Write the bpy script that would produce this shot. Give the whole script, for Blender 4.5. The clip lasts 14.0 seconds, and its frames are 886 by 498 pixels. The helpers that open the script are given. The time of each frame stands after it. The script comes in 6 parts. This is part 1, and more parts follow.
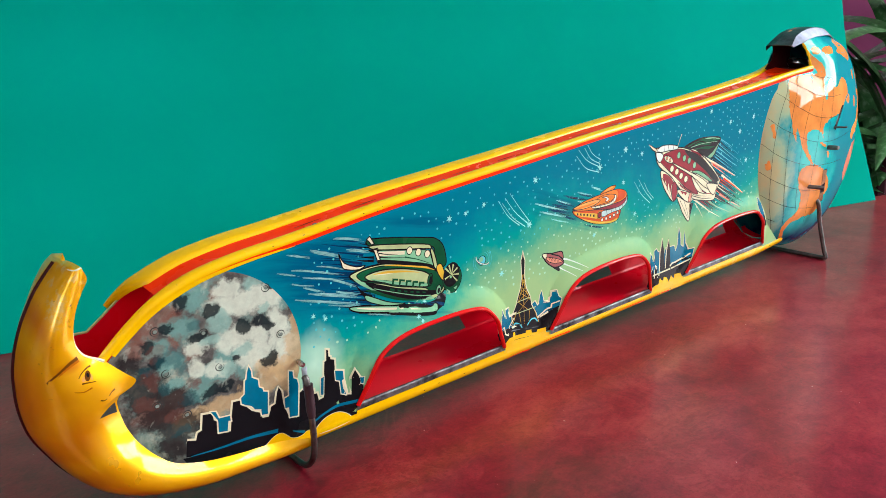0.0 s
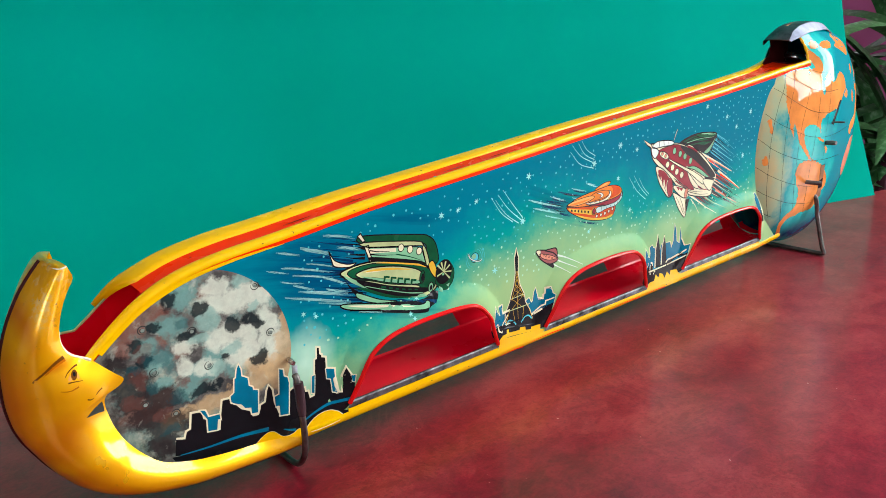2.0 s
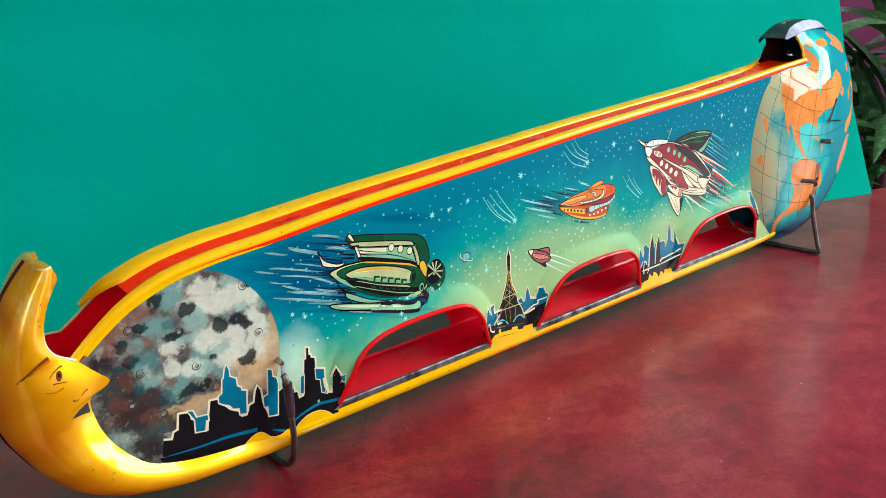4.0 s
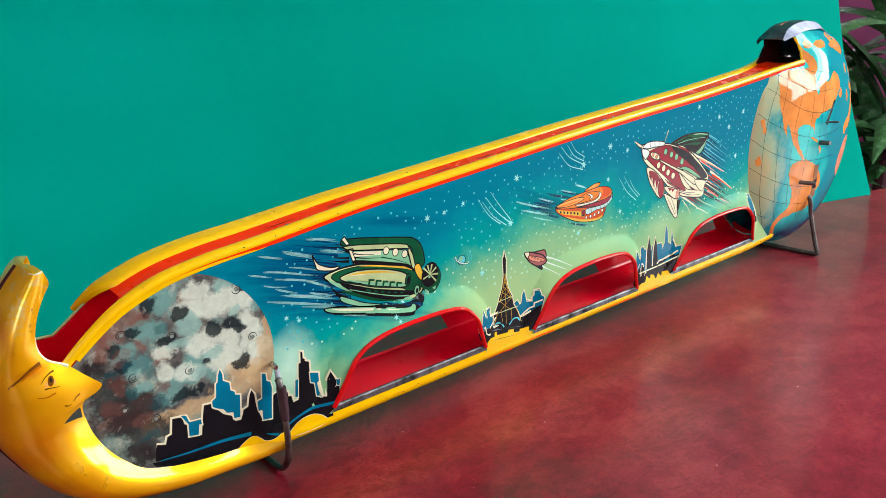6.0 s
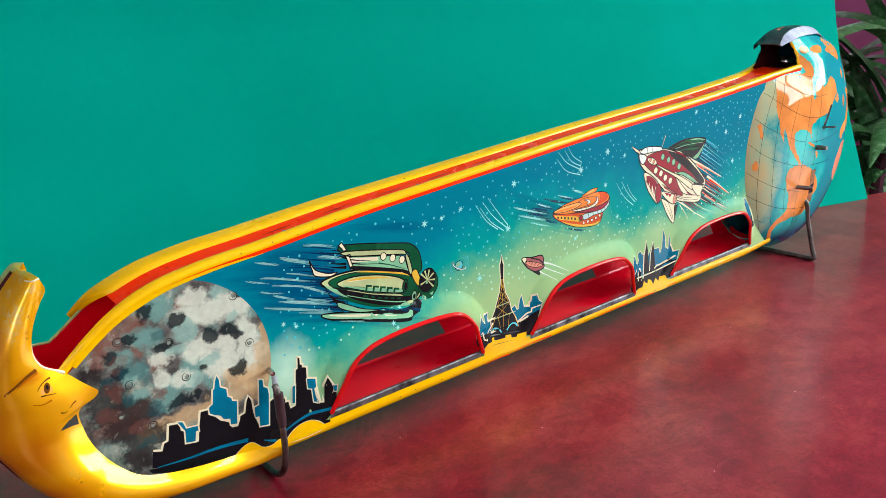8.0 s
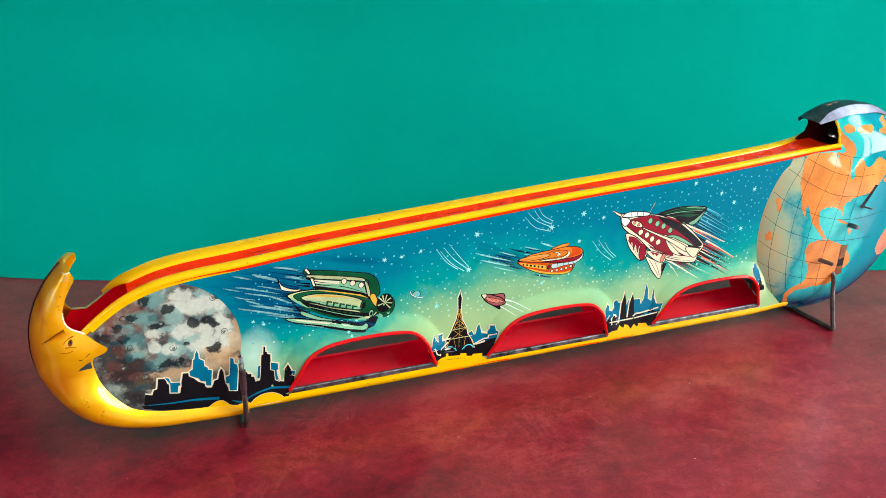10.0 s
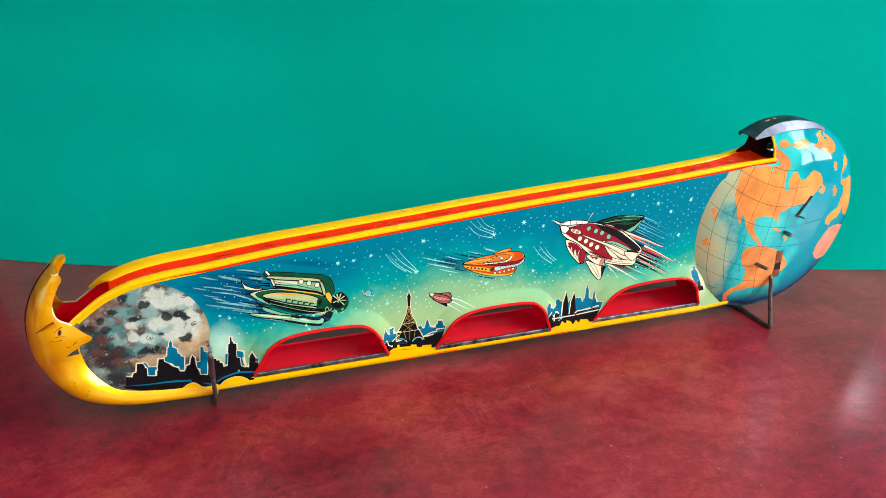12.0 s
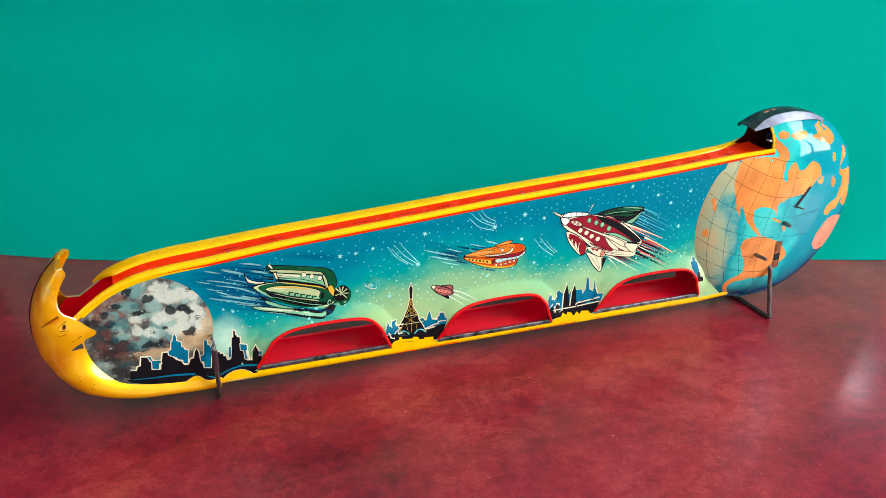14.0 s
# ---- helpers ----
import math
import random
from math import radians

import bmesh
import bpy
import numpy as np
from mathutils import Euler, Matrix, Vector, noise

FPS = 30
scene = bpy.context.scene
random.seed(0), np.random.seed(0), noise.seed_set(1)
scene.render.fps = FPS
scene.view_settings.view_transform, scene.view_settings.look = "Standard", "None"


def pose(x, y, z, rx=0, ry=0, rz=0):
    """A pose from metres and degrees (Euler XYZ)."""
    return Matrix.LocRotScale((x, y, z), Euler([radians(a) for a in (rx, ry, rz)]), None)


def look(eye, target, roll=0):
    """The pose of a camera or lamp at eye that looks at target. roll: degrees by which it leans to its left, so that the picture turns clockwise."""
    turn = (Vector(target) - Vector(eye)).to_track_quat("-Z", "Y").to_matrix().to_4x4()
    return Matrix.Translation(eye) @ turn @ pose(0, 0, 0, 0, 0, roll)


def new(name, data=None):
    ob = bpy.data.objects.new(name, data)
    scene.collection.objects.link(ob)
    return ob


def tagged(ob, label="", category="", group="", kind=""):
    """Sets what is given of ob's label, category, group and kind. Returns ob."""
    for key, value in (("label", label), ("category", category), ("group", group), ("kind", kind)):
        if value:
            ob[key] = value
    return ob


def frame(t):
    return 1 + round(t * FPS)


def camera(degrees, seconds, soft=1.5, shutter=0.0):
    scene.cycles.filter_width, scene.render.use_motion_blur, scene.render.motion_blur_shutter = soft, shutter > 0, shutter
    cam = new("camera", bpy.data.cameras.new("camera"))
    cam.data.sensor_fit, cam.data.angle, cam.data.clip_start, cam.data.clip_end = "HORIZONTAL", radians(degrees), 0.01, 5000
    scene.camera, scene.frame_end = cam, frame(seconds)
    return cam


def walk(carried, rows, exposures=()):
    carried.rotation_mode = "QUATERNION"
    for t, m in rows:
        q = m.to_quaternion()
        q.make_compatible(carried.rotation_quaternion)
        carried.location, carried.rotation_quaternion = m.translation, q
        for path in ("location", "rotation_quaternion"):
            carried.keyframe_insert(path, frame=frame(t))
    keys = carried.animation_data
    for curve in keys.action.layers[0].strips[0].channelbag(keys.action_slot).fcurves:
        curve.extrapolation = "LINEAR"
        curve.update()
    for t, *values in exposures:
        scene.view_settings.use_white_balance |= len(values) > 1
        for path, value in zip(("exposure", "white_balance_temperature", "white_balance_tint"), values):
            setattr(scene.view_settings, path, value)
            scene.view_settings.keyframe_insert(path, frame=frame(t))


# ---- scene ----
cam = camera(59.10, 14.0, 0.8)
PATH = [
    (0, (-0.0268, -0.2406, 0.1780), (0.5901, 0.4858, -0.1250), -1.02),
    (0.5, (-0.0256, -0.2407, 0.1780), (0.5900, 0.4859, -0.1271), -1.02),
    (1, (-0.0236, -0.2416, 0.1776), (0.5899, 0.4869, -0.1273), -1.20),
    (1.5, (-0.0229, -0.2412, 0.1788), (0.5909, 0.4850, -0.1307), -1.09),
    (2, (-0.0223, -0.2417, 0.1780), (0.5915, 0.4850, -0.1306), -1.17),
    (2.5, (-0.0227, -0.2426, 0.1782), (0.5906, 0.4839, -0.1317), -1.19),
    (3, (-0.0207, -0.2426, 0.1780), (0.5920, 0.4839, -0.1330), -1.14),
    (5.5, (-0.0167, -0.2433, 0.1798), (0.5960, 0.4820, -0.1341), -1.14),
    (6, (-0.0154, -0.2432, 0.1798), (0.5965, 0.4829, -0.1338), -1.12),
    (6.5, (-0.0144, -0.2442, 0.1792), (0.5963, 0.4838, -0.1323), -1.22),
    (7, (-0.0145, -0.2439, 0.1794), (0.5967, 0.4838, -0.1321), -1.23),
    (7.5, (-0.0149, -0.2416, 0.1799), (0.6005, 0.4822, -0.1321), -1.00),
    (8, (-0.0150, -0.2430, 0.1808), (0.6000, 0.4821, -0.1291), -1.07),
    (8.2, (-0.0140, -0.2425, 0.1848), (0.6006, 0.4800, -0.1318), -0.63),
    (10.3, (0.0665, -0.3624, 0.2696), (0.4181, 0.4780, -0.1429), 2.91),
    (10.5, (0.0734, -0.3689, 0.2749), (0.4103, 0.4730, -0.1467), 2.21),
    (11, (0.0775, -0.3768, 0.2896), (0.3990, 0.4491, -0.1735), 1.14),
    (11.5, (0.0681, -0.3884, 0.3001), (0.3999, 0.4610, -0.1103), 2.44),
    (12, (0.0826, -0.3968, 0.3052), (0.4256, 0.4302, -0.1402), 3.83),
    (12.5, (0.0805, -0.4017, 0.3035), (0.4154, 0.4203, -0.1571), 3.60),
    (13, (0.0800, -0.3966, 0.3059), (0.4230, 0.4217, -0.1554), 3.78),
    (13.5, (0.0792, -0.3981, 0.3063), (0.4229, 0.4225, -0.1501), 3.68),
    (14, (0.0794, -0.3978, 0.3059), (0.4245, 0.4240, -0.1475), 3.60),
]
walk(cam, [(t, look(eye, target, roll)) for t, eye, target, roll in PATH], [(0.0, -0.13), (8.2, -0.13), (10.3, 0.02), (14.0, 0.02)])
# ---------------------------------------------------------------- light
ROOM = (-1.4, 1.75, -2.0, 1.6, -0.74, 1.95)      # x0 x1 y0 y1 z0 z1 of the room; the table top lies at z = 0
WINDOW_A, WINDOW_B = (-1.42, -0.45, 0.10, 1.60), (0.50, 1.12, 0.36, 0.61)      # y0 y1 z0 z1 of two windows in the east wall
WINDOW_C = (-1.5, -0.5, 0.40, 1.75)              # and of one in the west wall


def sky_lamp(name, wall_x, span, power, colour):
    """Daylight in a window's opening."""
    y0, y1, z0, z1 = span
    data = bpy.data.lights.new(name, "AREA")
    data.shape, data.size, data.size_y, data.energy, data.color = "RECTANGLE", y1 - y0, z1 - z0, power, colour
    ob = new(name, data)
    middle = Vector((wall_x, (y0 + y1) / 2, (z0 + z1) / 2))
    ob.matrix_world = look(middle, (0, middle.y, middle.z))


world = bpy.data.worlds.new("world")
scene.world = world
world.use_nodes = True
sky = world.node_tree.nodes.new("ShaderNodeTexSky")
sky.sky_type, sky.sun_disc, sky.sun_elevation, sky.sun_rotation = "NISHITA", False, radians(40), radians(60)
world.node_tree.links.new(sky.outputs[0], world.node_tree.nodes["Background"].inputs[0])
world.node_tree.nodes["Background"].inputs[1].default_value = 0.1
sky_lamp("daylight_front", ROOM[1] + 0.02, WINDOW_A, 92, (0.93, 0.98, 1.0))
sky_lamp("daylight_back", ROOM[1] + 0.02, WINDOW_B, 3.0, (0.82, 0.9, 1.0))
sky_lamp("daylight_west", ROOM[0] - 0.02, WINDOW_C, 21, (0.93, 0.98, 1.0))


# ---------------------------------------------------------------- materials
def srgb(r, g, b):
    return tuple((v / 255 / 12.92 if v < 10 else ((v / 255 + 0.055) / 1.055) ** 2.4) for v in (r, g, b)) + (1.0,)


class Nodes:
    """A short way to write node trees."""

    def __init__(self, name):
        self.mat = bpy.data.materials.new(name)
        self.mat.use_nodes = True
        self.tree = self.mat.node_tree
        self.bsdf = self.tree.nodes["Principled BSDF"]
        self.coord = self.tree.nodes.new("ShaderNodeTexCoord").outputs["Object"]

    def add(self, kind, values=(), **props):
        node = self.tree.nodes.new("ShaderNode" + kind)
        for key, value in props.items():
            if key == "operation":
                node.operation = value
            elif key == "blend_type":
                node.blend_type = value
            elif key == "data_type":
                node.data_type = value
            elif key == "feature":
                node.feature = value
        for key, value in dict(values).items():
            self.put(node.inputs[key], value)
        return node

    def put(self, socket, value):
        if isinstance(value, bpy.types.NodeSocket):
            self.tree.links.new(value, socket)
        else:
            socket.default_value = value

    def noise(self, scale, detail=4.0, rough=0.55, warp=0.0, at=None):
        return self.add("TexNoise", {"Vector": at or self.coord, "Scale": scale, "Detail": detail, "Roughness": rough, "Distortion": warp}).outputs["Fac"]

    def scaled(self, x, y, z):
        return self.add("Mapping", {"Vector": self.coord, "Scale": (x, y, z)}).outputs[0]

    def ramp(self, fac, *stops):
        node = self.add("ValToRGB", {"Fac": fac})
        while len(node.color_ramp.elements) < len(stops):
            node.color_ramp.elements.new(0.5)
        for el, (place, colour) in zip(node.color_ramp.elements, stops):
            el.position, el.color = place, colour
        return node.outputs[0]

    def mix(self, fac, a, b, blend="MIX"):
        node = self.add("MixRGB", {"Fac": fac, "Color1": a, "Color2": b}, blend_type=blend)
        return node.outputs[0]

    def math(self, op, a, b=0.0):
        node = self.add("Math", operation=op)
        self.put(node.inputs[0], a), self.put(node.inputs[1], b)
        return node.outputs[0]

    def axes(self):
        return self.add("SeparateXYZ", {"Vector": self.coord}).outputs

    def bump(self, height, strength, distance=0.001):
        self.put(self.bsdf.inputs["Normal"], self.add("Bump", {"Height": height, "Strength": strength, "Distance": distance}).outputs[0])

    def done(self, colour=None, rough=None, metal=0.0, coat=0.0, coat_rough=0.035):
        for key, value in (("Base Color", colour), ("Roughness", rough), ("Metallic", metal), ("Coat Weight", coat), ("Coat Roughness", coat_rough)):
            if value is not None:
                self.put(self.bsdf.inputs[key], value)
        return self.mat


def grey(v):
    return (v, v, v, 1.0)


def litho(name, colour, vary=0.12, wear=0.0, rough=0.22, coat=0.06, gloss=0.1):
    """Lithographed tin: an even printed colour under a clear varnish, with fine mottling and a few chips to bare metal."""
    n = Nodes(name)
    dark = tuple(c * (1 - vary * 2) for c in colour[:3]) + (1.0,)
    light = tuple(min(1.0, c * (1 + vary)) for c in colour[:3]) + (1.0,)
    base = n.ramp(n.noise(70, 5), (0.3, dark), (0.7, light))
    if wear:
        chip = n.ramp(n.noise(420, 3, 0.7), (0.70 - wear, grey(0)), (0.72 - wear, grey(1)))
        patch = n.ramp(n.noise(38, 2), (0.55, grey(0)), (0.62, grey(1)))
        base = n.mix(n.math("MULTIPLY", chip, patch), base, (0.07, 0.05, 0.04, 1))
    n.bump(n.noise(160, 3), 0.05, 0.0006)
    n.put(n.bsdf.inputs["Specular IOR Level"], gloss)
    return n.done(base, n.ramp(n.noise(30, 4), (0.3, grey(rough - 0.06)), (0.7, grey(rough + 0.08))), 0.0, coat)


MAT = {}
MAT["yellow"] = litho("yellow_litho_tin", srgb(255, 195, 0), 0.03, 0.02, 0.22, 0.24, 0.12)


ORANGE_SHADING = ((14.0, 62, 5.5, 24), (17, 43, 6, 12), (25, 50, 9, 11), (25, 30, 7, 7), (37, 22, 10, 4.5), (52, 18, 13, 3.6), (76, 13.6, 24, 2.6), (20.5, 88, 3.4, 11), (26, 74, 6, 2.2))   # centres and radii of orange print tint and rim shade, both put into the colour


def lacquer(name, colour, shade):
    """Clear yellow lacquer on tin: glossy, with scattered nicks; print tint and shade along rim, cheek and brow are put
    into the colour as orange.
    """
    n = Nodes(name)
    x, y, z = n.axes()
    base = n.ramp(n.noise(60, 5), (0.3, tuple(c * 0.92 for c in colour[:3]) + (1.0,)), (0.7, colour))
    for cx, cz, rx, rz in ORANGE_SHADING:
        far = n.math("SQRT", n.math("ADD", n.math("POWER", n.math("MULTIPLY", n.math("SUBTRACT", x, cx / 1000), 1000 / rx), 2.0), n.math("POWER", n.math("MULTIPLY", n.math("SUBTRACT", z, cz / 1000), 1000 / rz), 2.0)))
        base = n.mix(n.ramp(n.math("ADD", far, n.math("MULTIPLY", n.math("SUBTRACT", n.noise(180, 3), 0.5), 0.3)), (0.1, grey(0.6)), (1.35, grey(0))), base, shade)
    chip = n.ramp(n.noise(520, 3, 0.7), (0.70, grey(0)), (0.73, grey(1)))
    patch = n.ramp(n.noise(60, 2), (0.54, grey(0)), (0.60, grey(1)))
    base = n.mix(n.math("MULTIPLY", chip, patch), base, srgb(90, 60, 20))
    worn = n.math("MULTIPLY", n.ramp(n.noise(55, 6, 0.7), (0.55, grey(0)), (0.61, grey(0.55))), n.ramp(n.math("MULTIPLY", z, 8.0), (0.60, grey(0)), (0.76, grey(1))))
    base = n.mix(worn, base, srgb(226, 206, 150))
    scuff = n.math("MULTIPLY", n.ramp(n.noise(210, 4, 0.75), (0.64, grey(0)), (0.68, grey(0.4))), n.ramp(n.noise(30, 2), (0.5, grey(0)), (0.62, grey(1))))
    base = n.mix(scuff, base, srgb(150, 88, 20))
    n.bump(n.noise(70, 2), 0.05, 0.0006)
    n.put(n.bsdf.inputs["Specular IOR Level"], 0.12)
    return n.done(base, n.ramp(n.noise(40, 4), (0.3, grey(0.26)), (0.7, grey(0.36))), 0.5, 0.7, 0.07)


MAT["lacquer"] = lacquer("yellow_lacquer_on_tin", srgb(255, 184, 0), srgb(206, 84, 0))
MAT["red"] = litho("red_litho_tin", srgb(255, 48, 4), 0.03, 0.02, 0.24, 0.05, 0.06)
MAT["rim_red"] = litho("rim_red_litho_tin", srgb(228, 20, 22), 0.05, 0.02, 0.24, 0.2, 0.12)
MAT["deep_red"] = litho("deep_red_litho_tin", srgb(255, 6, 42), 0.03, 0.0, 0.3, 0.25, 0.12)
MAT["cream"] = litho("cream_print", srgb(232, 224, 190), 0.05)
MAT["white"] = litho("white_print", srgb(226, 236, 226), 0.03)
MAT["ink"] = litho("black_print", srgb(22, 22, 26), 0.1)
MAT["maroon"] = litho("maroon_print", srgb(150, 30, 46), 0.15)
MAT["orange"] = litho("orange_print", srgb(236, 130, 40), 0.1)
MAT["gold"] = litho("gold_print", srgb(226, 180, 60), 0.08)
MAT["green"] = litho("green_print", srgb(14, 84, 52), 0.2)
MAT["pale_green"] = litho("pale_green_print", srgb(132, 192, 150), 0.12)
MAT["straw"] = litho("straw_print", srgb(190, 202, 146), 0.14)
MAT["blue"] = litho("blue_print", srgb(0, 110, 142), 0.12)
MAT["sky_blue"] = litho("light_blue_print", srgb(90, 200, 215), 0.1)
MAT["land"] = litho("orange_land_print", srgb(244, 148, 74), 0.16, 0.0, 0.22, 0.48, 0.0)
MAT["rose"] = litho("rose_land_print", srgb(232, 146, 118), 0.16, 0.0, 0.22, 0.48, 0.0)
MAT["star_dot"] = litho("dim_star_dot_print", srgb(78, 192, 200), 0.08)
MAT["pale_dot"] = litho("pale_green_dot_print", srgb(176, 222, 190), 0.06)
MAT["navy"] = litho("deep_blue_print", srgb(0, 52, 92), 0.15)
MAT["brush"] = litho("pale_brush_print", srgb(132, 194, 192), 0.14)
MAT["brick"] = litho("brick_rose_print", srgb(168, 92, 92), 0.15)
MAT["vermilion"] = litho("vermilion_print", srgb(214, 78, 24), 0.12)
MAT["apricot"] = litho("apricot_print", srgb(244, 170, 84), 0.1)
MAT["frost"] = litho("frosted_pale_print", srgb(190, 214, 206), 0.08)
MAT["star"] = litho("pale_star_print", srgb(150, 226, 220), 0.05)


def paper_green():
    n = Nodes("green_card")
    base = n.ramp(n.noise(6, 3), (0.3, srgb(0, 150, 129)), (0.7, srgb(0, 157, 138)))
    base = n.mix(n.math("MULTIPLY", n.noise(900, 2), 0.12), base, srgb(0, 120, 104))
    n.bump(n.noise(1400, 2), 0.10, 0.0003)
    n.put(n.bsdf.inputs["Specular IOR Level"], 0.005)
    return n.done(base, 0.75)


def leatherette():
    """Dark crimson mottled tabletop: soft cloudy drifts, thin paler veins, tiny pale specks and a satin sheen."""
    n = Nodes("red_leatherette")
    at = n.scaled(1.0, 1.35, 1.0)
    drift = n.noise(7, 6, 0.6, 0.8, at)
    fine = n.noise(75, 9, 0.8, 0.4, at)
    both = n.math("ADD", n.math("MULTIPLY", drift, 0.5), n.math("MULTIPLY", fine, 0.5))
    base = n.ramp(both, (0.37, srgb(90, 6, 25)), (0.46, srgb(126, 13, 36)), (0.53, srgb(148, 25, 44)), (0.62, srgb(172, 57, 62)))
    vein = n.math("ABSOLUTE", n.math("SUBTRACT", n.noise(16, 7, 0.72, 1.2, at), 0.5))
    patch = n.ramp(n.noise(11, 3), (0.45, grey(0)), (0.62, grey(0.22)))
    base = n.mix(n.math("MULTIPLY", n.ramp(vein, (0.0, grey(1)), (0.035, grey(0))), patch), base, srgb(196, 84, 78))
    base = n.mix(n.ramp(n.noise(520, 3, 0.75), (0.35, grey(0.3)), (0.5, grey(0))), base, srgb(70, 6, 18))
    base = n.mix(n.ramp(n.noise(420, 1, 0.5), (0.795, grey(0)), (0.815, grey(0.8))), base, srgb(226, 190, 180))
    n.bump(n.math("ADD", n.math("MULTIPLY", n.noise(800, 3), 0.6), n.noise(60, 4)), 0.12, 0.0006)
    n.put(n.bsdf.inputs["Specular IOR Level"], 0.42)
    return n.done(base, n.ramp(n.noise(20, 5), (0.3, grey(0.36)), (0.7, grey(0.48))), 0.0, 0.36, n.ramp(n.noise(24, 5), (0.3, grey(0.12)), (0.7, grey(0.23))))


SMUDGES = ((114, 85, 24, 13, 0.2), (124, 73, 22, 12, 0.25), (128, 80, 26, 18, 0.28), (150, 58, 32, 5, 0.28), (166, 92, 22, 3, 0.2), (256, 81, 28, 9, 0.35), (396, 80, 20, 15, 0.5), (372, 66, 18, 6, 0.5))

PALE_GLOWS = ((112, 45, 15, 19, 0.85, (206, 240, 216)), (447, 36, 16, 24, 0.7, (226, 228, 190)), (232, 48, 20, 14, 0.2, (176, 206, 150)), (350, 52, 18, 16, 0.4, (186, 216, 162)))   # soft pale glows put into the sky's base colour


def panel_sky():
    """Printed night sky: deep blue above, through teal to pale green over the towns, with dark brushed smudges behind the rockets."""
    n = Nodes("night_sky_print")
    x, y, z = n.axes()
    drift = n.math("MULTIPLY", n.math("SUBTRACT", n.noise(26, 4), 0.5), 0.034)
    drift = n.math("ADD", drift, n.math("MULTIPLY", n.math("SUBTRACT", n.noise(150, 4, 0.7), 0.5), 0.014))
    edge = n.ramp(n.math("MULTIPLY", x, 2.0), (0.20, grey(0.46)), (0.33, grey(0.54)), (0.40, grey(0.65)), (0.46, grey(0.73)), (0.53, grey(0.75)), (0.62, grey(0.69)), (0.72, grey(0.63)), (0.80, grey(0.58)), (0.92, grey(0.68)))
    at = n.math("ADD", n.math("MULTIPLY", n.math("ADD", z, drift), 20.0), n.math("SUBTRACT", 0.5, n.math("MULTIPLY", edge, 2.0)))
    base = n.ramp(at, (0.0, srgb(158, 194, 134)), (0.3, srgb(126, 184, 138)), (0.46, srgb(70, 168, 140)), (0.60, srgb(0, 151, 144)), (0.80, srgb(0, 137, 147)), (1.0, srgb(0, 119, 141)))
    for sx, sz, rx, rz, lean in SMUDGES:
        u = n.math("SUBTRACT", x, sx / 1000)
        w = n.math("SUBTRACT", n.math("SUBTRACT", z, sz / 1000), n.math("MULTIPLY", u, -lean))
        brush = n.noise(1.0, 3, 0.6, 0.0, n.add("CombineXYZ", {"X": n.math("MULTIPLY", u, 40.0), "Y": n.math("MULTIPLY", w, 420.0), "Z": sx / 10}).outputs[0])
        far = n.math("SQRT", n.math("ADD", n.math("POWER", n.math("MULTIPLY", u, 1000 / rx), 2.0), n.math("POWER", n.math("MULTIPLY", w, 1000 / rz), 2.0)))
        mask = n.ramp(n.math("ADD", far, n.math("MULTIPLY", n.math("SUBTRACT", brush, 0.5), 1.6)), (0.35, grey(0.55)), (1.05, grey(0)))
        base = n.mix(mask, base, srgb(0, 74, 114))
    # pale glow patches, mixed into the panel's base colour
    for sx, sz, rx, rz, strength, colour in PALE_GLOWS:
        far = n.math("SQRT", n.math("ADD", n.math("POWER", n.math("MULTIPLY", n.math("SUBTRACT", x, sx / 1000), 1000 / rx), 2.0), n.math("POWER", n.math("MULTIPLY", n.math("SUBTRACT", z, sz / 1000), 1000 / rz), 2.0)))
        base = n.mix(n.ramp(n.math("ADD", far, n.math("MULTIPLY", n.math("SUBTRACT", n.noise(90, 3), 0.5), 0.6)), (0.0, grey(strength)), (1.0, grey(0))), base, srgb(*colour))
    n.bump(n.noise(160, 3), 0.05, 0.0006)
    n.put(n.bsdf.inputs["Specular IOR Level"], 0.02)
    return n.done(base, 0.25, 0.0, 0.012)


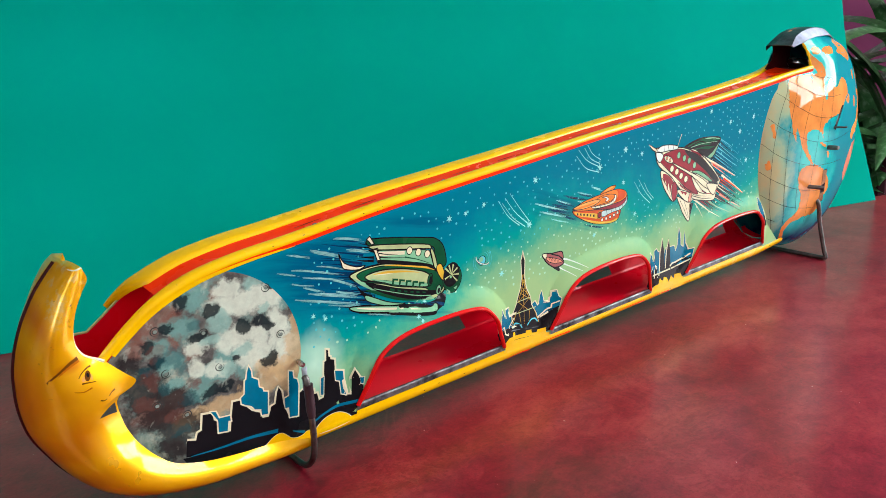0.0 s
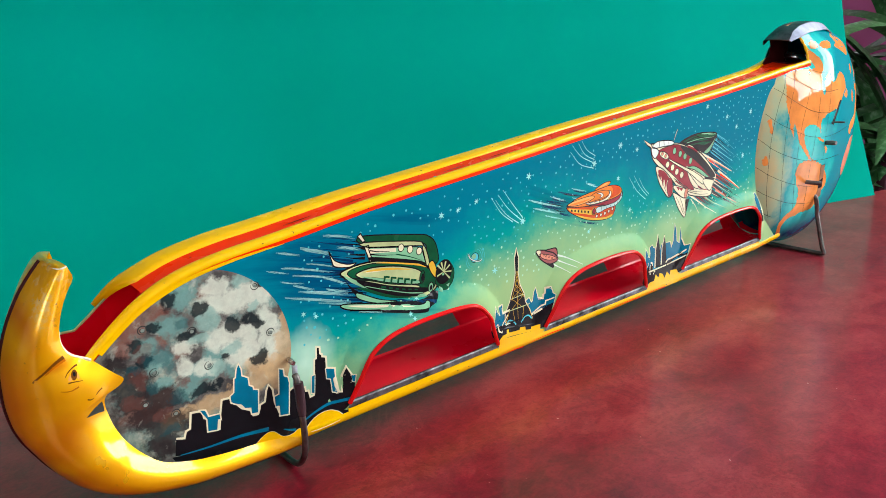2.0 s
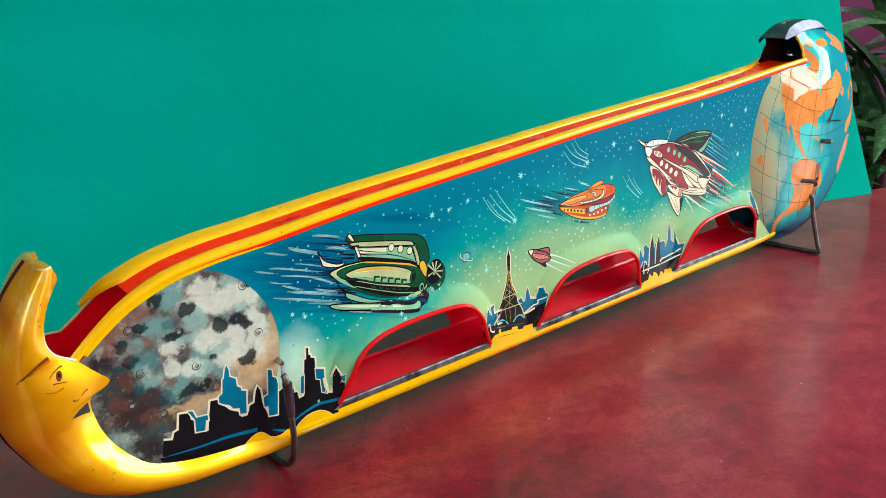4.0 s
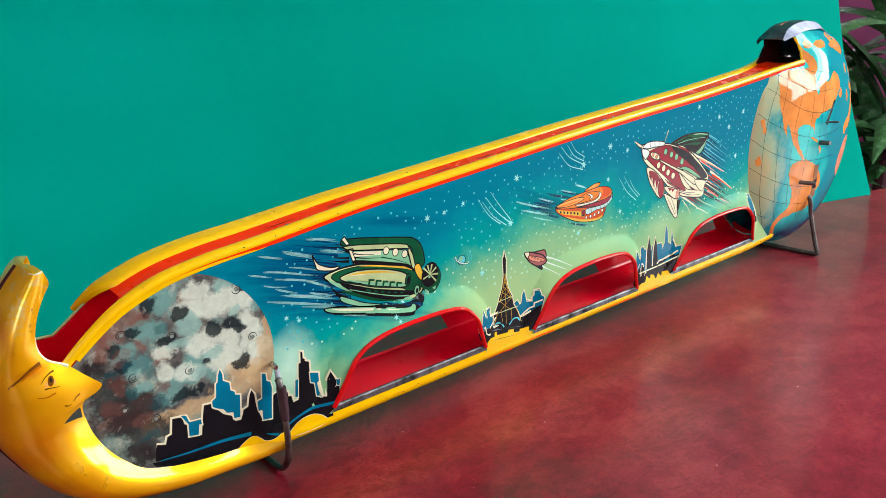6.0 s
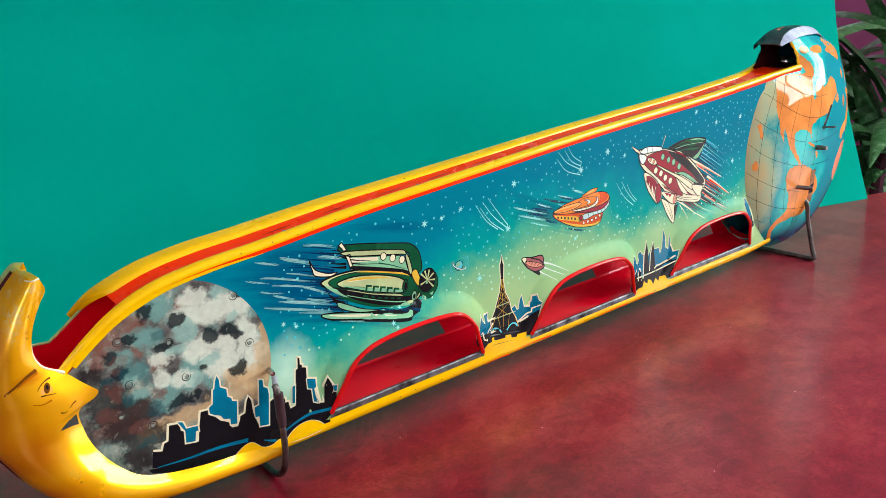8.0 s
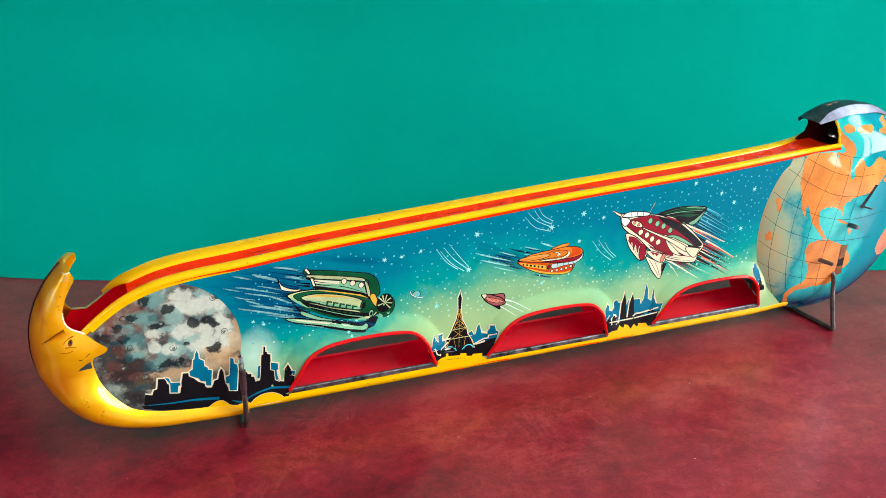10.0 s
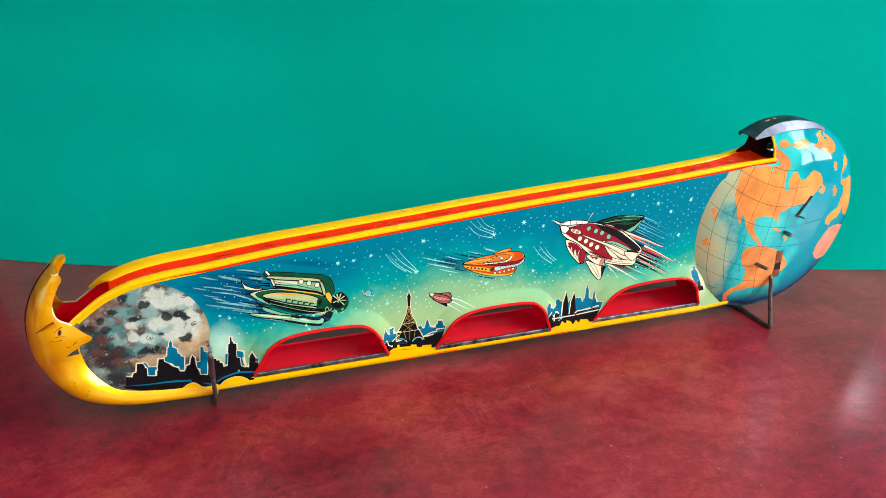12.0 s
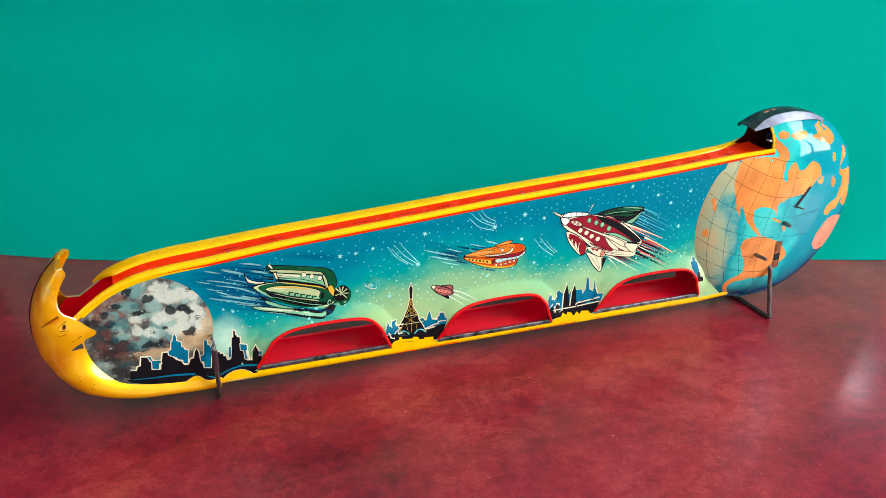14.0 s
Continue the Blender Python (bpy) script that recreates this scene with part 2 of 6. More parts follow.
WASHES = (
    ("rust", 0.7, (140, 96, 82), ((50, 79, 7, 5), (56, 82, 7, 4), (57, 51, 6, 4), (49, 47, 7, 4), (47, 72, 5, 4), (57, 70, 4, 3), (64, 65, 4, 3), (74, 84, 5, 3))),
    ("teal", 0.8, (116, 164, 156), ((53, 70, 6, 4), (57, 64, 5, 4), (71, 56, 7, 5), (62, 76, 7, 5), (101, 76, 4, 4), (77, 60, 6, 5), (68, 84, 6, 4), (57, 56, 5, 3), (84, 52, 6, 4), (67, 50, 6, 4))),
    ("tan", 0.75, (206, 172, 126), ((91, 45, 9, 5), (97, 47, 7, 7), (81, 43, 8, 4), (73, 42, 8, 4), (63, 41, 8, 4), (101, 44, 5, 8))),
    ("cream", 0.8, (226, 232, 212), ((85, 79, 15, 6), (95, 78, 7, 6), (88, 58, 9, 7), (98, 58, 5, 9), (80, 66, 8, 6), (73, 57, 6, 4), (66, 59, 4, 4), (66, 67, 5, 4), (98, 67, 5, 7), (87, 64, 9, 5), (79, 85, 7, 4))),
    ("sand", 0.6, (222, 186, 136), ((103.5, 55, 4.5, 9), (99, 48, 7, 6), (104, 64, 3, 7), (92, 52, 6, 4))),
    ("mint", 0.7, (150, 190, 178), ((76, 74, 5, 4), (83, 61, 4, 3), (72, 68, 5, 3), (93, 74, 3, 2), (77, 55, 4, 3), (90, 85, 5, 2.4))),
    ("brown", 0.85, (38, 33, 35), ((48, 55, 10, 9), (52, 46, 9, 7), (44, 64, 6, 8), (57, 50, 7, 6), (58, 39, 11, 6), (47, 61, 7, 7), (54, 33, 8, 6))),
    ("dark", 0.92, (28, 40, 44), ((63, 84, 4, 3), (73, 78, 3.4, 2.6), (84, 70, 3, 3.4), (91, 70, 4.4, 3.4), (93, 67, 3.4, 2.4), (93, 54, 3, 3.6), (68, 71, 3.8, 2.4), (70, 49, 5, 2.8), (75, 49.5, 3.4, 2.4), (53, 66, 3.6, 2.6), (50, 72, 3.4, 3.2), (98, 82, 3.4, 2), (57, 76, 2.6, 2.4), (81, 58, 2.4, 1.6))),
    ("ember", 0.38, (128, 74, 62), ((50, 60, 4, 4), (47, 52, 5, 3), (56, 45, 5, 3), (52, 69, 4, 3), (60, 80, 4, 3), (47, 76, 3, 3), (64, 54, 3, 2.4))),
    ("deep teal", 0.48, (22, 84, 92), ((57, 66, 5, 4), (54, 56, 3, 3), (62, 49, 4, 3), (49, 64, 3, 2.4), (60, 61, 3, 3), (66, 76, 3, 2.4), (58, 38, 4, 2.4))),
)


def moon_print():
    """Watercolour moon: soft-edged washes that bleed into one another on a brown-grey ground."""
    n = Nodes("moon_print")
    coarse = n.add("TexNoise", {"Vector": n.coord, "Scale": 130.0, "Detail": 4.0, "Roughness": 0.6}).outputs["Color"]
    shift = n.add("VectorMath", {0: n.add("VectorMath", {0: coarse, 1: (0.5, 0.5, 0.5)}, operation="SUBTRACT").outputs[0], 1: (0.010, 0.0, 0.010)}, operation="MULTIPLY").outputs[0]
    at = n.add("VectorMath", {0: n.coord, 1: shift}, operation="ADD").outputs[0]
    base = n.ramp(n.noise(95, 5, 0.6), (0.36, srgb(78, 76, 74)), (0.47, srgb(112, 110, 104)), (0.55, srgb(118, 142, 134)), (0.66, srgb(176, 180, 162)))
    mottle = n.noise(240, 4, 0.7)
    for name, strength, colour, spots in WASHES:
        near = None
        for x, z, rx, rz in spots:
            off = n.add("VectorMath", {0: at, 1: (x / 1000, 0.0, z / 1000)}, operation="SUBTRACT").outputs[0]
            off = n.add("VectorMath", {0: off, 1: (1000 / rx, 0.0, 1000 / rz)}, operation="MULTIPLY").outputs[0]
            far = n.add("VectorMath", {0: off}, operation="LENGTH").outputs["Value"]
            near = far if near is None else n.math("MINIMUM", near, far)
        near = n.math("ADD", near, n.math("MULTIPLY", n.math("SUBTRACT", mottle, 0.5), 1.0))
        base = n.mix(n.ramp(near, (0.66, grey(strength)), (1.12, grey(0))), base, srgb(*colour))
    flecks = n.math("MULTIPLY", n.ramp(n.noise(150, 5, 0.62, 0.5), (0.58, grey(0)), (0.70, grey(0.4))), n.ramp(n.noise(45, 2), (0.4, grey(0.2)), (0.6, grey(1))))
    base = n.mix(flecks, base, srgb(50, 60, 62))
    pale = n.ramp(n.noise(190, 4, 0.6, 0.4, n.scaled(1.0, 1.0, 0.9)), (0.60, grey(0)), (0.70, grey(0.3)))
    base = n.mix(pale, base, srgb(214, 222, 204))
    base = n.mix(0.3, base, n.ramp(mottle, (0.35, grey(0.35)), (0.65, grey(1.0))), "MULTIPLY")
    n.put(n.bsdf.inputs["Specular IOR Level"], 0.15)
    return n.done(base, 0.22, 0.0, 0.06)


def globe_print():
    n = Nodes("ocean_print")
    x, y, z = n.axes()
    west = n.math("MULTIPLY", n.math("SUBTRACT", x, 0.438), 12.0)
    base = n.ramp(n.math("ADD", west, n.math("MULTIPLY", n.math("SUBTRACT", n.noise(34, 5, 0.6), 0.5), 1.1)),
                  (0.0, srgb(196, 184, 138)), (0.22, srgb(164, 190, 156)), (0.42, srgb(12, 158, 166)), (0.6, srgb(64, 204, 196)), (0.85, srgb(8, 178, 178)), (1.0, srgb(0, 142, 156)))
    # dark shading in the ocean's colour: a navy band inside the lower right rim
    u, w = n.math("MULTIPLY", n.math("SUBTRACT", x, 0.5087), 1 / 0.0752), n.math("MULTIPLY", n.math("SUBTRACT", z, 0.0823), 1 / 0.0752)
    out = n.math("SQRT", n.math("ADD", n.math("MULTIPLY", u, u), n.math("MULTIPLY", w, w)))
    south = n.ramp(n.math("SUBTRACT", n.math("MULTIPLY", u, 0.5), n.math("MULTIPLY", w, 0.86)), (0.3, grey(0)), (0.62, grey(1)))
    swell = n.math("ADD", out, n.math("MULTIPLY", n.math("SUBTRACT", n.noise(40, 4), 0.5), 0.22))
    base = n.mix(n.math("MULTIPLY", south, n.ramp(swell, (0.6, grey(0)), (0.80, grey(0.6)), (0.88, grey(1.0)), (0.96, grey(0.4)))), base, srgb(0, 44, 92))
    n.bump(n.math("ADD", n.math("MULTIPLY", n.noise(26, 2), 3.0), n.noise(90, 3)), 0.22, 0.0009)
    n.put(n.bsdf.inputs["Specular IOR Level"], 0.0)
    return n.done(base, 0.25, 0.0, 0.5, 0.05)


def metal(name, colour, rough, dirt=0.5):
    n = Nodes(name)
    base = n.ramp(n.noise(140, 5, 0.65), (0.35, tuple(c * dirt for c in colour[:3]) + (1,)), (0.62, colour))
    n.bump(n.noise(300, 4), 0.12, 0.0004)
    return n.done(base, n.ramp(n.noise(90, 4), (0.3, grey(rough)), (0.7, grey(rough + 0.2))), 1.0)


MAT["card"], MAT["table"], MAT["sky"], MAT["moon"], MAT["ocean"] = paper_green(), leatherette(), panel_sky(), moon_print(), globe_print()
MAT["wire"] = metal("dull_steel_wire", (0.20, 0.18, 0.17, 1), 0.35)
MAT["bare"] = metal("scuffed_bare_tin", (0.24, 0.235, 0.25, 1), 0.45, 0.08)
# flange: paler and bluer than the hood, its window reflection put into the colour
MAT["flange"] = metal("sheen_tin_edge", (0.26, 0.28, 0.36, 1), 0.45, 0.7)
MAT["chrome"] = metal("worn_chrome", (0.62, 0.60, 0.60, 1), 0.14, 0.6)
MAT["inside"] = litho("dark_tin_inside", srgb(58, 10, 14), 0.2, 0.0, 0.45, 0.1)
MAT["sleeve"] = litho("brown_sleeve", srgb(74, 52, 58), 0.2, 0.0, 0.35, 0.1)
MAT["clip"] = metal("pale_clip", (0.5, 0.56, 0.6, 1), 0.42, 0.7)
MAT["black"] = litho("black_enamel", srgb(26, 24, 26), 0.1, 0.06, 0.22, 0.8)
MAT["hood"] = metal("dark_hood_tin", (0.15, 0.135, 0.165, 1), 0.34, 0.4)


# ---------------------------------------------------------------- shaping helpers
from mathutils.geometry import delaunay_2d_cdt

MM = 0.001


def part(name, bm, material, parent=None, label="", smooth=40):
    """Links a bmesh (in metres, world axes) as one mesh object under a thing or a part."""
    mesh = bpy.data.meshes.new(name)
    bmesh.ops.recalc_face_normals(bm, faces=bm.faces)
    bm.to_mesh(mesh)
    bm.free()
    for m in material if isinstance(material, (list, tuple)) else [material]:
        mesh.materials.append(MAT[m] if isinstance(m, str) else m)
    if smooth:
        mesh.polygons.foreach_set("use_smooth", [True] * len(mesh.polygons))
        mesh.set_sharp_from_angle(angle=radians(smooth))
    ob = new(name, mesh)
    if parent:
        ob.parent = parent
        if parent.type == "EMPTY":
            ob.matrix_parent_inverse = Matrix.Translation(-parent.location)
    return tagged(ob, label)


def thing(name, at, label, category, group="", kind=""):
    ob = new(name)
    ob.location, ob.empty_display_size = at, 0.02
    return tagged(ob, label, category, group, kind)


def spline(points, closed=False, per=6):
    """A smooth line through points (Catmull-Rom)."""
    p = [np.array(q, float) for q in points]
    n = len(p)
    out = []
    for i in range(n if closed else n - 1):
        a, b = p[i], p[(i + 1) % n]
        before = p[(i - 1) % n] if closed or i else 2 * a - b
        after = p[(i + 2) % n] if closed or i + 2 < n else 2 * b - a
        for k in range(per):
            t = k / per
            out.append(0.5 * (2 * a + (b - before) * t + (2 * before - 5 * a + 4 * b - after) * t * t + (3 * a - before - 3 * b + after) * t ** 3))
    if not closed:
        out.append(p[-1])
    return out


def inside(points, outline):
    """Which points lie in a closed outline."""
    pts, o = np.asarray(points, float), np.asarray(outline, float)
    hit = np.zeros(len(pts), bool)
    a, b = o, np.roll(o, -1, 0)
    for (x0, z0), (x1, z1) in zip(a, b):
        if z0 != z1:
            cross = ((z0 > pts[:, 1]) != (z1 > pts[:, 1])) & (pts[:, 0] < (x1 - x0) * (pts[:, 1] - z0) / (z1 - z0) + x0)
            hit ^= cross
    return hit


def sheet(bm, outline, depth, holes=(), step=4.0, mat=0, grid=True, extra=()):
    """A skin over an outline in x, z (millimetres), with holes, at the depth that depth(x, z) gives."""
    rings = [list(outline)] + [list(h) for h in holes]
    verts, edges = [], []
    for ring in rings:
        start = len(verts)
        verts += [Vector((float(p[0]), float(p[1]))) for p in ring]
        edges += [(start + i, start + (i + 1) % len(ring)) for i in range(len(ring))]
    if grid:
        o = np.array([tuple(map(float, p[:2])) for p in outline])
        lo, hi = o.min(0), o.max(0)
        xs, zs = np.arange(lo[0] + step / 2, hi[0], step), np.arange(lo[1] + step / 2, hi[1], step)
        if len(xs) and len(zs):
            g = np.array([(x, z) for x in xs for z in zs] + list(extra))
            g = g[inside(g, o)]
            for h in holes:
                if len(g):
                    g = g[~inside(g, h)]
            verts += [Vector(q) for q in g]
    v2, _, faces, *_ = delaunay_2d_cdt(verts, edges, [], 0, 1e-4)
    mid = np.array([[sum(v2[i][k] for i in f) / len(f) for k in (0, 1)] for f in faces])
    keep = inside(mid, outline)
    for h in holes:
        keep &= ~inside(mid, h)
    made = {}
    for f, k in zip(faces, keep):
        if k:
            vs = []
            for i in f:
                if i not in made:
                    x, z = v2[i]
                    made[i] = bm.verts.new((x * MM, depth(x, z) * MM, z * MM))
                vs.append(made[i])
            try:
                bm.faces.new(vs).material_index = mat
            except ValueError:
                pass
    return bm


def loft(bm, rings, closed=False, mat=0, caps=False):
    """Quads between rows of points (metres)."""
    rows = [[bm.verts.new(tuple(map(float, p))) for p in ring] for ring in rings]
    for a, b in zip(rows, rows[1:]):
        n = len(a)
        for i in range(n if closed else n - 1):
            j = (i + 1) % n
            bm.faces.new((a[i], a[j], b[j], b[i])).material_index = mat
    if caps:
        bm.faces.new(rows[0][::-1]).material_index = mat
        bm.faces.new(rows[-1]).material_index = mat
    return bm


def tube(bm, path, radius, sides=10, mat=0, closed=False):
    """A round wire along a path (metres)."""
    p = [Vector(tuple(map(float, q))) for q in path]
    n, rings, normal = len(p), [], None
    for i in range(n):
        a, b = p[(i - 1) % n if closed else max(i - 1, 0)], p[(i + 1) % n if closed else min(i + 1, n - 1)]
        t = (b - a).normalized()
        if normal is None:
            normal = t.orthogonal().normalized()
        normal = (normal - t * normal.dot(t)).normalized()
        side = t.cross(normal)
        r = radius(i / (n - 1)) if callable(radius) else radius
        rings.append([p[i] + r * (math.cos(2 * math.pi * k / sides) * normal + math.sin(2 * math.pi * k / sides) * side) for k in range(sides)])
    if closed:
        rings.append(rings[0])
    return loft(bm, rings, True, mat, not closed)


def box(bm, lo, hi, mat=0, bevel=0.0):
    made = bmesh.ops.create_cube(bm, size=1.0, matrix=Matrix.LocRotScale([(a + b) / 2 for a, b in zip(lo, hi)], None, [b - a for a, b in zip(lo, hi)]))
    faces = {f for v in made["verts"] for f in v.link_faces}
    for f in faces:
        f.material_index = mat
    if bevel:
        edges = {e for v in made["verts"] for e in v.link_edges}
        bmesh.ops.bevel(bm, geom=list(edges), offset=bevel, segments=2, profile=0.5, affect="EDGES")
    return bm


def thicken(ob, metres):
    mod = ob.modifiers.new("thickness", "SOLIDIFY")
    mod.thickness, mod.offset = metres, 0.0
    split = ob.modifiers.new("crisp_edges", "EDGE_SPLIT")
    split.split_angle = radians(55)
    return ob


# ---------------------------------------------------------------- table, backdrop, room
CARD_A, CARD_B = Vector((-0.038, 0.2415, 0)), Vector((0.713, 0.027, 0))
along = (CARD_B - CARD_A).normalized()
behind = Vector((-along.y, along.x, 0))
TABLE = Matrix((( along.x, behind.x, 0, CARD_A.x), (along.y, behind.y, 0, CARD_A.y), (0, 0, 1, 0), (0, 0, 0, 1)))


def table_box(lo, hi, bevel):
    bm = bmesh.new()
    box(bm, lo, hi, 0, bevel)
    bm.transform(TABLE)
    return bm


table = thing("table", TABLE @ Vector((0.4, -0.45, -0.74)), "large table covered in dark red mottled leatherette", "table")
part("tabletop", table_box((-0.5, -0.95, -0.035), (1.35, 0.012, 0.0), 0.003), "table", table, "dark red mottled leatherette top")
for x in (-0.42, 1.27):
    for y in (-0.88, -0.06):
        part("leg", table_box((x - 0.03, y - 0.03, -0.74), (x + 0.03, y + 0.03, -0.035), 0.004), "table", table)

lean_a = spline([(0, 0.0005), (18, 26), (31, 45), (54, 86), (63, 131), (68, 174), (66, 230), (60, 320), (50, 460)])
lean_b = spline([(0, 0.0005), (8, 18), (16, 37), (31, 72), (48, 121), (62, 170), (74, 230), (86, 320), (96, 460)])
bm = bmesh.new()
rows = []
for k in range(33):
    s = -0.008 + 1.008 * k / 32
    sag = 4 * s * (1 - s)
    bow = float(np.interp(s, (0, 0.03, 0.07, 0.12, 0.2, 0.4, 0.7, 0.85), (0, -5.0, -8.5, -10.5, -10, -7, -2, 0)))
    rows.append([CARD_A.lerp(CARD_B, s) + behind * ((a[0] * (1 - s) + b[0] * s) * MM + bow * MM * max(0.0, 1 - a[1] / 160) + 0.004 * sag * min(1, a[1] / 120)) + Vector((0, 0, (a[1] * (1 - s) + b[1] * s) * MM)) for a, b in zip(lean_a, lean_b)])
loft(bm, rows)
card = tagged(part("backdrop_card", bm, "card"), "smooth green card sheet curving up from the table", "backdrop", "", "structure")
thicken(card, 0.0006)

# ---------------------------------------------------------------- the tin toy: a sloping track between a moon and a globe
DEEP = 25.0                                     # thickness of the toy, mm; its seam lies in the middle
MID = DEEP / 2
GX, GZ, GR = 508.7, 82.3, 75.2                  # globe centre and radius
MX, MZ, MR = 69.5, 55.8, 36.8                   # moon disc
toy = thing("tin_space_track_toy", (0.3, MID * MM, 0), "lithographed tin space track toy with yellow moon and globe", "toy")

WINDOW = spline([(0, 0), (5, 10), (9, 18), (16, 23), (26, 25.6), (43, 26.6), (60, 26), (69, 23.6), (76, 16.5), (80, 8), (84, -0.5)], per=5)
WINDOWS = [(130.0, 21.5, 1.0), (247.0, 20.0, 1.0), (365.5, 21.5, 1.07)]


def window_outline(k):
    x, z, s = WINDOWS[k]
    return [(x + p[0] * s, z + p[1]) for p in WINDOW]


HOODS = [np.array(window_outline(k)) for k in range(3)]

HOOD_WIDE = 9.5
CREASES = []                                    # points along the fold round each hood
for hood in HOODS:
    for i in range(1, len(hood) - 1):
        way = hood[i + 1] - hood[i - 1]
        out = np.array((-way[1], way[0])) / np.linalg.norm(way)
        CREASES += [tuple(hood[i] + out * r) for r in (HOOD_WIDE + 0.35, HOOD_WIDE - 0.1, HOOD_WIDE - 1.6, HOOD_WIDE - 4.5, 2.0) if hood[i][1] > 20]


def flare(x, z):
    """The front skin: flat, swelling out in a hood round the upper part of each window."""
    near = min(np.hypot(h[:, 0] - x, h[:, 1] - z).min() for h in HOODS)
    up = min(1.0, max(0.0, (z - 20) / 18))
    k = max(0.0, 1 - near / HOOD_WIDE)
    return -3.4 * (1 - (1 - k) ** 1.8) * up


def ease(s):
    s = min(1.0, max(0.0, s))
    return s * s * (3 - 2 * s)


def globe_skin(x, z):
    """The front of the globe: a blunt dome, pressed in beside the mouth and under the hood."""
    r = min(1.0, math.hypot(x - GX, z - GZ) / GR)
    mouth = math.exp(-(max(0.0, x - 488) / 11) ** 2) * ease((z - 116) / 16)
    top = ease((z - 138) / 12) * ease((548 - x) / 14)
    return min(MID, MID - 25.4 * (1 - r ** 1.93) ** (1 / 2.66) + 4.4 * (1 - (1 - mouth) * (1 - top)) + 0.8 * mouth * top)


RAIL = spline([(37, 70.6), (41, 74.2), (47, 79.0), (54, 83.7), (63, 87.8), (73, 90.9), (88, 93.4), (107, 95.4), (148, 100.5), (190, 104.4), (229, 107.9), (277, 112.3), (332, 116.6), (387, 120.5), (450, 126.3), (478, 129.6), (491, 131.5)], per=5)


def rise_at(x):
    """By how much the rear edge of the track stands above the front edge."""
    return float(np.interp(x, (90, 110, 165, 200, 320, 480), (2.2, 2.0, 0.8, 0.5, -0.3, -0.5)))


def rail_sweep(bm, profile, line, mat=0, splay=True, taper=None):
    """Sweeps a profile of (depth, height above the line) along the top line of the toy."""
    rows = []
    for i, p in enumerate(line):
        a, b = line[max(i - 1, 0)], line[min(i + 1, len(line) - 1)]
        t = (b - a) / np.linalg.norm(b - a)
        n = np.array((-t[1], t[0]))
        wide = 1 + (0.30 * max(0.0, (p[0] - 462) / 30) ** 1.3 if splay else 0)
        start = min(1.0, max(0.0, (p[0] - 37) / 26))
        end = 1 - 0.6 * min(1.0, max(0.0, (p[0] - 448) / 40)) ** 1.3 * (1 if splay else 0)
        a1, b1 = 5.0 * (0.3 + 0.7 * start) * end, DEEP - 12.5 * float(np.interp(p[0], (46, 59, 200, 400, 450), (0.15, 0.95, 0.86, 0.78, 0.72))) * end
        profile_here = []
        for y, h in profile:
            if y <= 0 or y >= DEEP:
                pass
            elif y <= 5:
                y = y * a1 / 5
            elif y < 12.5:
                y = a1 + (y - 5) * (b1 - a1) / 7.5
                h -= (1 - end) * 3 * math.sin((y - a1) / (b1 - a1) * math.pi)
            else:
                y = DEEP - (DEEP - y) * (DEEP - b1) / 12.5
                h -= 2.6 * (1 - min(1.0, max(0.0, (p[0] - 46) / 11))) ** 1.5
            profile_here.append((y, h))
        rise = rise_at(p[0])
        if taper:                               # the lowest edge climbs to nothing towards the start of the line
            full = min(1.0, max(0.0, (p[0] - taper[0]) / (taper[1] - taper[0])))
            profile_here = [(y, 0.5 - (0.5 - h) * full) for y, h in profile_here]
        profile_here = [(y, h + rise * max(0.0, y) / DEEP) for y, h in profile_here]
        rows.append([((p[0] + n[0] * h) * MM, (MID + (y - MID) * wide) * MM, (p[1] + n[1] * h) * MM) for y, h in profile_here])
    return loft(bm, rows, mat=mat)


def mirrored(profile):
    return [(DEEP - y, h) for y, h in profile][::-1]


front_profile = [(-0.3, 0.3), (-0.6, 1.1), (-0.4, 2.0), (0.3, 2.6), (1.5, 2.9), (3.0, 2.8), (4.4, 2.2), (5.0, 1.5)]
rear_profile = [(12.5, 1.3), (12.9, 1.95), (13.6, 2.5), (15.0, 2.8), (20.8, 2.7), (23, 2.1), (24.4, 1.2), (24.7, 0.2)]
trim_profile = [(-0.28, -1.1), (-0.42, -0.4), (-0.5, 0.5)]
part("front_rail", rail_sweep(bmesh.new(), front_profile, RAIL), "yellow", toy, "yellow rounded front rail with small chips")
part("rear_rail", rail_sweep(bmesh.new(), rear_profile, [p for p in RAIL if p[0] > 46.5]), "yellow", toy, "yellow rounded rear rail with small chips")
turn = next(i for i, p in enumerate(RAIL) if p[0] > 66)       # where the yellow lip gives way to the red line
long_rail = RAIL[turn:]
part("front_trim", rail_sweep(bmesh.new(), trim_profile, long_rail, taper=(66, 112)), "red", toy, "thin red line under the front rail")
part("rear_trim", rail_sweep(bmesh.new(), mirrored(trim_profile), long_rail), "red", toy)
part("rail_lip", rail_sweep(bmesh.new(), [(y + 0.06, h) for y, h in trim_profile], [p for p in RAIL if 39 < p[0] < 112]), "yellow", toy, "yellow lower lip of the rail beside the moon")
groove_line = [p for p in RAIL if p[0] > 56]
part("groove", rail_sweep(bmesh.new(), [(5.0, 1.5), (5.6, 1.35), (8.8, 1.3), (11.8, 1.35), (12.5, 1.4)], groove_line), "red", toy, "red track groove between the rails")

